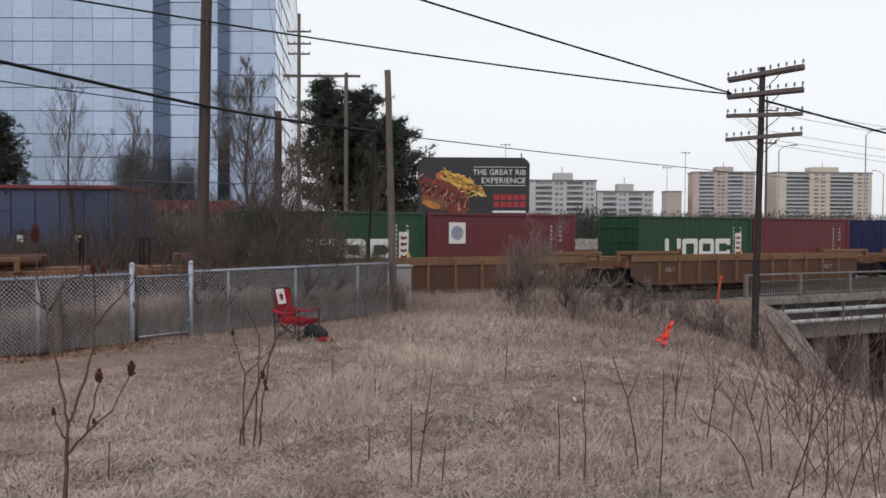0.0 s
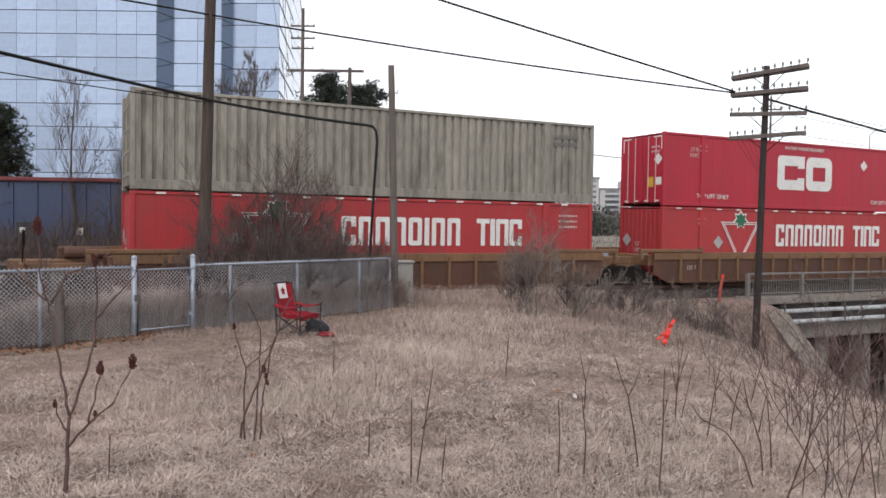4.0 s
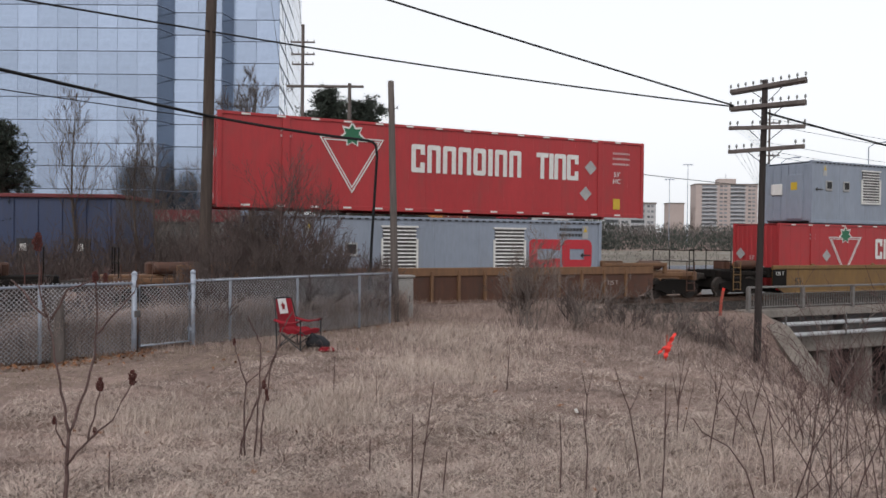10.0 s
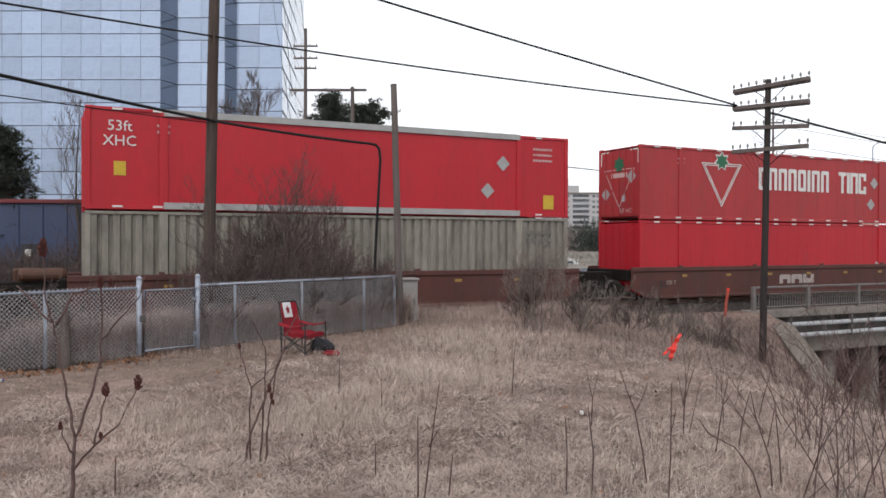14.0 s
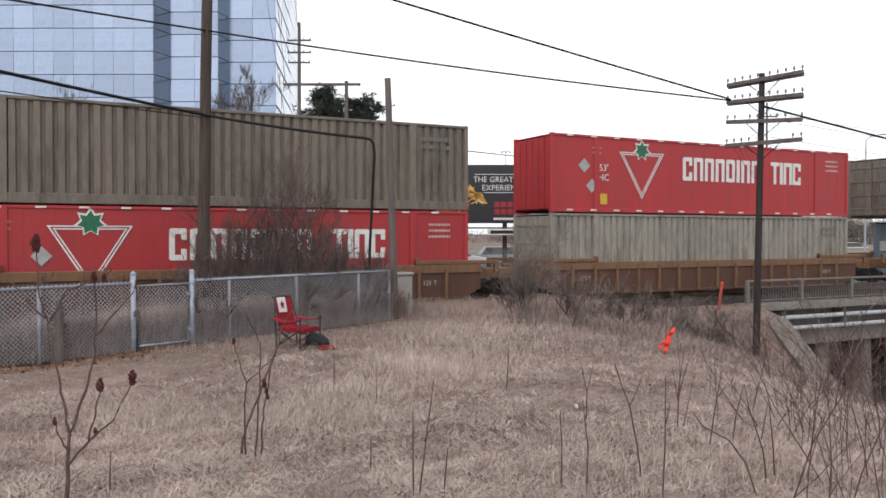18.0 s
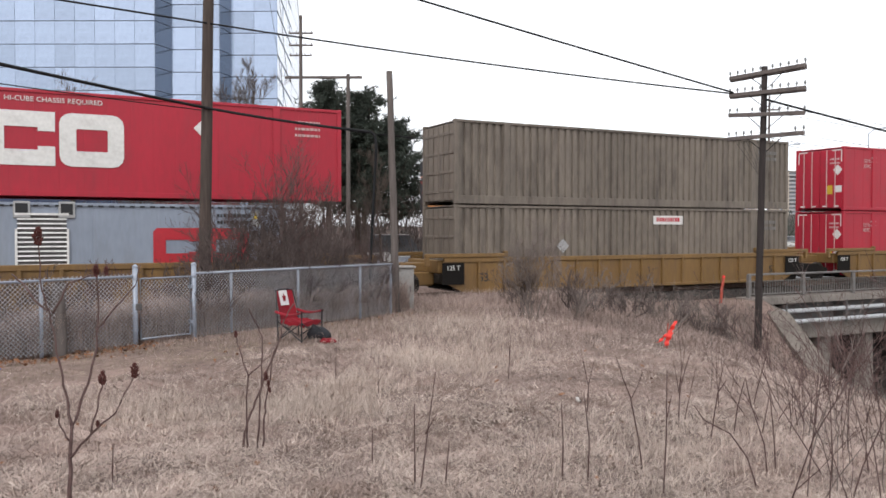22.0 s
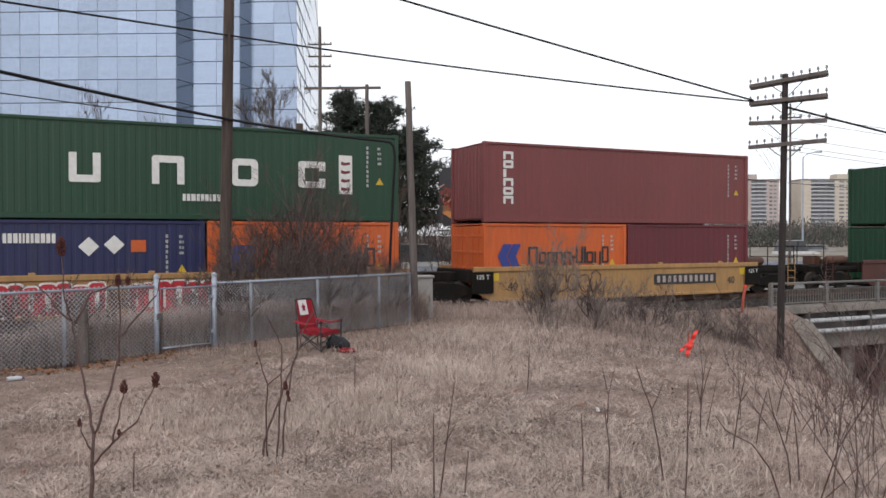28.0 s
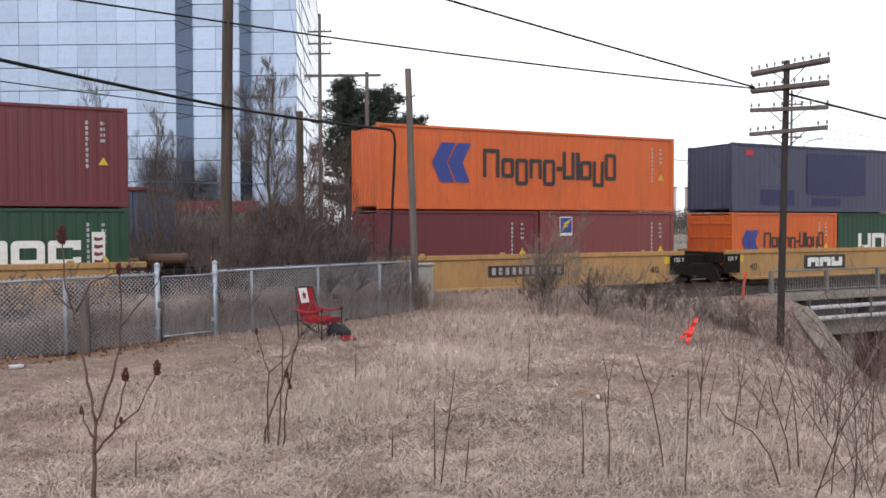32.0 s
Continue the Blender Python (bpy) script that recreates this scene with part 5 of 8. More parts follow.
def tower():
    th = thing("glass_tower", "stepped office tower with blue mirror-glass walls", "office tower", pose(0, 0, 0))
    high = 46.5
    corners = [(-74, 62), (-22.9, 62), (-22.25, 64), (-18.48, 64), (-18.08, 66), (-14.31, 66), (-16.7, 88)]
    back = Mesh()
    plan = corners + [(-60, 110), (-90, 100)]
    n = len(plan)
    back.v = [(x + 0.3 * (-1 if x > -60 else 1), y + 0.35, z) for x, y in plan for z in (-0.5, high)]
    back.f = [(2 * i, 2 * ((i + 1) % n), 2 * ((i + 1) % n) + 1, 2 * i + 1) for i in range(n)] + [tuple(2 * i + 1 for i in range(n))]
    part("core", back, MULLION, th, "dark metal frame behind the glass")
    rnd = random.Random(9)
    rest, bars_ = Mesh(), Mesh()
    for k, ((x0, y0), (x1, y1)) in enumerate(zip(corners, corners[1:])):
        long = math.hypot(x1 - x0, y1 - y0)
        cols, row = max(2, round(long / 1.54)), 1.78
        gap = 0.14 if k == 5 else 0.04
        if k in (1, 3):
            cols = 1
        w = long / cols
        ux, uy = (x1 - x0) / long, (y1 - y0) / long
        deg = math.degrees(math.atan2(uy, ux))
        pane = Mesh().box(0.010, w - 0.010, -0.02, 0.02, gap, row - gap).data("glass_pane", SHADEGLASS if k in (1, 3) else PANE)
        wall = part("facade", Mesh().box(0, long, 0.03, 0.12, -0.5, high), MULLION, th, "glazed wall with dark joints", at=pose(x0, y0, 0, 0, 0, deg))
        for r in range(int((high - 0.54) / row)):
            for c in range(cols):
                z = 0.54 + r * row
                cx = x0 + ux * w * (c + 0.5)
                near = 1 <= r <= 14 and (k > 0 or cx > -36.0) and (k < 5 or c < 8)
                if near:
                    part("glass_pane", pane, None, wall, at=pose(c * w + w / 2, 0, z, rnd.gauss(0, 0.35), 0, rnd.gauss(0, 0.35)) @ pose(-w / 2, 0, 0))
                else:
                    a, b = c * w + 0.016, (c + 1) * w - 0.016
                    for q in ((a, z + 0.04), (b, z + 0.04), (b, z + row - 0.04), (a, z + row - 0.04)):
                        rest.v.append((x0 + ux * q[0] + uy * 0.02, y0 + uy * q[0] - ux * 0.02, q[1]))
                    i = len(rest.v)
                    rest.f.append((i - 4, i - 3, i - 2, i - 1))
    tagged(part("glass_panes", rest, PANE, th, "mirror-glass panes out of the near view"), kind="stuff")
    part("podium", Mesh().box(-70, -17.5, 60.5, 61.6, -0.4, 3.4, 0.05), M["steel"], th, "dark ground-floor canopy")
    part("entrance_band", Mesh().box(-25, -16, 60.2, 60.5, 3.4, 4.3, 0.03), M["maroon_trim"], th, "dull red band over the entrance")


tower()


def blue_shed():
    blue = paint("blue_wall_paint", lin(62, 76, 112, 0.75), GRIME, 0.4)
    th = thing("blue_shed", "long low blue building with a red roof edge", "building", pose(-30.5, 45, -0.1))
    part("wall", Mesh().box(0, 11.6, 0, 6, 0, 4.5), blue, th, "blue panelled wall")
    part("roof_edge", Mesh().box(-0.2, 11.8, -0.2, 6.2, 4.5, 4.72, 0.03), M["maroon_trim"], th, "dull red roof edge")
    rnd = random.Random(3)
    for i in range(9):
        part("wall_rib", Mesh().box(-0.06, 0.06, -0.06, 0.0, 0, 4.45).data("wall_rib", blue) if i == 0 else bpy.data.meshes["wall_rib"], None, th, at=pose(0.3 + i * 1.37, 0, 0))
    for x in (6.0, 9.2):
        d = part("doorway", Mesh().box(x, x + 1.0, -0.08, -0.02, 0, 2.2), C_DARK, th, "dark doorway")
        part("door_sign", Mesh().box(x + 0.2, x + 0.6, -0.1, -0.08, 1.5, 1.9), M["white"], d, "small white sign")


C_DARK = surface("dark_recess", (0.02, 0.022, 0.028, 1), 0.6, 0, 2, 10, 0.2, bump=0)
blue_shed()


def billboard():
    ink = lambda nm, c: surface(nm, c, 0.45, 0, 3, 20, 0.22, bump=0)
    th = thing("billboard", "large dark billboard with a food picture and white lettering", "billboard", pose(1.33, 44, 0, 0, 0, 0))
    z0, z1, h = 3.0, 6.2, 3.05
    part("board", Mesh().prism([(x, z) for x, z in [(p[0], p[1]) for p in [(-h, z0 + 0.3), (-h + 0.3, z0), (h - 0.3, z0), (h, z0 + 0.3), (h, z1 - 0.3), (h - 0.3, z1), (-h + 0.3, z1), (-h, z1 - 0.3)]]], 0, 0.25), ink("billboard_black", (0.018, 0.018, 0.024, 1)), th)
    rnd = random.Random(17)
    def blob(cx, cz, rx, rz, layer, m, name, lab, tilt=0.0, k=22):
        pts = []
        for i in range(k):
            a = 2 * math.pi * i / k
            r = rnd.uniform(0.82, 1.1)
            px, pz = math.cos(a) * rx * r, math.sin(a) * rz * r
            pts.append((cx + px * math.cos(tilt) - pz * math.sin(tilt), cz + px * math.sin(tilt) + pz * math.cos(tilt)))
        part(name, Mesh().prism(pts, -0.004 * layer - 0.004, -0.004 * layer), m, th, lab)
    def stick(cx, cz, long, thick, tilt, layer):
        c, sn = math.cos(tilt), math.sin(tilt)
        pts = [(cx + a * c - b * sn, cz + a * sn + b * c) for a, b in ((-long, -thick), (long, -thick * 0.7), (long, thick), (-long, thick * 0.8))]
        return Mesh().prism(pts, -0.004 * layer - 0.004, -0.004 * layer)
    brown, red, yel, char = ink("poster_brown", (0.22, 0.09, 0.03, 1)), ink("poster_sauce", (0.17, 0.02, 0.012, 1)), ink("poster_yellow", (0.72, 0.42, 0.06, 1)), ink("poster_char", (0.05, 0.012, 0.01, 1))
    blob(-1.9, 3.75, 1.05, 0.38, 1, brown, "poster_plank", "brown plank of the picture", -0.25)
    blob(-1.6, 4.35, 1.45, 0.62, 2, red, "poster_ribs", "red glazed ribs of the picture", -0.35)
    blob(-1.0, 3.4, 0.8, 0.25, 2, red, "poster_ribs", "red glazed ribs of the picture", -0.1)
    blob(-0.75, 4.9, 1.0, 0.33, 3, yel, "poster_fry", "yellow fries of the picture", -0.4)
    blob(-2.3, 3.6, 0.55, 0.2, 3, ink("poster_orange", (0.5, 0.2, 0.05, 1)), "poster_fry", "orange pieces of the picture", -0.3)
    amber = ink("poster_amber", (0.5, 0.13, 0.03, 1))
    blob(-1.75, 5.15, 0.4, 0.2, 3, amber, "poster_onion", "amber piece of the picture", -0.2)
    golds = [yel, ink("poster_pale_fry", (0.85, 0.6, 0.2, 1)), ink("poster_deep_fry", (0.55, 0.27, 0.04, 1))]
    for i in range(64):
        f = rnd.random()
        part("poster_fry", stick(-1.6 + 1.95 * f + rnd.gauss(0, 0.08), 5.3 - 0.95 * f + rnd.gauss(0, 0.15), rnd.uniform(0.2, 0.42), 0.035, rnd.gauss(-0.5, 0.55), 4 + i % 3), golds[i % 3], th, "yellow fry of the picture")
    glaze = [char, red, ink("poster_glaze", (0.34, 0.05, 0.02, 1)), ink("poster_shine", (0.6, 0.3, 0.2, 1))]
    for i in range(60):
        f = rnd.random()
        part("poster_glaze", stick(-2.9 + 2.6 * f, 4.6 - 0.95 * f + rnd.gauss(0, 0.22), rnd.uniform(0.08, 0.26), rnd.uniform(0.015, 0.04), rnd.gauss(1.1, 0.5), 7), glaze[i % 4 if i % 7 else 3], th, "glazed streak of the picture")
    for i in range(10):
        blob(-2.75 + i * 0.27, 4.72 - i * 0.1, 0.045, 0.3, 7, char, "poster_gap", "dark gap between the ribs", -0.45, 8)
    for i in range(46):
        f = rnd.random()
        blob(-2.85 + 2.5 * f, 4.55 - 0.9 * f + rnd.gauss(0, 0.2), rnd.uniform(0.02, 0.06), 0.022, 8, (M["white"], char, red, amber)[i % 4], "poster_fleck", "fleck of the picture's glaze", rnd.uniform(-1, 1), 6)
    for words, x, z, sz in (("THE GREAT RIB", 2.85, 5.38, 0.42), ("EXPERIENCE", 2.85, 4.93, 0.44)):
        part("lettering", text_mesh(words, sz, M["white"], 0.004, "RIGHT"), None, th, "white lettering", at=pose(x, -0.012, z, 90, 0, 0))
    for z in (5.66, 4.66):
        part("rule", Mesh().box(0.0 if z > 5 else 0.55, 2.85, -0.012, -0.004, z, z + 0.03), M["white"], th, "thin white rule")
    dull = ink("poster_red", (0.36, 0.018, 0.03, 1))
    for i in range(2):
        for j in range(5):
            part("name_bar", Mesh().box(1.1 + j * 0.36, 1.1 + j * 0.36 + 0.29, -0.012, -0.004, 3.88 - i * 0.4, 4.18 - i * 0.4), dull, th, "red bar")
    part("name_bar", Mesh().box(1.05, 2.85, -0.012, -0.004, 3.18, 3.3), M["white"], th, "thin white bar")
    for x in (-1.9, 1.7):
        part("post", Mesh().box(x - 0.12, x + 0.12, 0.3, 0.55, -0.1, 6.0), M["steel"], th, "dark steel post")
    part("catwalk", Mesh().box(-h, h, -0.7, -0.05, 2.7, 2.78), M["steel"], th)
    part("name_plate", Mesh().box(0.7, 2.6, -0.72, -0.68, 2.35, 2.68, 0.01), M["white"], th, "white plate with dark bars")
    part("plate_bar", Mesh().box(0.85, 2.45, -0.735, -0.722, 2.43, 2.6), M["mark_black"], th, "dark bar")
    for x in (-2.4, 2.6):
        part("hoist", Mesh().box(x - 0.03, x + 0.03, 0, 0.2, 6.2, 6.45), M["steel"], th)


billboard()


def line_pole(x, y, top, arms, r=0.2, name="utility_pole", label="tall grey utility pole with short crossarms beyond the track"):
    th = thing(name, label, "pole", pose(x, y, -0.2))
    part("shaft", Mesh().tube([(0, 0, 0), (0, 0, top + 0.2)], [r, r * 0.65], 10), M["pole_grey"], th)
    for z, w in arms:
        a = part("crossarm", Mesh().box(-w, w, -0.05, 0.05, z + 0.19, z + 0.26, 0.01), M["pole_grey"], th)
        for sx in (-1, -0.4, 0.4, 1):
            part("insulator", Mesh().tube([(sx * w * 0.92, 0, z + 0.26), (sx * w * 0.92, 0, z + 0.36)], [0.035, 0.02], 7), M["porcelain"], a)


line_pole(-7.5, 40, 12.9, ((12.0, 0.6), (11.4, 0.6), (10.9, 0.55)), r=0.12)
hf = thing("h_frame_pole", "weathered pole with a long crossbeam beyond the track", "pole", pose(-5.15, 40, -0.2))
part("shaft", Mesh().tube([(0, 0, 0), (0, 0, 10.2)], [0.12, 0.09], 10), M["pole_grey"], hf)
part("crossbeam", Mesh().box(-3.15, 0.7, -0.06, 0.06, 9.98, 10.1, 0.01), M["pole_grey"], hf)
for x0, z0, x1, z1 in ((-15.5, 32, -8.2, 9.9), (-15.0, 40, -7.5, 12), (-16.0, 26, -8.2, 8.0)):
    cable("far_wire", "thin wire from the pole to the tower", (x0, 67.8, z0), (x1, 40.05, z1), 0.0, 0.014)
line_pole(15.7, 40, 8.9, ((8.2, 0.5), (6.6, 0.5)), r=0.07)
line_pole(42, 58, 9.2, ((8.3, 0.6), (6.0, 0.6)))
pole("dark_pole", "dark stub pole behind the bare tree", (-9.6, 45, -0.1), (-9.6, 45, 8.8), 0.22, 0.2, M["pole"])


def apartment(x, y, wide, deep, storeys, seed, label, wall, turn=0.0, setback=0.5):
    """A slab block: storeys of balcony strips and windows between plain wall bays."""
    rnd = random.Random(seed)
    th = thing("apartment_building", label, "apartment building", pose(x, y, 0, 0, 0, turn))
    fl = 2.85
    h = storeys * fl + 8
    part("wall", Mesh().box(-wide / 2, wide / 2, 0, deep, 0, h), wall, th)
    part("roof", Mesh().box(-wide / 2 - 0.4, wide / 2 + 0.4, -0.4, deep + 0.4, h, h + 0.8), M["concrete"], th)
    part("roof_house", Mesh().box(-wide * 0.12, wide * 0.16, 2, deep * 0.7, h + 0.8, h + 4.6), wall, th, "plant room on the roof")
    part("aerial", Mesh().box(-0.15, 0.15, 3, 3.3, h + 4.6, h + 8), M["steel"], th)
    bays = [(-0.40, -0.16, 1), (-0.12, 0.02, 0), (0.06, 0.30, 1), (0.34, 0.47, 0)]
    for a, b, balcony in bays:
        w = (b - a) * wide
        slab_ = Mesh().box(0, w, -1.3, 0, 0, 0.25).box(0, w, -1.35, -1.2, 0, 1.05).data("balcony", M["pipe"])
        glass_ = Mesh().box(0, w, -0.06, -0.02, 1.05, 2.6).data("window", WINDOW)
        small = Mesh().box(0, w * 0.36, -0.06, -0.02, 1.0, 2.3).data("window", WINDOW)
        for s in range(storeys):
            z = 8 + s * fl
            if balcony:
                part("window", glass_, None, th, at=pose(a * wide, 0, z))
                part("balcony", slab_, None, th, "white balcony front", at=pose(a * wide, 0, z))
            else:
                for o in (0.06, 0.56):
                    part("window", small, None, th, at=pose(a * wide + w * o, 0, z))
    return th


WINDOW = surface("far_window", (0.17, 0.18, 0.2, 1), 0.3, 0, 0.3, 2, 0.4, bump=0, by_object=0.5)
BEIGE = surface("beige_brick", (0.60, 0.53, 0.45, 1), 0.9, 0, 0.05, 1, 0.12, (0.45, 0.4, 0.34, 1), 0.3, 0)
GREYW = surface("grey_brick", (0.52, 0.51, 0.52, 1), 0.9, 0, 0.05, 1, 0.12, (0.4, 0.4, 0.4, 1), 0.3, 0)
PINKW = surface("pinkish_brick", (0.50, 0.42, 0.395, 1), 0.9, 0, 0.05, 1, 0.12, (0.4, 0.33, 0.31, 1), 0.3, 0)
apartment(60.5, 430, 36, 14, 7, 1, "long grey apartment block with white balconies far off", GREYW)
apartment(94, 430, 30, 14, 5, 2, "low pale apartment block with white balconies far off", GREYW)
apartment(204.5, 600, 45, 18, 13, 3, "tall pinkish-brown apartment block with balconies far off", PINKW, -4)
apartment(279, 600, 73, 18, 13, 4, "tall beige apartment block with balconies far off", BEIGE, 4)
far_b = thing("brick_block", "low red-brown brick block far off", "building", pose(170, 610, 0))
part("wall", Mesh().box(-6, 6, 0, 12, 0, 31), PINKW, far_b)
part("roof", Mesh().box(-6.4, 6.4, -0.4, 12.4, 31, 31.8), M["concrete"], far_b)


def far_woods(name, label, count, x_of, z_of, size, material, seed, thin=0.09):
    rnd, me = random.Random(seed), Mesh()
    for i in range(count):
        x, y = x_of(rnd)
        h = z_of(rnd)
        for j in range(16):
            f = rnd.random()
            p = Vector((x + rnd.gauss(0, size * 0.55), y + rnd.gauss(0, size * 0.4), h * (0.1 + 0.95 * f)))
            d = Vector((rnd.gauss(0, 0.5), rnd.gauss(0, 0.5), 1)).normalized() * size * 0.55
            w = Vector((rnd.gauss(0, 1), rnd.gauss(0, 1), rnd.gauss(0, 0.5))).normalized() * size * thin
            me.quad(p - w, p + w, p + d)
    return solid(name, me, material, label, "trees", kind="stuff")


HAZE = island_vary(surface("far_bare_wood", (0.15, 0.125, 0.115, 1), 0.95, 0, 0.05, 1, 0.3, (0.1, 0.1, 0.09, 1), 0.4, 0), 0.4)
EVER = island_vary(surface("far_evergreen", (0.05, 0.06, 0.05, 1), 0.95, 0, 0.05, 1, 0.3, bump=0), 0.4)
far_woods("far_trees", "hazy belt of leafless trees far off", 7000, lambda r: (r.uniform(30, 330), r.uniform(330, 400)), lambda r: r.uniform(2, 9.5), 2.6, HAZE, 3, 0.05)
far_woods("far_trees", "dark evergreen trees across the lot", 420, lambda r: (r.uniform(30, 90), r.uniform(150, 190)), lambda r: r.uniform(2.5, 6), 1.3, EVER, 4, 0.09)
far_woods("far_trees", "dark round evergreens beyond the billboard", 150, lambda r: (24 + r.gauss(2.5, 2.2), r.uniform(150, 165)), lambda r: r.uniform(2.5, 6.6), 1.1, EVER, 18, 0.14)
far_woods("far_trees", "leafless bushes across the lot", 1100, lambda r: (r.uniform(-8, 130), r.uniform(175, 240)), lambda r: r.uniform(0.8, 4.4), 1.3, HAZE, 5, 0.045)
far_woods("far_trees", "tangled brown brush beyond the track", 1500, lambda r: (r.uniform(-30, -6), r.uniform(34, 46)), lambda r: r.uniform(0.4, 2.0), 0.9, M["twig"], 17, 0.02)
far_woods("far_trees", "leafless bushes beyond the billboard", 70, lambda r: (r.uniform(6, 26), r.uniform(70, 100)), lambda r: r.uniform(0.4, 1.6), 0.8, HAZE, 6, 0.035)
far_woods("far_trees", "leafless trees round the tower's foot", 1300, lambda r: (r.uniform(-34, 0), r.uniform(52, 60)), lambda r: r.uniform(1.2, 4.4), 1.1, HAZE, 7, 0.03)


def street_lamp(x, y, top, arm=0.0, twin=False):
    th = thing("street_lamp", "tall grey street lamp far off", "street lamp", pose(x, y, 0), group="street lamps")
    part("mast", Mesh().tube([(0, 0, 0), (0, 0, top)], [0.13, 0.07], 8), M["zinc"], th)
    if arm:
        a = part("arm", Mesh().tube([(0, 0, top), (arm * 0.4, 0, top + 0.5), (arm, 0, top + 0.7)], 0.06, 6), M["zinc"], th)
        part("head", Mesh().box(arm - 0.1, arm + 0.7, -0.15, 0.15, top + 0.6, top + 0.78, 0.04), M["zinc"], th)
    if twin:
        part("ring", Mesh().tube([(-0.9, 0, top), (0.9, 0, top)], 0.07, 6), M["zinc"], th)
        for sx in (-0.9, 0, 0.9):
            part("head", Mesh().box(sx - 0.25, sx + 0.25, -0.2, 0.2, top - 0.25, top, 0.04), M["zinc"], th)


street_lamp(58.5, 200, 21.5, 0, True)
street_lamp(54.0, 200, 17.8, 0, True)
street_lamp(12.5, 180, 21.2, 0, True)
street_lamp(51.5, 100, 14.2, 1.9)
street_lamp(40.8, 100, 12.2, 1.6)
street_lamp(86, 160, 13.6, -2.2)


def vehicle(x, y, turn, body, label, tall=1.45, long=4.5):
    th = thing("parked_vehicle", label, "car", pose(x, y, ground_z(x, y) + 0.02, 0, 0, turn), group="parked vehicles")
    h = long / 2
    part("body", Mesh().prism([(-h, 0.3), (h, 0.3), (h, 0.72), (h * 0.55, 0.88), (-h, 0.88)], -0.85, 0.85), body, th)
    part("cabin", Mesh().prism([(-h * 0.95, 0.88), (h * 0.45, 0.88), (h * 0.15, tall), (-h * 0.75, tall)], -0.76, 0.76), WINDOW, th, "dark glazed cabin")
    part("roof", Mesh().box(-h * 0.74, h * 0.14, -0.74, 0.74, tall, tall + 0.05, 0.02), body, th)
    for sx in (-0.62, 0.62):
        for sy in (-0.8, 0.8):
            w = part("wheel", Mesh().tube([(sx * h, sy - 0.1, 0.31), (sx * h, sy + 0.1, 0.31)], 0.31, 14), M["wire"], th)
            part("hub", Mesh().tube([(sx * h, sy - 0.115, 0.31), (sx * h, sy + 0.115, 0.31)], 0.17, 10), M["zinc"], w)


CARW = paint("white_car_paint", (0.7, 0.7, 0.7, 1), GRIME, 0.1, 0.3)
CARS = paint("silver_car_paint", (0.35, 0.36, 0.38, 1), GRIME, 0.1, 0.3)
CARD = paint("dark_car_paint", (0.04, 0.045, 0.06, 1), GRIME, 0.1, 0.3)
for i, (x, y, t, c, lab, tall, lg) in enumerate(((-3.2, 53, 5, CARW, "white van parked across the track", 2.0, 5.2), (0.6, 60, 0, CARW, "white car parked in the lot", 1.45, 4.5), (4.5, 66, 10, CARS, "silver car parked in the lot", 1.45, 4.5), (-1.5, 70, 0, CARD, "dark car parked in the lot", 1.5, 4.6), (9, 75, 15, CARW, "white car parked in the lot", 1.5, 4.6), (38, 95, 20, CARW, "white van parked across the lot", 2.1, 5.4), (47, 110, 0, CARS, "silver car parked in the lot", 1.45, 4.5), (56, 112, 10, CARW, "white car parked in the lot", 1.45, 4.5), (33, 120, 0, CARD, "dark car parked in the lot", 1.5, 4.5))):
    vehicle(x, y, t, c, lab, tall, lg)


def signal(x, y):
    th = thing("traffic_signal", "traffic signal on a grey mast by the road", "traffic signal", pose(x, y, ground_z(x, y)), group="traffic signals")
    part("mast", Mesh().tube([(0, 0, 0), (0, 0, 4.6)], 0.08, 8), M["zinc"], th)
    part("signal_box", Mesh().box(-0.2, 0.2, -0.35, -0.05, 2.9, 4.1, 0.03), M["mark_yellow"], th, "yellow signal box")
    part("sign", Mesh().box(-0.3, 0.3, -0.14, -0.1, 1.7, 2.3, 0.01), M["mark_yellow"], th, "yellow sign")


signal(17.3, 78)
signal(21.0, 82)
signal(13.2, 70)


def guard_rail(x0, y0, x1, y1):
    long = math.hypot(x1 - x0, y1 - y0)
    th = thing("guard_rail", "grey steel guard rail along the lot", "guard rail", pose(x0, y0, ground_z(x0, y0), 0, 0, math.degrees(math.atan2(y1 - y0, x1 - x0))))
    part("beam", Mesh().prism([(0, 0.45), (long, 0.45), (long, 0.75), (0, 0.75)], -0.04, 0.04), M["zinc"], th)
    post = Mesh().box(-0.06, 0.06, 0.04, 0.16, -0.1, 0.75).data("rail_post", M["pole_grey"])
    for i in range(int(long / 2) + 1):
        part("rail_post", post, None, th, at=pose(i * 2, 0, 0))


guard_rail(6.5, 50, 44, 72)
guard_rail(-3.5, 48, 6.0, 50)

# ---- the train ----
PSI = radians(27.09)                       # the track's turn in plan
ALONG, ACROSS = Vector((math.cos(PSI), math.sin(PSI), 0)), Vector((-math.sin(PSI), math.cos(PSI), 0))
START = Vector((0, 27.33, 0))              # on the line of the train's near side, at the rails' height
RUN = [(0, 0.0), (8, 117.76), (16, 235.52), (24, 353.28), (26, 382.6), (28, 411.65), (30, 440.4), (32, 468.9)]


def run(t):
    for (a, p), (b, q) in zip(RUN, RUN[1:]):
        if t <= b:
            return p + (q - p) * (t - a) / (b - a)


def trackside(s, n, z=0.0, turn=0.0):
    """A pose on the track: s metres along it, n metres beyond the train's near side."""
    p = START + ALONG * s + ACROSS * n
    return pose(p.x, p.y, z, 0, 0, math.degrees(PSI) + turn)


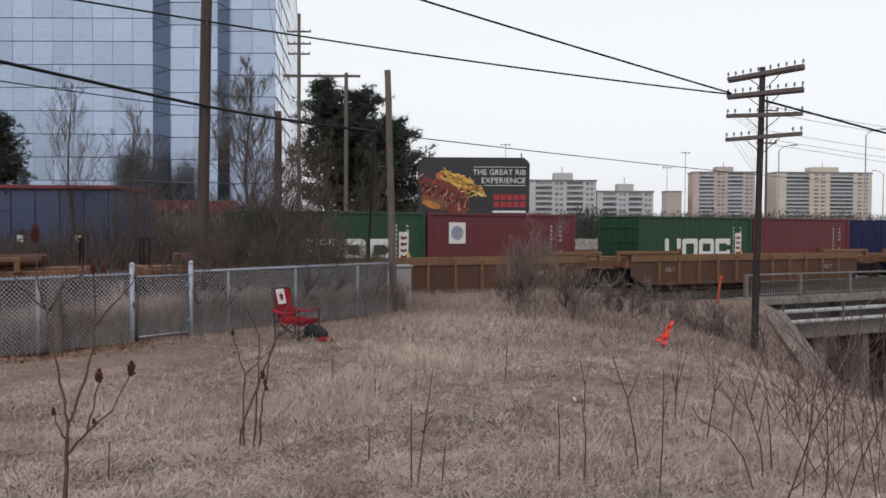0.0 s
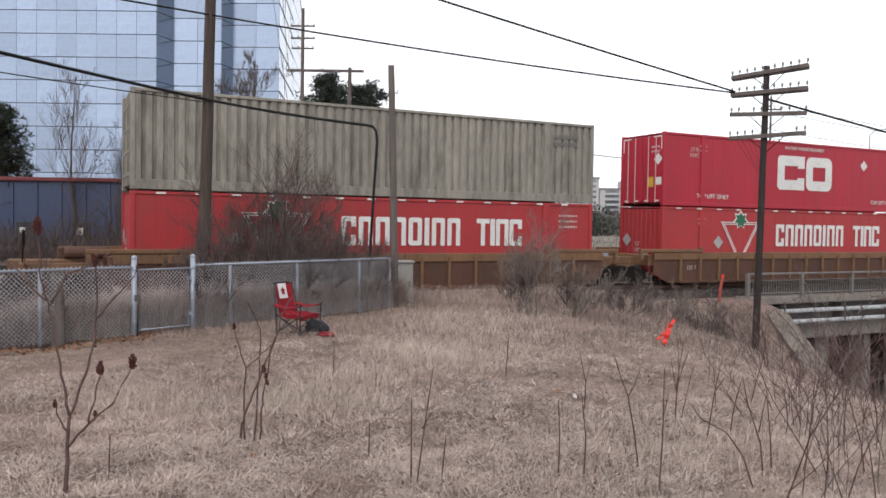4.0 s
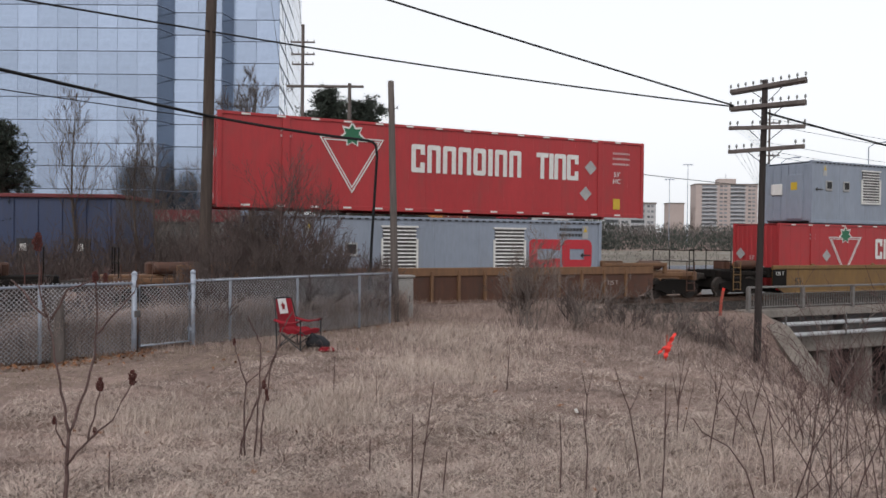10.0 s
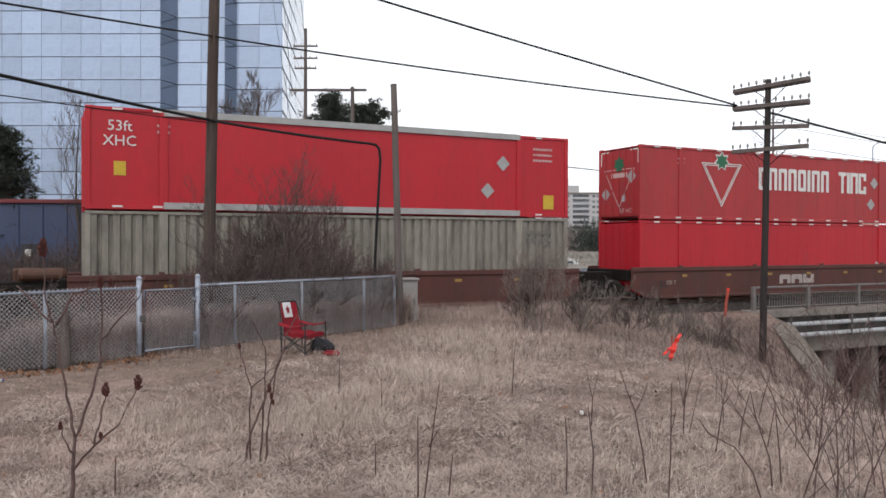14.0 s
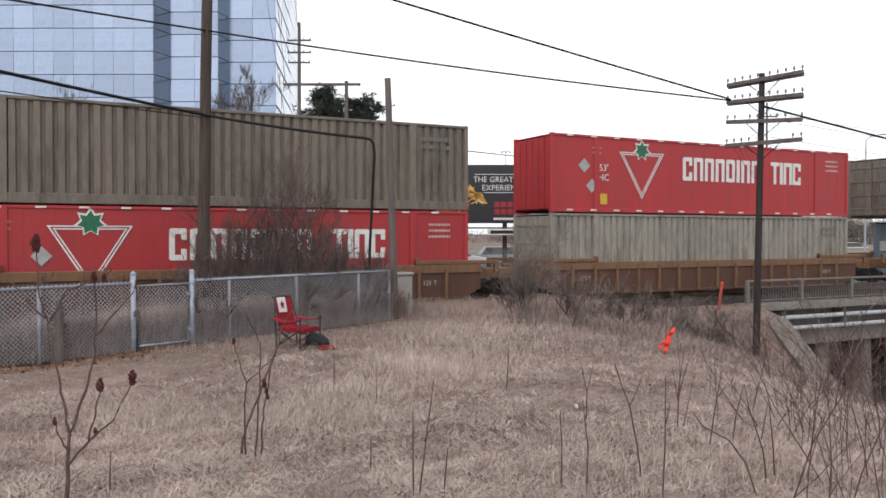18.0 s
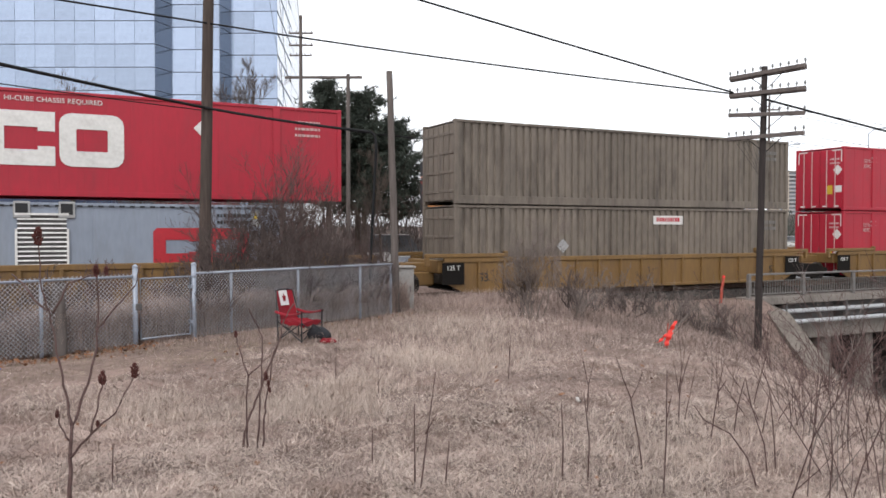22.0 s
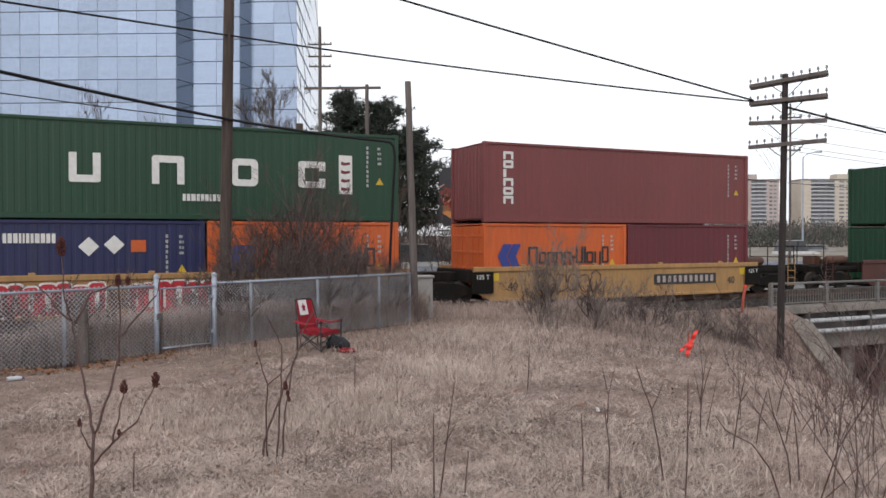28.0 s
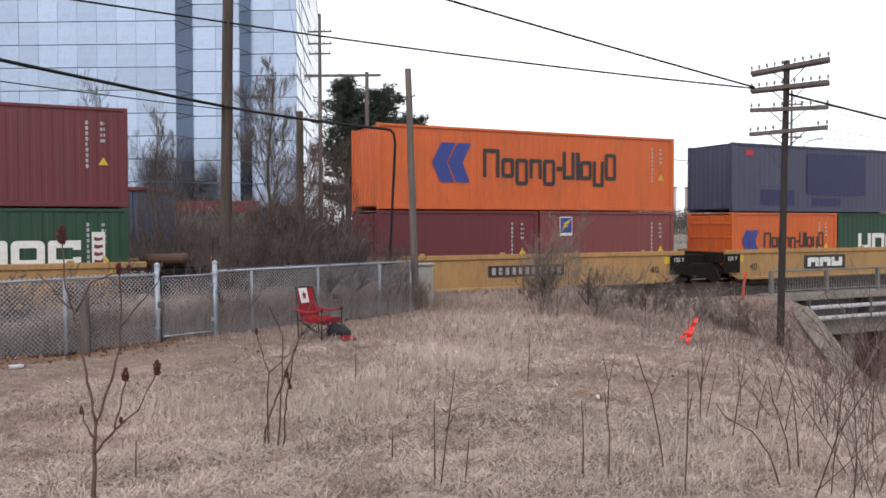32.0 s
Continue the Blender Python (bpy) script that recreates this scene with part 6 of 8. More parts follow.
MOVING = []                                # (thing, its place along the track at 0 s, n, z)


def coach(ob, s0, n, z):
    MOVING.append((ob, s0, n, z))
    ob.matrix_basis = trackside(s0, n, z)
    return ob


C = {
    "red": paint("faded_red_paint", lin(174, 45, 50, 0.95), (0.22, 0.05, 0.045, 1), 0.45, by_object=0.07),
    "crimson": paint("crimson_paint", lin(188, 28, 54, 0.84), (0.22, 0.03, 0.04, 1), 0.3),
    "scarlet": paint("fresh_red_paint", lin(200, 22, 42, 0.84), (0.34, 0.025, 0.03, 1), 0.35),
    "vermilion": paint("orange_red_paint", lin(184, 48, 44, 0.92), (0.2, 0.05, 0.045, 1), 0.45),
    "grey": paint("grime_grey_paint", lin(136, 131, 122, 1.08), (0.085, 0.066, 0.055, 1), 0.8, 0.6, 0.28, by_object=0.1),
    "dun": paint("sooty_dun_paint", lin(118, 108, 98, 0.95), (0.06, 0.045, 0.037, 1), 0.85, 0.6, 0.3, by_object=0.1),
    "genset": paint("blue_grey_paint", lin(138, 147, 162, 1.04), (0.2, 0.2, 0.2, 1), 0.3),
    "orange": paint("orange_paint", lin(208, 96, 38, 0.92), (0.28, 0.09, 0.035, 1), 0.5),
    "rust_orange": paint("rust_streaked_orange_paint", lin(192, 90, 46, 0.84), (0.13, 0.04, 0.02, 1), 0.75, 0.6, 0.2),
    "green": paint("dark_green_paint", lin(24, 74, 48, 0.70), (0.02, 0.04, 0.025, 1), 0.4),
    "slate": paint("faded_slate_paint", lin(66, 68, 92, 0.95), (0.03, 0.03, 0.05, 1), 0.4),
    "navy": paint("navy_paint", lin(30, 36, 82, 0.95), GRIME, 0.3),
    "maroon": paint("maroon_paint", lin(106, 36, 46, 0.86), (0.06, 0.025, 0.025, 1), 0.4),
    "brown": paint("red_brown_paint", lin(128, 62, 62, 0.85), (0.12, 0.045, 0.04, 1), 0.4),
    "teal": paint("teal_paint", lin(72, 148, 130, 0.85), (0.1, 0.16, 0.14, 1), 0.4),
    "car_yellow": paint("dusty_yellow_paint", lin(150, 114, 64, 0.64), (0.14, 0.08, 0.04, 1), 0.55, 0.65, 0.2),
    "car_pale": paint("faded_yellow_paint", lin(184, 142, 90, 0.8), (0.2, 0.12, 0.06, 1), 0.5, 0.65, 0.18),
    "car_rust": paint("rusty_brown_paint", lin(112, 72, 54, 0.56), (0.06, 0.035, 0.025, 1), 0.7, 0.7, 0.25),
    "car_tan": paint("dusty_tan_paint", lin(140, 102, 72, 0.7), (0.1, 0.05, 0.03, 1), 0.6, 0.7, 0.25),
    "car_brown": paint("dark_brown_paint", lin(94, 52, 45, 0.8), (0.05, 0.03, 0.025, 1), 0.6, 0.7, 0.25),
    "car_black": paint("sooty_black_paint", (0.013, 0.011, 0.010, 1), (0.04, 0.028, 0.023, 1), 0.45, 0.9, 0.3, spec=0.15),
    "wheel": surface("worn_wheel_steel", (0.05, 0.042, 0.038, 1), 0.75, 0.3, 2, 20, 0.3, RUST, 0.5, 0.1),
    "dark": surface("dark_opening", (0.02, 0.02, 0.022, 1), 0.8, 0, 3, 20, 0.2, bump=0),
}
WIDE = 2.59
KEPT = {}


def kept(key, make):
    if key not in KEPT:
        KEPT[key] = make()
    return KEPT[key]


def corrugated(x0, x1, z0, z1, pitch, deep, flat):
    """A sheet in the plane y=0 whose ribs stand towards -y; flat: the part of the pitch that stands out."""
    me = Mesh()
    n = max(1, round((x1 - x0) / pitch))
    w = (x1 - x0) / n
    prof = []
    for i in range(n):
        a = x0 + i * w
        slope = (1 - flat) * w * 0.22
        prof += [(a, 0), (a + flat * w, 0), (a + flat * w + slope, deep), (a + w - slope, deep)]
    prof.append((x1, 0))
    me.v = [(x, y, z) for x, y in prof for z in (z0, z1)]
    me.f = [(2 * i, 2 * i + 2, 2 * i + 3, 2 * i + 1) for i in range(len(prof) - 1)]
    return me


KINDS = {  # pitch, depth, standing share of the side sheets
    "smooth": (0.62, 0.004, 0.96), "ribbed": (0.30, 0.065, 0.55), "iso": (0.28, 0.010, 0.5), "plain": (1.6, 0.006, 0.96),
}


def container(name, label, colour, long, high, kind, front=False):
    """A freight container: x along it, its near side at -y, standing on z = 0."""
    th = thing(name, label, "container", group="containers of the train")
    mat, k = C[colour], (colour, long, high, kind)
    h, w = long / 2, WIDE / 2
    pitch, deep, flat = KINDS[kind]
    inset = 0.035

    def add(nm, key, make, at=None, material=mat, lab=""):
        return part(nm, kept((*k, key), lambda: make().data(nm, material)), None, th, lab, at=at)

    add("body", "body", lambda: Mesh().box(-h + 0.12, h - 0.12, -w + 0.13, w - 0.13, 0.1, high - 0.1))
    side = lambda: corrugated(-h + 0.13, h - 0.13, 0.14, high - 0.09, pitch, deep, flat)
    add("side_panel", "side", side, pose(0, -w + inset, 0))
    add("side_panel", "side", side, pose(0, w - inset, 0, 0, 0, 180))
    add("end_panel", "end", lambda: corrugated(-w + 0.1, w - 0.1, 0.14, high - 0.09, 0.28, 0.04, 0.5), pose(h - 0.05, 0, 0, 0, 0, 90))
    add("roof", "roof", lambda: Mesh().box(-h + 0.1, h - 0.1, -w + 0.08, w - 0.08, high - 0.06, high - 0.02, 0.01))
    for y in (-1, 1):
        add("top_rail", "top", lambda: Mesh().box(-h + 0.1, h - 0.1, -0.035, 0.035, high - 0.1, high - 0.01, 0.01), pose(0, y * (w - 0.035), 0))
        add("bottom_rail", "bottom", lambda: Mesh().box(-h + 0.1, h - 0.1, -0.035, 0.035, 0.01, 0.30 if kind == "ribbed" else 0.16, 0.012), pose(0, y * (w - 0.035), 0))
        for x in (-1, 1):
            add("corner_post", "post", lambda: Mesh().box(-0.07, 0.07, -0.06, 0.06, 0.1, high - 0.1, 0.012), pose(x * (h - 0.07), y * (w - 0.06), 0))
            for z in (0, high - 0.12):
                add("corner_casting", "cast", lambda: Mesh().box(-0.09, 0.09, -0.081, 0.081, 0, 0.12, 0.014), pose(x * (h - 0.089), y * (w - 0.079), z))
        if long > 14:
            for x in (-6.0, 6.0):
                add("stacking_post", "stack", lambda: Mesh().box(-0.12, 0.12, -0.04, 0.04, 0.02, high - 0.012, 0.01), pose(x, y * (w - 0.032), 0))
    # doors at one end, each with two lock rods; long deep-sea boxes ride with their doors ahead
    if front or kind == "iso" and long > 8:
        add("end_panel", "end", None, pose(-h + 0.05, 0, 0, 0, 0, -90))
        return th
    for y in (-1, 1):
        d = add("door", "door", lambda: Mesh().box(-0.03, 0.03, -w * 0.46, w * 0.46, 0.14, high - 0.12, 0.01), pose(-h + 0.06, y * w * 0.475, 0))
        for o in (-0.22, 0.22):
            if kind in ("ribbed", "iso"):
                for i in range(4):
                    if o > 0:
                        part("door_rib", kept(("drib", colour), lambda: Mesh().box(-0.022, 0.022, -w * 0.4, w * 0.4, -0.05, 0.05, 0.015).data("door_rib", mat)), None, d, at=pose(-0.04, 0, 0.45 + i * (high - 0.9) / 3))
            part("lock_rod", kept(("rod", high, colour), lambda: Mesh().tube([(0, 0, 0.12), (0, 0, high - 0.12)], 0.02, 6).data("lock_rod", M["faded"] if colour == "crimson" else mat)), None, d, "painted lock rod", at=pose(-0.055, o, 0))
    return th


def on_side(th, me, x, z, name="lettering", label="", y=None):
    """Lays flat work on the near side. The mesh lies in x and y and faces z."""
    ob = part(name, me, None, th, label, at=pose(x, -WIDE / 2 + 0.018 if y is None else y, z, 90, 0, 0))
    return tagged(ob, kind="stuff") if name in ("data_panel", "reflector_tape") else ob


def rounded(x0, x1, y0, y1, r):
    pts = []
    for cx, cy, a in ((x1 - r, y0 + r, -90), (x1 - r, y1 - r, 0), (x0 + r, y1 - r, 90), (x0 + r, y0 + r, 180)):
        for i in range(4):
            b = radians(a + 30 * i)
            pts.append((cx + r * math.cos(b), cy + r * math.sin(b)))
    return pts


def slab(me, pts, z=0.006):
    n, k = len(me.v), len(pts)
    me.v += [(x, y, 0) for x, y in pts] + [(x, y, z) for x, y in pts]
    me.f += [tuple(n + k + i for i in range(k))] + [(n + i, n + (i + 1) % k, n + k + (i + 1) % k, n + k + i) for i in range(k)]
    return me


def ring(me, x0, x1, y0, y1, t, r, z=0.006):
    """A rounded block with an opening of border t."""
    a, b = rounded(x0, x1, y0, y1, r), rounded(x0 + t, x1 - t, y0 + t, y1 - t, max(0.01, r - t * 0.6))
    n, k = len(me.v), len(a)
    me.v += [(x, y, z) for x, y in a] + [(x, y, z) for x, y in b] + [(x, y, 0) for x, y in a] + [(x, y, 0) for x, y in b]
    for i in range(k):
        j = (i + 1) % k
        me.f += [(n + i, n + j, n + k + j, n + k + i), (n + 2 * k + i, n + 2 * k + j, n + j, n + i), (n + k + i, n + k + j, n + 3 * k + j, n + 3 * k + i)]
    return me


def shape(kind, w, h, t):
    """One plain block: a bar, a ring or a bracket open to one side."""
    me = Mesh()
    if kind == "bar":
        return slab(me, rounded(0, w, 0, h, min(w, h) * 0.08))
    if kind == "ring":
        return ring(me, 0, w, 0, h, t, min(w, h) * 0.2)
    if kind == "t":
        return slab(me, [(w / 2 - t / 2, 0), (w / 2 + t / 2, 0), (w / 2 + t / 2, h - t), (w, h - t), (w, h), (0, h), (0, h - t), (w / 2 - t / 2, h - t)])
    if kind == "u":
        return slab(me, [(0.2 * t, 0), (w - 0.2 * t, 0), (w, 0.2 * t), (w, h), (w - t, h), (w - t, t), (t, t), (t, h), (0, h), (0, 0.2 * t)])
    if kind == "n":
        return slab(me, [(0, 0), (t, 0), (t, h - t), (w - t, h - t), (w - t, 0), (w, 0), (w, h - 0.3 * t), (w - 0.3 * t, h), (0.3 * t, h), (0, h - 0.3 * t)])
    return slab(me, [(0.3 * t, 0), (w, 0), (w, h * 0.36), (w - t, h * 0.36), (w - t, t), (t, t), (t, h - t), (w - t, h - t), (w - t, h * 0.64), (w, h * 0.64), (w, h), (0.3 * t, h), (0, h - 0.3 * t), (0, 0.3 * t)])


def block_row(th, x0, x1, z, high, kinds, colour="white", stroke=None, y=None, gap=0.022, label=""):
    """A row of plain blocks of a word's size, one block a character, each a part."""
    widths = [0.36 if k == "bar" else 1 for k in kinds]
    g = (x1 - x0) * gap
    unit = (x1 - x0 - g * (len(kinds) - 1)) / sum(widths)
    x = x0
    for k, w in zip(kinds, widths):
        wd = w * unit
        t = stroke or wd * 0.34
        on_side(th, kept((k, round(wd, 3), high, colour, round(t, 3)), lambda: shape(k, wd, high, t).data("letter_block", M[colour])), x, z, "letter_block", label or "%s lettering block" % {"white": "white", "mark_red": "red", "mark_black": "black", "worn_white": "worn white", "car_brown": "brown"}[colour], y)
        x += wd + g


def bars(rows, long, high, pitch, seed=1):
    """Unreadable small writing: rows of short bars."""
    me, rnd = Mesh(), random.Random(seed)
    for r in range(rows):
        x = 0
        while x < long:
            w = min(rnd.uniform(0.05, 0.13), long - x)
            slab(me, [(x, -r * pitch), (x + w, -r * pitch), (x + w, -r * pitch + high), (x, -r * pitch + high)], 0.004)
            x += w + 0.03
    return me


def diamond(me, x, y, r):
    return slab(me, [(x, y - r), (x + r, y), (x, y + r), (x - r, y)])


def two_diamonds(th, x, spots=((0, 1.75), (0.35, 1.0))):
    for dx, z in spots:
        on_side(th, ONE_DIAMOND, x + dx, z, "placard", "silver diamond placard")


def small_marks(th, long, high, colour="faded", seed=3):
    """Number, weights and data on the near side, as bars."""
    h = long / 2
    on_side(th, kept(("bars3", colour, seed), lambda: bars(3, 0.8, 0.075, 0.2, seed).data("lettering", M[colour])), h - 1.5, high - 0.5, "data_panel")
    on_side(th, kept(("bars2", colour, seed), lambda: bars(2, 0.36, 0.07, 0.18, seed + 5).data("lettering", M[colour])), -h + 1.9, high - 0.5, "data_panel")


def reflectors(th, long, high, z=0.07):
    def make():
        me = Mesh()
        x = -long / 2 + 0.7
        while x < long / 2 - 0.6:
            slab(me, [(x, 0), (x + 0.27, 0), (x + 0.27, 0.055), (x, 0.055)], 0.004)
            x += 1.08
        return me.data("reflector_tape", M["white"])
    on_side(th, kept(("tape", long), make), 0, z, "reflector_tape", "white reflective tape", -WIDE / 2 - 0.006)
    on_side(th, kept(("tape", long), make), 0, high - 0.085, "reflector_tape", "white reflective tape", -WIDE / 2 - 0.006)


def tri(grow, thick, colour="white"):
    """A triangle outline, point down."""
    me, o = Mesh(), Vector((0, -0.6))
    p = [o + (q - o) * grow for q in (Vector((-1.1, 0)), Vector((0, -1.78)), Vector((1.1, 0)))]
    i = [o + (q - o) * (1 - 2 * thick) for q in p]
    me.v = [(*q, 0.006) for q in p + i] + [(*q, 0) for q in p + i]
    for j in range(3):
        k = (j + 1) % 3
        me.f += [(j, k, 3 + k, 3 + j), (6 + j, 6 + k, k, j), (3 + j, 3 + k, 9 + k, 9 + j)]
    return me.data("triangle_mark", M[colour])


def leaf_mark(grow=1.0, colour="mark_green", deep=0.012):
    pts = []
    for i in range(14):
        a, r = math.pi / 2 + 2 * math.pi * i / 14, (0.36 if i % 2 == 0 else 0.22)
        pts.append((grow * r * math.cos(a), grow * r * math.sin(a) * 0.95))
    return slab(Mesh(), pts, deep).data("leaf_mark", M[colour])


TRI_DULL = tri(0.87, 0.034, "faded")
TRI_OUT, TRI_IN, LEAF, LEAF_EDGE = tri(1.0, 0.034), tri(0.87, 0.034), leaf_mark(), leaf_mark(1.22, "white", 0.008)
ONE_DIAMOND = diamond(Mesh(), 0, 0, 0.27).data("placard", M["silver"])


def triangle_logo(th, right, high_z=2.34):
    """White triangle outlines, point down, with a green leaf on the upper edge."""
    on_side(th, TRI_OUT, right - 11.92, high_z, "triangle_mark", "white triangle outline")
    on_side(th, TRI_IN, right - 11.92, high_z, "triangle_mark", "white triangle outline")
    on_side(th, LEAF_EDGE, right - 11.92, high_z + 0.1, "leaf_mark", "white leaf edge")
    on_side(th, LEAF, right - 11.92, high_z + 0.08, "leaf_mark", "green leaf shape")


def on_end(th, me, y, z, name="lettering", label=""):
    """Lays flat work on the doors, as on_side() does on the near side."""
    return part(name, me, None, th, label, at=pose(-16.15 / 2 + 0.028, y, z, 90, 0, -90))


def door_emblem(th):
    on_end(th, TRI_DULL, 0, 2.1, "triangle_mark", "faded white triangle outline")
    on_end(th, LEAF, 0, 2.2, "leaf_mark", "green leaf shape")
    on_end(th, kept("dname", lambda: slab(Mesh(), [(-0.5, -0.09), (0.5, -0.09), (0.5, 0.09), (-0.5, 0.09)]).data("name_bar", M["faded"])), 0, 1.78, "name_bar", "faded white bar")
    on_end(th, ONE_DIAMOND, -0.75, 1.7, "placard", "silver diamond placard")
    on_end(th, ONE_DIAMOND, 0.85, 1.05, "placard", "silver diamond placard")
    on_end(th, kept("dhc", lambda: text_mesh("53' HC", 0.26, M["faded"])), -0.4, 0.36, "lettering")
    on_end(th, kept("dlab", lambda: slab(Mesh(), [(-0.12, -0.12), (0.12, -0.12), (0.12, 0.12), (-0.12, 0.12)]).data("label", M["pipe"])), -0.3, 0.85, "label", "pale square label")
    for s in (-1, 1):
        on_end(th, kept(("corner", s), lambda: slab(slab(Mesh(), [(-0.24, 0), (0.24, 0), (0.24, 0.05), (-0.24, 0.05)]), [(s * 0.24 - 0.025, -0.5), (s * 0.24 + 0.025, -0.5), (s * 0.24 + 0.025, 0), (s * 0.24 - 0.025, 0)]).data("corner_tape", M["white"])), -s * 0.9, 2.72, "corner_tape", "white corner tape")


def tire_marks(th, diamonds="right"):
    r = 16.15 / 2
    triangle_logo(th, r)
    block_row(th, r - 9.84, r - 5.56, 1.34, 0.93, ("c", "n", "n", "n", "ring", "bar", "n", "n"), stroke=0.16)
    block_row(th, r - 4.92, r - 3.08, 1.34, 0.93, ("t", "bar", "n", "c"), stroke=0.16)
    if diamonds:
        x = r - 2.52 if diamonds == "right" else -r + 1.5
        two_diamonds(th, x, ((0, 1.84), (-0.22, 0.87)) if diamonds == "right" else ((0, 1.75), (0.35, 1.0)))


def hc_marks(th, x, z, words="53'\nHC", size=0.42):
    on_side(th, kept((words, size), lambda: text_mesh(words, size, M["white"])), x, z, "lettering")
    on_side(th, kept("ylab", lambda: slab(Mesh(), [(-0.16, -0.2), (0.16, -0.2), (0.16, 0.2), (-0.16, 0.2)]).data("label", M["mark_yellow"])), x, z - 0.98, "label", "yellow square label")


def square_label(th, x, z, colour="mark_yellow", w=0.16, h=0.2, end=False):
    me = kept(("sql", colour, w, h), lambda: slab(Mesh(), [(-w, -h), (w, -h), (w, h), (-w, h)]).data("label", M[colour]))
    (on_end if end else on_side)(th, me, x, z, "label", {"mark_yellow": "yellow square label", "white": "white square label", "pipe": "pale square label"}[colour])


def front_marks(th):
    """The blank end: two dull placards and small faded writing."""
    on_end(th, ONE_DIAMOND, 0.85, 1.55, "placard", "silver diamond placard")
    on_end(th, ONE_DIAMOND, -0.35, 0.85, "placard", "silver diamond placard")
    on_end(th, kept("fhc", lambda: text_mesh("53'\nHC", 0.26, M["faded"])), 0.2, 1.25, "lettering")


def crimson_doors(th):
    """White corner tape, a placard, labels and small data on the doors."""
    for s in (-1, 1):
        on_end(th, kept(("corner", s), lambda: slab(slab(Mesh(), [(-0.24, 0), (0.24, 0), (0.24, 0.05), (-0.24, 0.05)]), [(s * 0.24 - 0.025, -0.5), (s * 0.24 + 0.025, -0.5), (s * 0.24 + 0.025, 0), (s * 0.24 - 0.025, 0)]).data("corner_tape", M["white"])), -s * 0.9, 2.72, "corner_tape", "white corner tape")
    on_end(th, kept("cpdia", lambda: diamond(Mesh(), 0, 0, 0.24).data("placard", M["white"])), -0.95, 1.85, "placard", "white diamond placard")
    on_end(th, kept("ddata", lambda: bars(2, 0.5, 0.08, 0.18, 14).data("lettering", M["faded"])), -0.55, 2.3, "data_panel")
    square_label(th, -0.55, 0.95, "mark_yellow", 0.14, 0.2, True)
    square_label(th, -0.98, 0.98, "white", 0.2, 0.15, True)
    for y in (-0.9, -0.3, 0.3, 0.9):
        on_end(th, kept("dtape", lambda: slab(Mesh(), [(-0.12, -0.03), (0.12, -0.03), (0.12, 0.03), (-0.12, 0.03)]).data("reflector_tape", M["white"])), y, 0.2, "reflector_tape", "white reflective tape")


def box53(colour, words, extra=None, kind="smooth", front=False):
    th = container("container", words, colour, 16.15, 2.896, kind, front)
    if colour != "crimson" and kind != "ribbed":
        reflectors(th, 16.15, 2.896)
    if front:
        front_marks(th)
    if colour == "crimson":
        crimson_doors(th)
    if extra:
        extra(th)
    return th


def plain_red(th):
    r = 16.15 / 2
    small_marks(th, 16.15, 2.896)
    on_side(th, kept("hc24", lambda: text_mesh("53'\nXHC", 0.25, M["white"])), -r + 1.5, 1.3, "lettering")
    two_diamonds(th, -r + 0.68, ((0, 1.5), (0.2, 0.85)))
    square_label(th, -r + 1.5, 0.5)


def red_right(th):
    r = 16.15 / 2
    on_side(th, kept("rdata", lambda: bars(3, 0.75, 0.08, 0.2, 71).data("lettering", M["faded"])), -r + 1.1, 2.4, "data_panel")
    on_side(th, kept("hc24", lambda: text_mesh("53'\nXHC", 0.25, M["white"])), r - 1.39, 1.2, "lettering")
    two_diamonds(th, r - 1.75, ((0, 1.69), (0.9, 0.7)))
    square_label(th, r - 1.39, 0.42)


def rib_low(th):
    """Number and data by the end, a placard low down."""
    r = 16.15 / 2
    on_side(th, kept("rlow", lambda: bars(1, 1.25, 0.16, 0.3, 61).data("lettering", M["white"])), -r + 0.55, 2.3, "data_panel", "", -WIDE / 2 + 0.012)
    on_side(th, kept("rlow2", lambda: bars(2, 0.6, 0.08, 0.18, 62).data("lettering", M["faded"])), -r + 0.7, 1.95, "data_panel", "", -WIDE / 2 + 0.012)
    on_side(th, ONE_DIAMOND, -r + 0.85, 1.3, "placard", "silver diamond placard")
    on_side(th, kept("hc53", lambda: text_mesh("53", 0.3, M["white"])), r - 1.2, 1.55, "lettering", "", -WIDE / 2 + 0.012)


def red_low(th):
    on_side(th, ONE_DIAMOND, 16.15 / 2 - 2.3, 0.95, "placard", "silver diamond placard")


def tire(th):
    """The upper boxes, with faded emblems on their doors."""
    door_emblem(th)
    small_marks(th, 16.15, 2.896)
    hc_marks(th, 16.15 / 2 - 1.3, 1.5, size=0.26)
    tire_marks(th)


def tire_low(th):
    small_marks(th, 16.15, 2.896)
    tire_marks(th, None)
    on_side(th, ONE_DIAMOND, -16.15 / 2 + 3.0, 1.5, "placard", "silver diamond placard")


def tire_doors(th):
    door_emblem(th)
    tire_low(th)


def tire_left(th):
    small_marks(th, 16.15, 2.896)
    hc_marks(th, -16.15 / 2 + 2.4, 1.5, size=0.36)
    tire_marks(th, "left")


def cp_marks(th, red=False, x=None, wide=3.4, high=1.46, z=0.84):
    g, t, col = wide * 0.485, wide * 0.125, "mark_red" if red else "white"
    for dx, k in ((0, "c"), (wide - g, "ring")):
        on_side(th, kept(("cp", k, red, wide), lambda: shape(k, g, high, t).data("emblem", M[col])), x + dx, z, "emblem", "red block emblem" if red else "white block emblem")


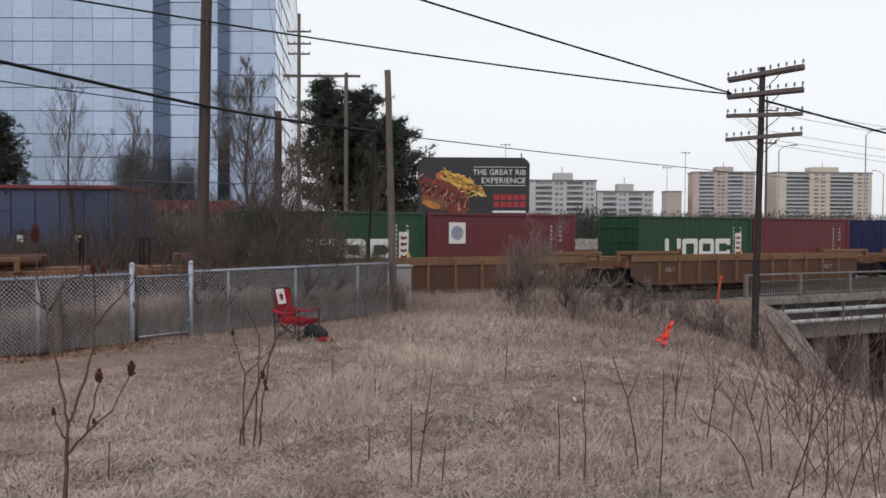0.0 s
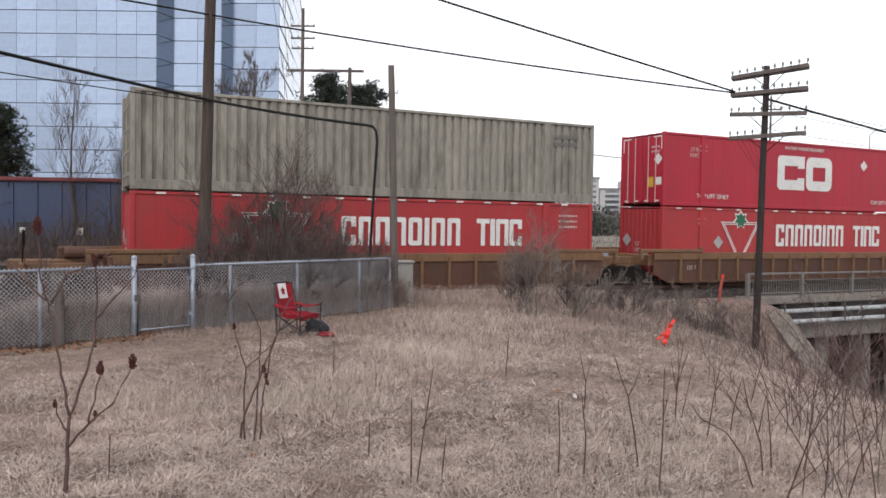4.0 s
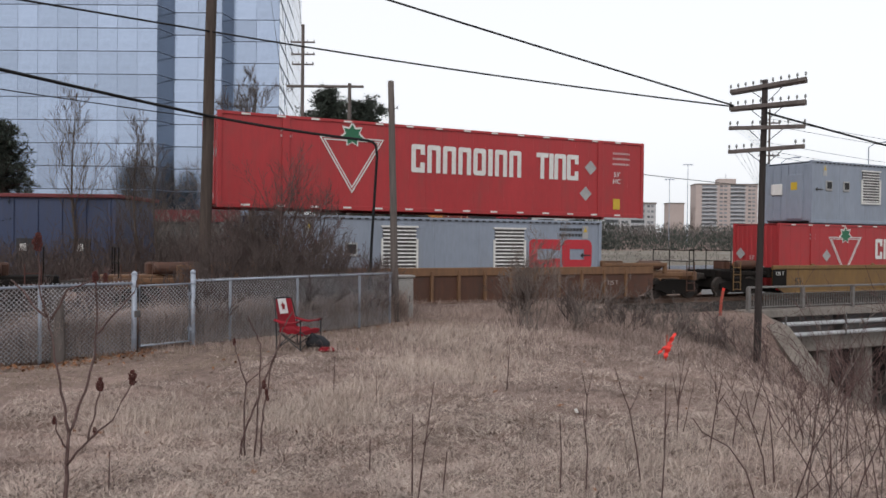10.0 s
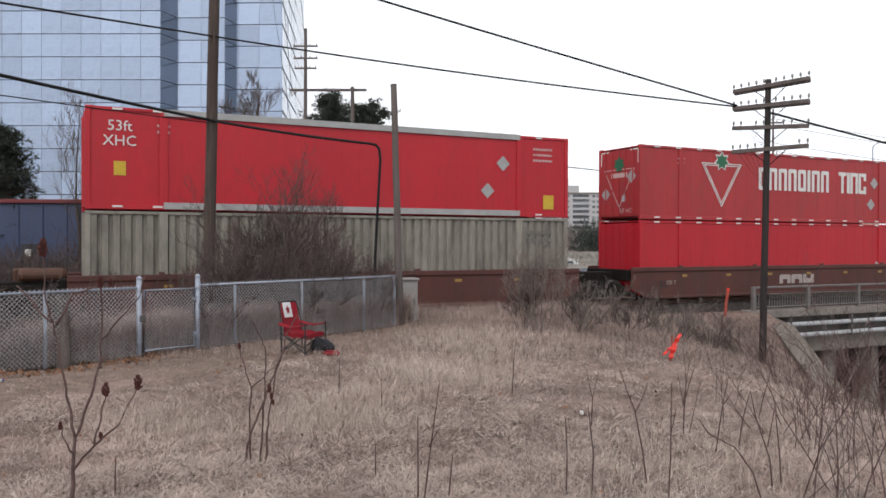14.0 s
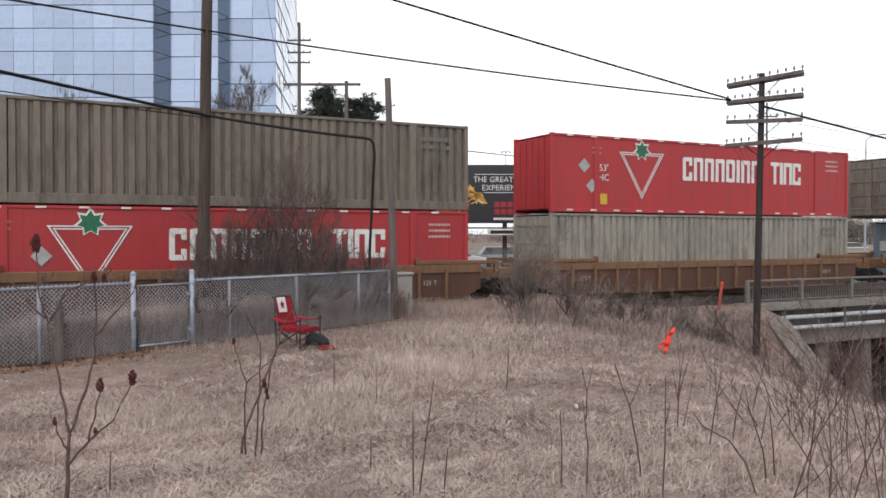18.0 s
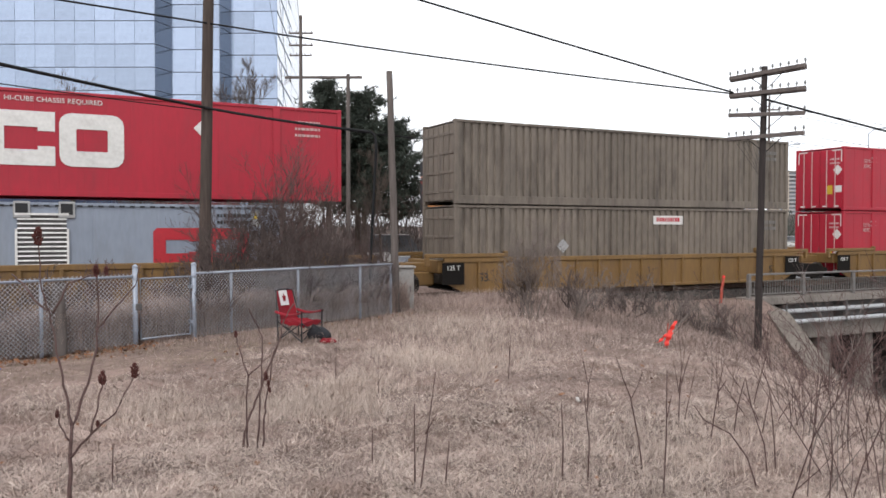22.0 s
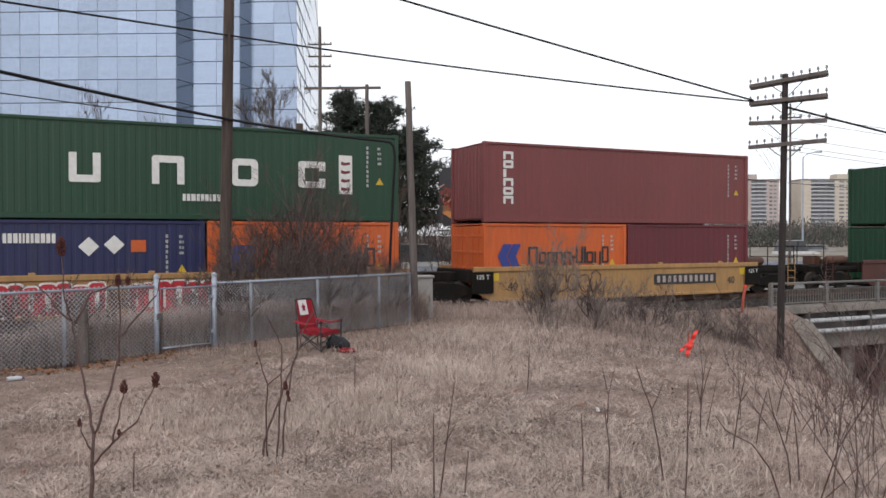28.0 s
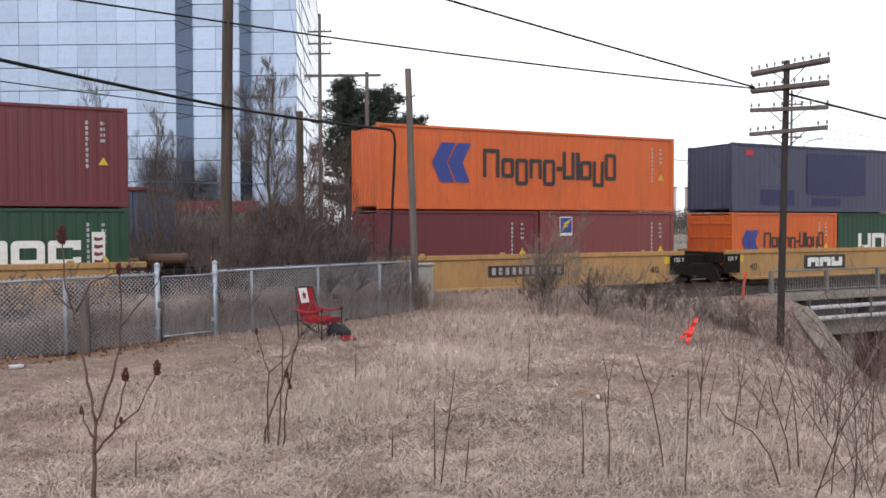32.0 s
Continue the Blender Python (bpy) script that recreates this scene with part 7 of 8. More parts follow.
def cp53(th):
    r = 16.15 / 2
    cp_marks(th, False, r - 9.84)
    on_side(th, kept("cpdia", lambda: diamond(Mesh(), 0, 0, 0.24).data("placard", M["white"])), r - 4.3, 2.08, "placard", "white diamond placard")
    on_side(th, kept("chassis", lambda: text_mesh("HI-CUBE CHASSIS REQUIRED", 0.19, M["white"])), r - 8.2, 2.62, "lettering")
    small_marks(th, 16.15, 2.896)
    on_side(th, kept("xhc", lambda: text_mesh("53 ft\nXHC", 0.24, M["faded"])), -r + 1.6, 2.15, "lettering")


def cp53_lift(th):
    cp53(th)
    r = 16.15 / 2
    hc_marks(th, r - 0.95, 2.2, "53ft\nXHC", 0.34)
    on_side(th, kept("toplift", lambda: text_mesh("TOP LIFT ONLY", 0.25, M["white"])), r - 13.5, 0.42, "lettering")
    on_side(th, kept("toplift", lambda: None), r - 2.9, 0.42, "lettering")


def rib53(th):
    on_side(th, kept("greydata", lambda: bars(2, 1.1, 0.14, 0.26, 8).data("lettering", M["soot_mark"])), 16.15 / 2 - 1.8, 2.3, "data_panel")


def rib53_label(th):
    rib53(th)
    square_label(th, 1.4, 2.42, "white", 0.75, 0.17)
    on_side(th, kept("ribred", lambda: bars(1, 1.2, 0.16, 0.3, 31).data("lettering", M["mark_red"])), 0.8, 2.36, "data_panel", "", -WIDE / 2 + 0.008)
    on_side(th, ONE_DIAMOND, -3.6, 1.45, "placard", "silver diamond placard")


def genset(late=False, name="generator_container", label="blue-grey generator container with louvres and a red emblem"):
    th = container(name, label, "genset", 12.19, 2.78, "plain")
    r = 12.19 / 2
    cp_marks(th, True, r - (3.7 if late else 3.2), 2.75, 1.08, 1.0)
    for x in (-7.15,) if late else (-8.85, -4.62):
        def grille():
            me = Mesh()
            for i in range(11):
                z = 0.1 + i * 0.125
                me.quad((0, -0.02, z), (1.2, -0.02, z), (1.2, 0.012, z + 0.04), (0, 0.012, z + 0.04))
            for a, b, c, d in ((-0.06, 0, 0, 1.1), (1.2, 1.26, 0, 1.1), (-0.06, 1.26, 1.47, 1.53), (-0.06, 1.26, -0.02, 0.06)):
                me.box(a, b, -0.03, 0.03, c, d)
            return me.data("louvre", M["white"])
        # The shade between the slats is a darker sheet set behind them.
        part("vent_opening", kept("ventdark", lambda: Mesh().box(0, 1.2, 0, 0.03, 0, 1.5).data("vent_opening", M["steel"])), None, th, "dark sheet for the shade between the slats", at=pose(r + x, -WIDE / 2 + 0.03, 0.95))
        part("louvre", kept("louvre", grille), None, th, "white slatted louvre", at=pose(r + x, -WIDE / 2 + 0.0, 0.95))
    for x, z in ((-11.3, 1.45), (-10.15, 1.45)):
        part("vent_hood", kept("hood", lambda: Mesh().box(0, 0.42, -0.04, 0.02, 0, 0.46, 0.02).data("vent_hood", M["silver"])), None, th, at=pose(r + x, -WIDE / 2 + 0.02, z))
        part("hood_opening", kept("hoodd", lambda: Mesh().box(0.06, 0.36, -0.046, -0.038, 0.1, 0.4).data("hood_opening", C["dark"])), None, th, "dark hood opening", at=pose(r + x, -WIDE / 2 + 0.02, z))
    for x in (-7.25, -6.15) if late else ():
        part("vent_hood", kept("hood", lambda: None), None, th, at=pose(r + x, -WIDE / 2 + 0.02, 2.34))
        part("hood_opening", kept("hoodd", lambda: None), None, th, "dark hood opening", at=pose(r + x, -WIDE / 2 + 0.02, 2.34))
    # end door with a window and a yellow sign
    part("end_door", kept("gdoor", lambda: Mesh().box(-0.03, 0.03, -0.45, 0.45, 0.2, 2.2, 0.02).data("end_door", C["genset"])), None, th, at=pose(-r + 0.01, -0.35, 0))
    part("end_window", kept("gwin", lambda: Mesh().box(-0.04, 0.03, -0.3, 0.3, 1.3, 1.8, 0.02).data("end_window", M["white"])), None, th, "white framed window", at=pose(-r, 0.6, 0))
    part("warning_sign", kept("gsign", lambda: Mesh().box(-0.006, 0.006, -0.17, 0.17, 0, 0.34).data("warning_sign", M["mark_yellow"])), None, th, "yellow warning sign", at=pose(-r - 0.022, -0.35, 1.5))
    for x in (-11.35, -0.75):
        on_side(th, kept("gplate", lambda: slab(Mesh(), [(-0.13, -0.24), (0.13, -0.24), (0.13, 0.24), (-0.13, 0.24)]).data("label", M["silver"])), r + x, 2.36, "label", "grey warning label")
        on_side(th, kept("gplate2", lambda: slab(Mesh(), [(-0.08, -0.1), (0.08, -0.1), (0, 0.08)], 0.012).data("label", M["mark_yellow"])), r + x, 2.46, "label", "yellow warning triangle")
    for x in (-11.95, -0.95):
        on_side(th, kept("garrow", lambda: slab(Mesh(), [(0, -0.03), (0.12, -0.09), (0.12, -0.03), (0.45, -0.03), (0.45, 0.03), (0.12, 0.03), (0.12, 0.09), (0, 0.03)]).data("arrow_mark", M["mark_black"])), r + x, 1.5, "arrow_mark", "black arrow")
    def rivets():
        me = Mesh()
        for i in range(44):
            x = -r + 0.25 + i * (2 * r - 0.5) / 43
            slab(me, [(x, 0), (x + 0.14, 0), (x + 0.14, 0.045), (x, 0.045)])
        return me.data("rivet_row", C["dark"])
    tagged(on_side(th, kept("rivets", rivets), 0, 2.66, "rivet_row", "row of dark slots", -WIDE / 2 - 0.004), kind="stuff")
    on_side(th, kept("greybars", lambda: bars(2, 1.2, 0.1, 0.2, 4).data("lettering", M["mark_black"])), r - 1.9, 2.4, "data_panel")
    return th


def uasc40(th, long=12.19, high=2.79):
    r = long / 2
    for (a, b), k in zip(((-9.75, -8.94), (-7.59, -6.7), (-5.36, -4.56), (-3.32, -2.46)), "u n ring c".split()):
        block_row(th, r + a, r + b, 1.02, 0.82, (k,), stroke=0.2)
    on_side(th, kept("uweb", lambda: bars(1, 1.25, 0.2, 0.3, 11).data("lettering", M["white"])), r - 6.75, 0.55, "lettering")
    script_panel(th, r - 1.8, 0.85, 0.44, 1.22)
    side_data(th, r, high)


def script_panel(th, x, z, w, h):
    def make():
        me = Mesh()
        slab(me, [(-w / 2, 0), (w / 2, 0), (w / 2, h), (-w / 2, h)])
        return me.data("sign_panel", M["white"])
    p = on_side(th, kept(("sp", w, h), make), x, z, "sign_panel", "white panel")
    for i in range(4):
        part("sign_mark", kept(("sm", w), lambda: slab(Mesh(), [(-w * 0.36, 0), (-w * 0.1, -0.03), (w * 0.36, 0.01), (w * 0.3, 0.09), (0, 0.06), (-w * 0.3, 0.1)], 0.004).data("sign_mark", M["maroon_trim"])), None, p, "dark red stroke", at=pose(0, h * (0.1 + 0.22 * i), 0.006))


def side_data(th, r, high, colour="silver"):
    on_side(th, kept(("vdata", high, colour), lambda: bars(9, 0.07, 0.1, 0.15, 6).data("lettering", M[colour])), r - 1.1, high - 0.5, "data_panel")
    on_side(th, kept(("vdat2", high, colour), lambda: bars(4, 0.12, 0.08, 0.16, 9).data("lettering", M[colour])), r - 0.72, high - 0.5, "data_panel")
    on_side(th, kept("tri_y", lambda: slab(Mesh(), [(-0.13, 0), (0.13, 0), (0, 0.22)]).data("label", M["mark_yellow"])), r - 0.65, high * 0.42, "label", "yellow warning triangle")


def lloyd(th, x, wide, high, z):
    """Blue arrow emblem and dark lettering, as plain shapes."""
    def arrow(dx):
        pts = [(dx + 0.42, 0), (dx + 0.86, 0), (dx + 0.62, 0.5), (dx + 0.9, 1.0), (dx + 0.46, 1.0), (dx + 0.16, 0.5)]
        return slab(Mesh(), [(a * high * 1.2, b * high * 1.35 - high * 0.2) for a, b in pts]).data("emblem", M["mark_blue"])
    for dx in (0, 0.5):
        on_side(th, kept(("hle", high, dx), lambda: arrow(dx)), x, z, "emblem", "blue arrow emblem")
    kinds = "n ring ring n ring bar u bar ring u ring".split()
    sizes = (1.2, 0.95, 0.95, 0.95, 0.95, 0.45, 0.95, 0.3, 0.95, 0.9, 0.95)
    tops = (1, 0.7, 0.7, 0.7, 0.7, 0.16, 1, 1, 0.7, 0.7, 1)
    lows = (0, 0, -0.25, 0, -0.25, 0.3, 0, 0, 0, -0.25, 0)
    unit = wide / 10.4 * 1.04
    u = x + high * 2.15
    for k, w, hi, lo in zip(kinds, sizes, tops, lows):
        block_row(th, u, u + w * unit * 0.9, z + lo * high, (hi - lo if k != "bar" or w < 0.4 else hi) * high, (k,), "mark_black", unit * 0.22)
        u += w * unit


def box40(colour, words, extra=None, high=2.79):
    th = container("container", words, colour, 12.19, high, "iso")
    if extra:
        extra(th)
    return th


def box20(colour, words, extra=None):
    th = container("container", words, colour, 6.06, 2.59, "iso")
    side_data(th, 3.03, 2.59)
    if extra:
        extra(th)
    return th


def hazard(th, x, z):
    for dx, dz in ((0, 0), (0.66, 0.05)):
        on_side(th, kept("haz", lambda: diamond(Mesh(), 0, 0, 0.27).data("placard", M["white"])), x + dx, z + dz, "placard", "white diamond placard")
    on_side(th, kept("hazo", lambda: slab(Mesh(), [(-0.2, -0.16), (0.2, -0.16), (0.2, 0.18), (-0.2, 0.18)]).data("label", C["orange"])), x + 1.3, z, "label", "orange square label")


def lloyd_top(th):
    lloyd(th, 6.1 - 10.45, 5.95, 0.98, 1.12)
    side_data(th, 6.1, 2.79)


def lloyd_mid(th):
    lloyd(th, 6.1 - 10.16, 4.05, 0.62, 1.3)
    side_data(th, 6.1, 2.79)


def lloyd_low(th):
    lloyd(th, 6.1 - 9.4, 5.95, 0.98, 0.62)


def lloyd20(th):
    lloyd(th, 3.03 - 5.62, 3.7, 0.62, 1.15)


def uasc20(th):
    block_row(th, 3.03 - 4.75, 3.03 - 1.25, 0.98, 0.72, ("u", "n", "ring", "c"), stroke=0.2)
    script_panel(th, 3.03 - 0.8, 0.98, 0.34, 0.95)


def triton(th):
    for i, k in enumerate(("n", "ring", "bar", "n", "ring", "n")):
        block_row(th, 6.1 - 11.42, 6.1 - 11.02 if k != "bar" else 6.1 - 11.3, 2.2 - i * 0.31, 0.27, (k,), stroke=0.09)
    side_data(th, 6.1, 2.79)


def seaco(th):
    hazard(th, -0.1, 1.85)
    on_side(th, kept("seaco", lambda: bars(1, 1.3, 0.26, 0.3, 12).data("lettering", M["white"])), -2.2, 1.95, "lettering")


def beacon(th):
    on_side(th, kept("bea1", lambda: slab(Mesh(), [(-0.75, -0.4), (0.75, -0.4), (0.75, 0.4), (-0.75, 0.4)]).data("sign_panel", M["white"])), -1.45, 1.9, "sign_panel", "white sign panel with blue and yellow shapes")
    on_side(th, kept("bea2", lambda: slab(Mesh(), [(-0.7, -0.35), (0.7, -0.35), (0.7, 0.0), (-0.4, 0.3)], 0.01).data("sign_shape", M["mark_blue"])), -1.45, 1.9, "sign_shape", "blue shape")
    on_side(th, kept("bea3", lambda: slab(Mesh(), [(-0.3, 0.3), (0.7, 0.06), (0.7, 0.34)], 0.01).data("sign_shape", M["mark_yellow"])), -1.45, 1.9, "sign_shape", "yellow shape")
    hazard(th, 0.3, 1.9)


def teal(th):
    script_panel(th, -2.35, 1.1, 0.3, 1.05)
    hazard(th, -0.7, 1.95)


def tal(th):
    on_side(th, kept("talp", lambda: slab(Mesh(), [(0, 0), (3.6, 0), (3.6, 1.75), (0, 1.75)], 0.004).data("repaint_patch", C["navy"])), 6.1 - 7.95, 0.75, "repaint_patch", "dark blue repainted patch")
    on_side(th, kept("talq", lambda: slab(Mesh(), [(0, 0), (1.9, 0), (1.9, 0.62), (0, 0.62)], 0.004).data("repaint_patch", C["navy"])), 6.1 - 10.6, 0.3, "repaint_patch", "dark blue repainted patch")
    on_side(th, kept("talr", lambda: slab(Mesh(), [(0, 0), (0.4, 0), (0.4, 0.2), (0, 0.2)]).data("label", M["mark_red"])), 6.1 - 11.45, 2.3, "label", "small red label")
    on_side(th, kept("tals", lambda: slab(Mesh(), [(0, 0), (1.7, 0), (1.7, 0.3), (0, 0.3)], 0.004).data("repaint_patch", C["navy"])), 6.1 - 7.6, 0.3, "repaint_patch", "dark blue repainted patch")
    side_data(th, 6.1, 2.79)


def small_sign(th):
    x, z = -3.03 + 1.1, 2.05
    on_side(th, kept("fsq", lambda: slab(Mesh(), [(-0.27, -0.34), (0.27, -0.34), (0.27, 0.34), (-0.27, 0.34)]).data("sign_panel", M["white"])), x, z, "sign_panel", "white square panel")
    on_side(th, kept("fsn", lambda: slab(Mesh(), [(-0.24, -0.24), (0.24, -0.24), (0.24, 0.31), (-0.24, 0.31)], 0.01).data("sign_shape", M["mark_blue"])), x, z, "sign_shape", "dark blue field")
    on_side(th, kept("fsy", lambda: slab(Mesh(), [(-0.18, -0.2), (-0.08, 0.12), (0.2, 0.26), (0.12, 0.12), (0.0, 0.06), (0.1, 0.0), (-0.06, -0.04)], 0.014).data("sign_shape", M["mark_yellow"])), x, z, "sign_shape", "yellow bent stroke")


def white_square(th):
    on_side(th, kept("wsq", lambda: slab(Mesh(), [(-0.32, -0.36), (0.32, -0.36), (0.32, 0.36), (-0.32, 0.36)]).data("sign_panel", M["white"])), -1.9, 1.9, "sign_panel", "white square panel")
    on_side(th, kept("wsd", lambda: slab(Mesh(), [(0.24 * math.cos(a * 0.524), 0.24 * math.sin(a * 0.524)) for a in range(12)], 0.01).data("sign_shape", C["genset"])), -1.9, 1.9, "sign_shape", "blue-grey disc")


def scarlet(th):
    for z in (2.72, 0.04):
        on_side(th, kept("strip", lambda: slab(Mesh(), [(-6, 0), (6, 0), (6, 0.19), (-6, 0.19)], 0.05).data("trim_strip", M["silver"])), 0, z, "trim_strip", "silver trim strip", -WIDE / 2 + 0.02)
    on_side(th, kept("ybig", lambda: slab(Mesh(), [(-0.22, -0.25), (0.22, -0.25), (0.22, 0.25), (-0.22, 0.25)]).data("label", M["mark_yellow"])), 16.15 / 2 - 0.85, 0.55, "label", "yellow square label")
    hc_marks(th, -16.15 / 2 + 0.9, 2.15, "53ft\nXHC", 0.42)
    small_marks(th, 16.15, 2.896)
    two_diamonds(th, 16.15 / 2 - 2.75, ((0, 1.87), (-0.62, 0.9)))


# ---- well cars ----
DECK = 0.25


def bogie(parent, x):
    b = part("bogie", kept("bolster", lambda: Mesh().box(-0.35, 0.35, -0.9, 0.9, 0.45, 0.8, 0.04).data("bogie", C["car_black"])), None, parent, "sooty cast steel bogie", at=pose(x, 0, 0))
    def frame_mesh():
        return Mesh().prism([(-1.15, 0.36), (-0.85, 0.36), (-0.45, 0.2), (0.45, 0.2), (0.85, 0.36), (1.15, 0.36), (1.15, 0.58), (0.5, 0.78), (-0.5, 0.78), (-1.15, 0.58)], -0.07, 0.07).data("side_frame", C["car_black"])
    for y in (-1.0, 1.0):
        part("side_frame", kept("sframe", frame_mesh), None, b, at=pose(0, y, 0))
    def wheels():
        me = Mesh()
        for y in (-0.72, 0.72):
            me.tube([(0, y - 0.07, 0), (0, y + 0.07, 0)], 0.42, 20)
            me.tube([(0, y * 1.12 - 0.02, 0), (0, y * 1.12 + 0.02, 0)], [0.33, 0.3], 20)
        me.tube([(0, -0.95, 0), (0, 0.95, 0)], 0.09, 10)
        for y in (-0.83, 0.83):
            for a in range(4):
                c, s = math.cos(a * 1.571) * 0.2, math.sin(a * 1.571) * 0.2
                me.box(c - 0.04, c + 0.04, y - 0.012, y + 0.012, s - 0.04, s + 0.04)
        return me.data("wheelset", C["wheel"])
    for dx in (-0.88, 0.88):
        part("wheelset", kept("wheels", wheels), None, b, "worn steel wheelset", at=pose(dx, 0, 0.42))
    return b


def well_car(long, colour, style, left_bogie, left_open, right_open, marks=None, label="", ribs_colour=None, chord=None):
    """One unit of a double-stack car whose well takes a container of that length."""
    th = thing("well_car", label, "rail car", group="well cars of the train")
    h, top = long / 2, 1.3
    mat, y = C[colour], WIDE / 2 + 0.05
    e = h + 0.45
    def sill():
        return Mesh().prism([(-e, 0.5), (-h + 0.3, 0.14), (h - 0.3, 0.14), (e, 0.5), (e, top), (-e, top)], -0.02, 0.02).data("side_sill", mat)
    for sgn in (-1, 1):
        sill_ob = part("side_sill", kept(("sill", long, colour), sill), None, th, at=pose(0, sgn * y, 0))
        part("top_chord", kept(("chord", long, chord or colour), lambda: Mesh().box(-e, e, -0.07, 0.07, -0.16 if chord else -0.04, 0.13, 0.02).data("top_chord", C[chord or colour])), None, th, at=pose(0, sgn * y, top - 0.1))
        part("bottom_chord", kept(("bchord", long, colour), lambda: Mesh().box(-h + 0.9, h - 0.9, -0.06, 0.06, 0.1, 0.22, 0.02).data("bottom_chord", mat)), None, th, at=pose(0, sgn * y, 0))
        if style == "ribbed":
            n = 15 if long > 14 else 11
            for i in range(n):
                x = -h + 0.9 + (2 * h - 1.8) * i / (n - 1)
                part("rib", kept(("rib", ribs_colour or colour), lambda: Mesh().box(-0.05, 0.05, -0.055, 0.055, 0.18, top - 0.08, 0.01).data("rib", C[ribs_colour or colour])), None, sill_ob, at=pose(x, sgn * 0.06, 0))
        else:
            for i in range(4):
                part("lug", kept(("lug", colour), lambda: Mesh().box(-0.09, 0.09, -0.05, 0.05, top - 0.02, top + 0.1, 0.02).data("lug", mat)), None, sill_ob, at=pose(-h + long * (i + 0.5) / 4, 0, 0))
        if style == "ribbed":
            for x in (-1, 1):
                part("end_walkway", kept(("walkway", chord or colour), lambda: Mesh().box(-1.6, 1.6, -0.09, 0.07, 0.035, 0.17, 0.02).box(-1.6, -1.45, -0.09, 0.07, -0.25, 0.04, 0.02).box(1.45, 1.6, -0.09, 0.07, 0.03, 0.25, 0.02).data("end_walkway", C[chord or colour])), None, th, at=pose(x * (h - 0.45), sgn * (y + 0.005), top, 0, 0, 0 if x < 0 else 180))
    part("well_floor", kept(("floor", long), lambda: Mesh().box(-h + 0.2, h - 0.2, -1.2, 1.2, 0.14, DECK - 0.006).data("well_floor", C["car_black"])), None, th, "black well floor")
    # end platforms over the bogies
    for sgn, opened in ((-1, left_open), (1, right_open)):
        out = 1.67 if not opened else 3.1
        def deck(sgn=sgn, out=out):
            me = Mesh()
            a, b = sorted((sgn * (h + 0.3), sgn * (h + out)))
            me.box(a, b, -0.45, 0.45, 0.82, 1.14, 0.03)
            me.box(a + 0.1, b - 0.1, -0.55, 0.55, 0.34, 0.83, 0.05)
            a, b = sorted((sgn * (h + 0.3), sgn * (h + 0.62)))
            me.box(a, b, -1.25, 1.25, 0.8, 1.24, 0.03)
            if opened:
                a, b = sorted((sgn * (h + out - 0.5), sgn * (h + out - 0.3)))
                me.box(a, b, -1.3, 1.3, 0.75, 1.1, 0.03)
                a, b = sorted((sgn * (h + 0.6), sgn * (h + out - 0.4)))
                for yy in (-1.2, 1.1):
                    me.box(a, b, yy, yy + 0.1, 0.92, 1.08, 0.02)
            return me.data("end_platform", C[chord or colour] if style == "ribbed" else C["car_black"])
        part("end_platform", kept(("deck", long, sgn, opened, style, colour), deck), None, th, at=pose(0, 0, 0))
        if colour in ("car_rust", "car_brown"):
            part("lettering", kept("c125", lambda: text_mesh("125 T", 0.22, M["worn_white"])), None, th, "worn white capacity figures", at=pose(sgn * (h - 1.5), -y - 0.026, 0.72, 90, 0, 0))
        else:
            part("end_plate", kept("eplate", lambda: Mesh().box(-0.42, 0.42, -0.012, 0.012, 0.42, 1.16, 0.006).data("end_plate", C["car_black"])), None, th, "black plate at the car's end", at=pose(sgn * (h + 0.12), -y - 0.09, 0))
            part("lettering", kept("c125w", lambda: text_mesh("125 T", 0.22, M["white"])), None, th, "white capacity figures", at=pose(sgn * (h + 0.12), -y - 0.106, 0.98, 90, 0, 0))
        if opened:
            def coupler(sgn=sgn):
                me = Mesh()
                a, b = sorted((sgn * (h + 2.6), sgn * (h + 3.66)))
                me.box(a, b, -0.12, 0.12, 0.72, 0.98, 0.03)
                a, b = sorted((sgn * (h + 3.4), sgn * (h + 3.68)))
                me.box(a, b, -0.2, 0.2, 0.66, 1.02, 0.05)
                return me.data("coupler", C["wheel"])
            part("coupler", kept(("coup", long, sgn), coupler), None, th)
            def rail():
                me = Mesh()
                for yy in (-1.2, 0.2, 1.2):
                    me.tube([(0, yy, 1.05), (0, yy, 1.95)], 0.022, 6)
                for z in (1.5, 1.95):
                    me.tube([(0, -1.2, z), (0, 1.2, z)], 0.02, 6)
                return me.data("handrail", C["car_black"])
            part("handrail", kept(("hrail", colour), rail), None, th, at=pose(sgn * (h + 2.7), 0, 0))
            def stirrup():
                me = Mesh()
                for yy in (-0.2, 0.2):
                    me.tube([(yy, 0, 0.3), (yy, 0, 1.5)], 0.018, 6)
                for z in (0.35, 0.65, 0.95, 1.25):
                    me.tube([(-0.2, 0, z), (0.2, 0, z)], 0.016, 6)
                return me.data("ladder", mat)
            part("ladder", kept(("ladder", colour), stirrup), None, th, at=pose(sgn * (h + 2.45), -1.3, 0))
            part("air_reservoir", kept("tank", lambda: Mesh().tube([(-0.62, 0, 0), (-0.6, 0, 0), (-0.5, 0, 0), (0.5, 0, 0), (0.6, 0, 0), (0.62, 0, 0)], [0.06, 0.14, 0.19, 0.19, 0.14, 0.06], 14).data("air_reservoir", C["car_rust"])), None, th, "rusty brown air reservoir", at=pose(sgn * (h + 1.05), -0.45, 1.34))
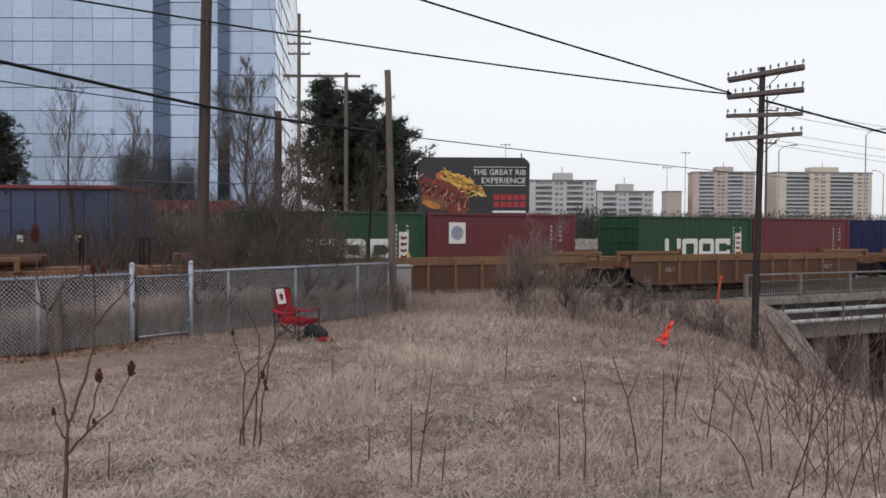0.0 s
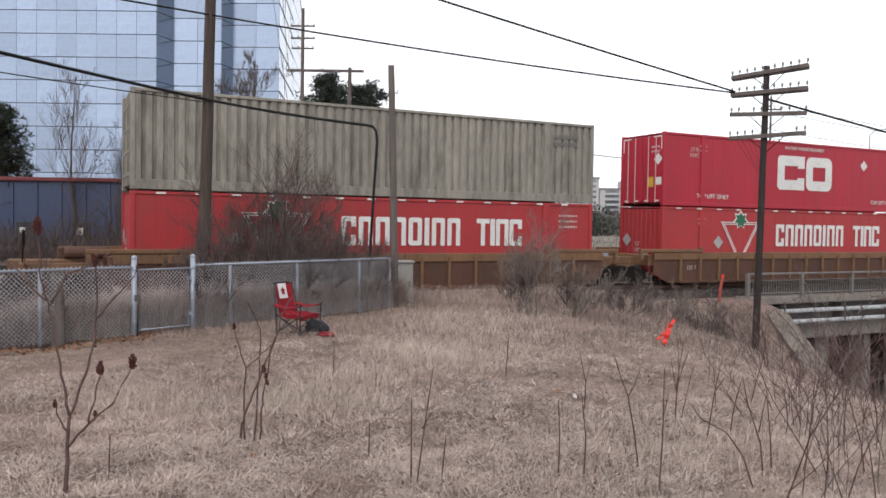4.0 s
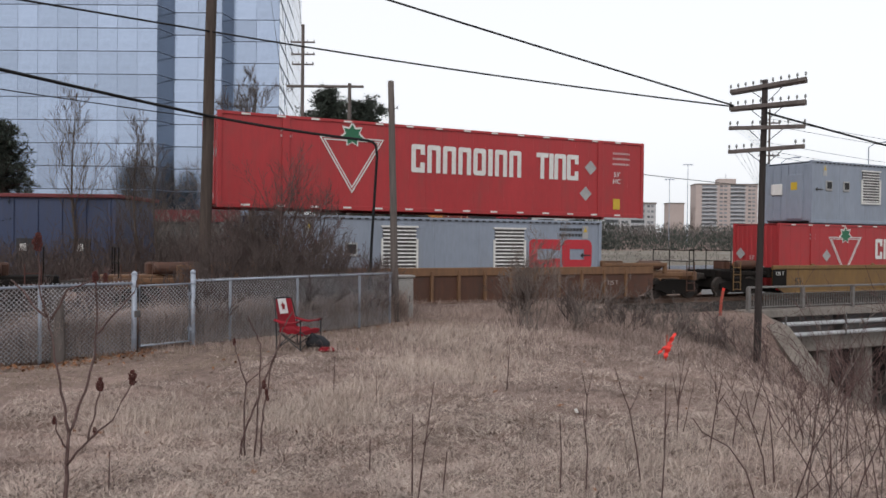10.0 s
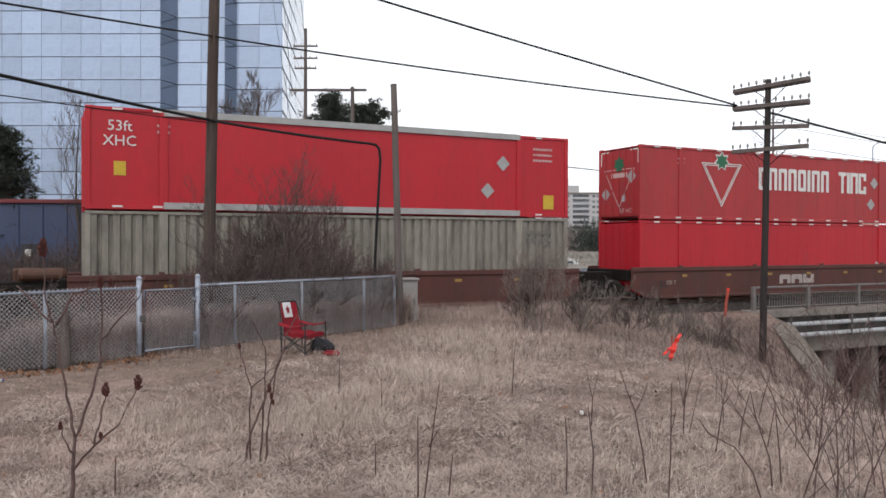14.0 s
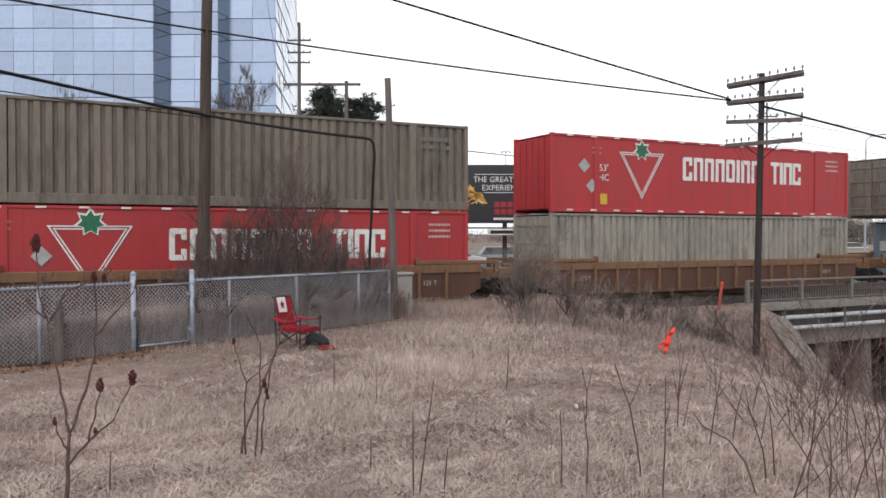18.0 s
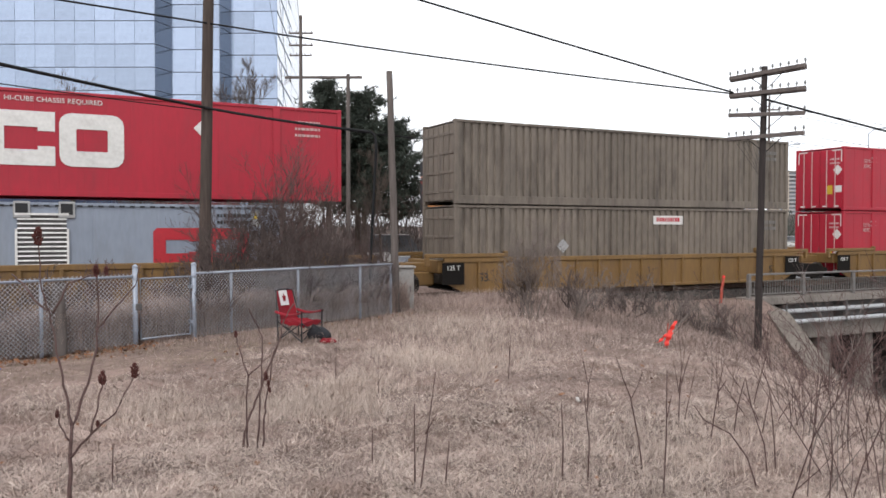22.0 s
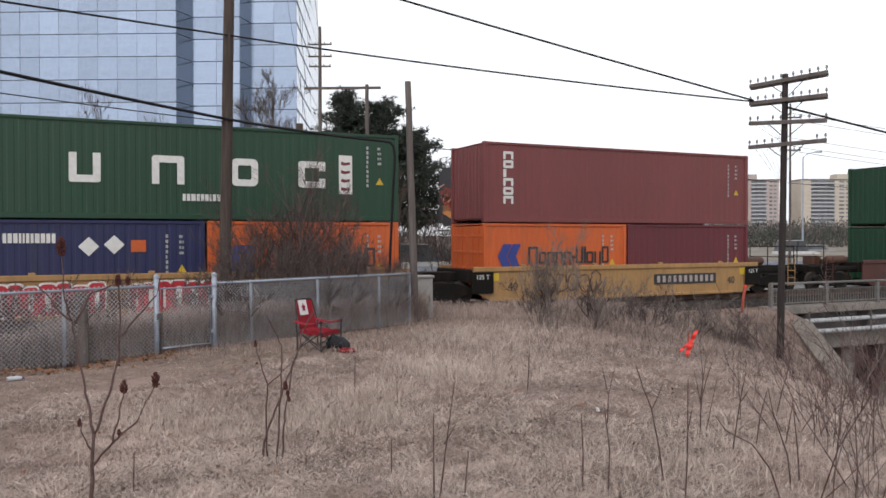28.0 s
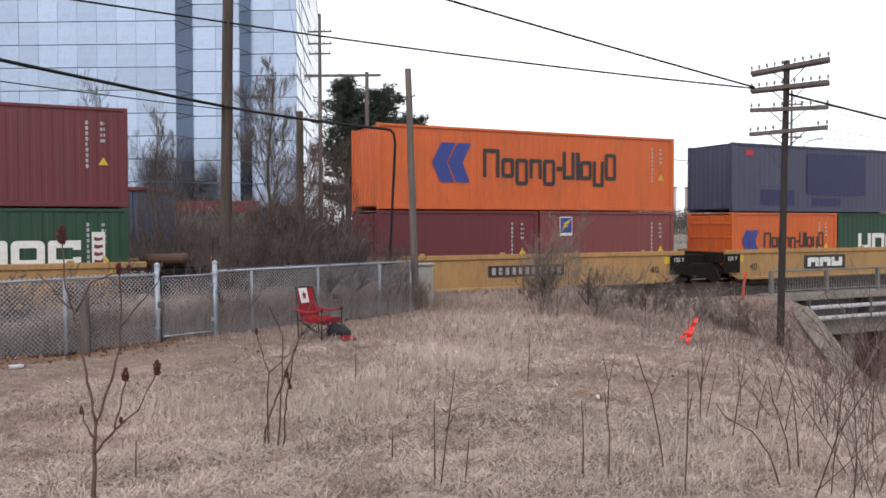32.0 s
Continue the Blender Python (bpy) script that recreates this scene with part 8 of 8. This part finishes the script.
            part("brake_box", kept("brake", lambda: Mesh().box(-0.22, 0.22, -0.3, 0.3, 1.1, 1.5, 0.05).tube([(-0.05, -0.32, 1.3), (0.05, -0.32, 1.3)], 0.22, 14).data("brake_box", C["car_rust"])), None, th, at=pose(sgn * (h + 1.6), 0.4, 0))
            bogie(th, sgn * (h + 1.95))
        elif sgn > 0 or left_bogie:
            bogie(th, sgn * (h + 1.67))
    if marks:
        marks(th, h, -y - 0.03)
    return th


def car_text(th, x, y, z, me, name="lettering", label=""):
    return part(name, me, None, th, label, at=pose(x, y, z, 90, 0, 0))


def plate_marks(x, wide=3.1):
    """A black number board with pale bars, and the well's length."""
    def put(th, h, y):
        p = car_text(th, h + x, y, 0.72, kept(("pb", wide), lambda: slab(Mesh(), rounded(0, wide, -0.18, 0.22, 0.03), 0.006).data("number_board", M["mark_black"])), "number_board", "black number board")
        block_row(th, h + x + 0.15, h + x + wide - 0.15, 0.62, 0.25, ("bar",) * 11, "worn_white", y=y - 0.007, gap=0.045)
        length_figure(th, h, y)
    return put


def length_figure(th, h, y):
    words = "53" if h > 7 else "40"
    car_text(th, -h + 1.1, y, 0.62, kept(("len", words), lambda: text_mesh(words, 0.42, M["mark_black"])), "lettering", "black figures")
    car_text(th, h - 1.0, y, 0.62, kept(("len", words), lambda: None), "lettering", "black figures")


def owner_marks(x, board=True, colour="white", wide=2.5):
    def put(th, h, y):
        if board:
            car_text(th, h + x, y, 0.55, kept(("ob", wide), lambda: slab(Mesh(), rounded(0, wide, -0.1, 0.5, 0.03), 0.006).data("name_board", M["mark_black"])), "name_board", "black name board")
        block_row(th, h + x + 0.2, h + x + wide - 0.2, 0.56, 0.38, ("n", "n", "u"), colour, 0.2, y - 0.007)
        length_figure(th, h, y)
    return put


def faint_number(x):
    """A worn number along the sill, as bars."""
    def put(th, h, y):
        car_text(th, h + x, y, 0.75, kept("faintno", lambda: bars(1, 2.6, 0.2, 0.3, 41).data("lettering", M["worn_white"])), "data_panel")
        length_figure(th, h, y)
    return put


def tag(th, h, y):
    """A sprayed black and pale angular scrawl."""
    rnd = random.Random(52)
    for i in range(13):
        x = h - 5.9 + i * 0.24
        pts = [(x + rnd.uniform(-0.06, 0.06), 0.2 + rnd.uniform(0, 0.12)), (x + 0.3 + rnd.uniform(-0.1, 0.1), 0.25 + rnd.uniform(0, 0.3)), (x + 0.22 + rnd.uniform(-0.1, 0.16), 1.0 + rnd.uniform(-0.2, 0.15)), (x - 0.05, 0.85 + rnd.uniform(-0.2, 0.25))]
        car_text(th, 0, y - 0.0005 * i, 0, slab(Mesh(), pts, 0.004).data("graffiti", M["mark_black" if i % 2 else "worn_white"]), "graffiti", "black sprayed shape" if i % 2 else "pale sprayed shape")


def graffiti(th, h, y):
    owner_marks(-5.4)(th, h, y)
    rnd = random.Random(21)
    for x0, x1 in ((-11.6, -9.0), (-8.2, -5.6)):
        x = x0
        while x < x1:
            w = rnd.uniform(0.34, 0.5)
            z0, z1 = rnd.uniform(0.18, 0.24), rnd.uniform(1.0, 1.1)
            edge = slab(Mesh(), rounded(x - 0.05, x + w + 0.05, z0 - 0.05, z1 + 0.05, 0.16), 0.004 + 0.001 * rnd.random())
            car_text(th, h, y, 0, edge.data("graffiti", M["white"]), "graffiti", "white outline of a sprayed shape")
            fill = ring(Mesh(), x, x + w, z0, z1, 0.15, 0.14, 0.008)
            car_text(th, h, y - 0.002, 0, fill.data("graffiti", M["mark_red"]), "graffiti", "red sprayed shape")
            x += w - 0.02


def scrawl(x, seed):
    def put(th, h, y):
        plate_marks(x)(th, h, y)
        me, rnd = Mesh(), random.Random(seed)
        for k in range(5):
            cx = -9.6 + k * 0.5
            pts = [(cx + 0.27 * math.cos(a * 0.7) * rnd.uniform(0.7, 1.2), 0, 0.72 + 0.36 * math.sin(a * 0.7) * rnd.uniform(0.7, 1.2)) for a in range(10)]
            me.tube(pts, 0.026, 4)
        part("graffiti", me.data("graffiti", C["car_brown"]), None, th, "brown sprayed loops", at=pose(h, y, 0))
    return put


W53, W40, TOP53 = "53 ft", "40 ft", DECK + 2.9
NEAR = WIDE / 2                            # the middle of the train lies this far beyond its near side


def load(box, right, t, z, long, shift=0.0):
    coach(box, right - run(t) - long / 2 + shift, NEAR, z)


RED = "faded red 53-foot container with silver placards, on the moving train"
CTL = "faded red 53-foot container with a triangle emblem and white blocks"
GRY = "grimy grey 53-foot container with deep vertical ribs"
CPL = "crimson 53-foot container with a large white block emblem"
RUSTY = "rusty brown ribbed well car with a yellow top chord"
YEL = "dusty yellow smooth-sided well car"
BRN = "dark brown well car with grimy plain sides"
YRB = "dusty yellow ribbed well car"


def unit53(right, t, lower, upper, car, low_shift=0.0, up_shift=0.0, low_len=16.15, up_len=16.15, low_high=2.896):
    """A 53-foot unit; right is the right end of its well."""
    load(car, right, t, 0, 16.15)
    load(lower, right, t, DECK, 16.15, low_shift)
    if upper:
        load(upper, right, t, DECK + low_high + 0.03, 16.15, up_shift)


def rusty(lb, lo, ro, marks=None):
    return well_car(16.15, "car_rust", "ribbed", lb, lo, ro, marks, RUSTY, chord="car_tan", ribs_colour="car_tan")


def yellow(lb, lo, ro, marks=None):
    return well_car(16.15, "car_yellow", "plain", lb, lo, ro, marks, YEL)


def yellow_ribbed(lb, lo, ro, marks=None):
    return well_car(16.15, "car_yellow", "ribbed", lb, lo, ro, marks, YRB)


def brown(lb, lo, ro, marks=None, long=16.15):
    th = well_car(long, "car_brown", "plain", lb, lo, ro, marks, BRN)
    for i in range(6):
        part("reflector", kept("yrefl", lambda: Mesh().box(-0.13, 0.13, -0.006, 0.006, -0.05, 0.05, 0.004).data("reflector", M["dull_yellow"])), None, th, "dull yellow reflector", at=pose(-long / 2 + 2.2 + i * (long - 4.4) / 5, -WIDE / 2 - 0.08, 0.98))
    return th


# the 40-foot wells at the head, loaded one box high
def unit40(right, t, boxes, upper, car, well=12.19):
    load(car, right + (well - 12.19) / 2, t, 0, well)
    for i, b in enumerate(boxes):
        if len(boxes) == 1:
            load(b, right, t, DECK, 12.19)
        else:
            coach(b, right - run(t) - 12.19 + 3.03 + i * 6.13, NEAR, DECK)
    if upper:
        load(upper, right, t, DECK + 2.59 + 0.03, 12.19)


G20 = "dark green 20-foot container with white block lettering"
M20 = "plain maroon 20-foot container in a well"
unit40(36.1, 0, [box40("navy", "navy blue 40-foot container alone in its well", None, 2.59)], None, well_car(12.19, "car_rust", "ribbed", False, False, True, None, RUSTY, chord="car_tan", ribs_colour="car_tan"))
unit40(20.45, 0, [box20("green", G20, uasc20), box20("maroon", M20)], None, well_car(12.19, "car_rust", "ribbed", False, False, False, None, RUSTY, chord="car_tan", ribs_colour="car_tan"))
unit40(5.25, 0, [box20("green", G20, uasc20), box20("maroon", "maroon 20-foot container with a white square panel", white_square)], None, well_car(12.19, "car_rust", "ribbed", False, True, False, None, RUSTY, chord="car_tan", ribs_colour="car_tan"))
unit53(8.0, 1.5, box53("red", CTL, tire_low, front=True), box53("red", RED, plain_red, front=True), rusty(False, False, True, tag))
unit53(3.35, 2.5, box53("red", CTL, tire_low, front=True), box53("crimson", CPL, cp53_lift), rusty(False, False, False))
unit53(-1.45, 3.5, box53("red", CTL, tire_low, front=True), box53("grey", GRY, rib53, "ribbed"), rusty(False, True, False))
unit53(4.55, 5.5, box53("red", CTL, tire_low, front=True), box53("grey", GRY, rib53, "ribbed"), yellow(False, False, True, plate_marks(-6.4)))
unit53(8.6, 7.1, box53("vermilion", "orange-red 53-foot container with narrow ribs", rib_low, "ribbed"), box53("red", RED, red_right), yellow(False, False, False, owner_marks(-5.9, False, "mark_red")))
unit53(6.9, 8.3, box53("red", CTL, tire_low, front=True), genset(), yellow(False, True, False, plate_marks(-6.4)), up_shift=0.0)
unit53(9.8, 10.1, genset(), box53("red", CTL, tire), rusty(False, True, True))
unit53(6.95, 11.5, box53("grey", GRY, rib53, "ribbed"), box53("red", CTL, tire), brown(False, False, True, faint_number(-7.0)))
unit53(9.4, 13.0, box53("scarlet", "bright red 53-foot container in the lower row", red_low), box53("red", CTL, tire), brown(False, False, False, owner_marks(-8.9, False, "worn_white")))
unit53(9.05, 14.3, box53("grey", GRY, rib53, "ribbed"), box53("scarlet", "bright red 53-foot container with silver trim strips", scarlet), brown(False, True, False))
unit53(17.75, 16.5, genset(True), box53("dun", GRY, rib53, "ribbed"), rusty(False, False, True))
unit53(7.0, 17.1, box53("grey", GRY, rib53, "ribbed"), box53("red", CTL, tire_left), rusty(False, False, False))
unit53(8.05, 18.5, box53("red", CTL, tire_doors), box53("dun", GRY, rib53, "ribbed"), rusty(False, True, False))
unit53(6.5, 20.0, box53("crimson", CPL, cp53), box53("crimson", CPL, cp53), yellow_ribbed(False, False, True))
unit53(7.4, 21.4, box53("dun", GRY, rib53_label, "ribbed"), box53("dun", GRY, rib53, "ribbed"), yellow_ribbed(False, False, False, length_figure))
unit53(10.75, 23.0, genset(True), box53("crimson", CPL, cp53), yellow_ribbed(False, True, False))
HLO = "orange 40-foot container with a blue emblem and dark lettering"
GRN = "dark green 40-foot container with white block lettering"
unit40(4.2, 24.3, [box40("orange", HLO, lloyd_low, 2.59)], box40("rust_orange", HLO + ", rust streaked", lloyd_mid), brown(False, True, True, owner_marks(-5.0, False, "worn_white")), 16.15)
unit40(-2.3, 25.5, [box40("green", GRN, uasc40, 2.59)], box40("green", GRN, uasc40), brown(False, True, True, plate_marks(-7.0)), 16.15)
Y40 = "dusty yellow smooth-sided 40-foot well car"


def y40(lo, ro, marks):
    th = well_car(12.19, "car_pale", "plain", False, lo, ro, marks, Y40)
    for x in (-5.75, 5.75):
        part("yellow_patch", kept("ypatch", lambda: Mesh().box(-0.2, 0.2, -0.006, 0.006, -0.14, 0.14, 0.004).data("yellow_patch", M["mark_yellow"])), None, th, "bright yellow patch", at=pose(x, -WIDE / 2 - 0.08, 0.98))
    return th


unit40(5.45, 27.5, [box20("orange", "orange 20-foot container with a blue emblem", lloyd20), box20("maroon", M20)], box40("brown", "red-brown 40-foot container with white blocks down its side", triton), y40(False, True, scrawl(-4.9, 4)))
unit40(6.0, 28.6, [box20("navy", "navy blue 20-foot container with placards", seaco), box20("orange", "orange 20-foot container with a blue emblem", lloyd20)], box40("green", GRN, uasc40), y40(False, False, graffiti))
unit40(0.75, 29.3, [box20("maroon", "maroon 20-foot container with a sign panel", beacon), box20("teal", "teal 20-foot container with placards", teal)], box40("green", GRN, uasc40), y40(False, False, owner_marks(-4.9)))
unit40(6.9, 30.8, [box20("orange", "orange 20-foot container with a blue emblem", lloyd20), box20("green", G20, uasc20)], box40("slate", "faded slate-blue 40-foot container with repainted patches", tal), y40(False, False, owner_marks(-8.2)))
unit40(1.7, 31.5, [box20("maroon", M20), box20("brown", "red-brown 20-foot container with a small sign", small_sign)], box40("orange", HLO, lloyd_top), y40(True, False, plate_marks(-8.2)))
unit40(-10.85, 32.0, [box20("navy", "navy blue 20-foot container in a well"), box20("green", G20, uasc20)], box40("maroon", "maroon 40-foot container on the upper row", lambda th: side_data(th, 6.1, 2.79)), y40(True, True, length_figure))


def motions():
    """The train rolls by along the track, its wheels turning."""
    for ob, s0, n, z in MOVING:
        walk(ob, [(t, trackside(s0 + d, n, z)) for t, d in RUN])
    first = {}
    for ob in [o for o in scene.objects if o.name.split(".")[0] == "wheelset"]:
        x = round(ob.location.x, 2)
        if x not in first:
            walk(ob, [(i / FPS, pose(x, 0, 0.42, 0, math.degrees(run(i / FPS) / 0.42) % 360, 0)) for i in range(32 * FPS + 1)])
            first[x] = ob.animation_data
        else:
            ob.rotation_mode = "QUATERNION"
            keys = ob.animation_data_create()
            keys.action = first[x].action
            keys.action_slot = first[x].action_slot


motions()
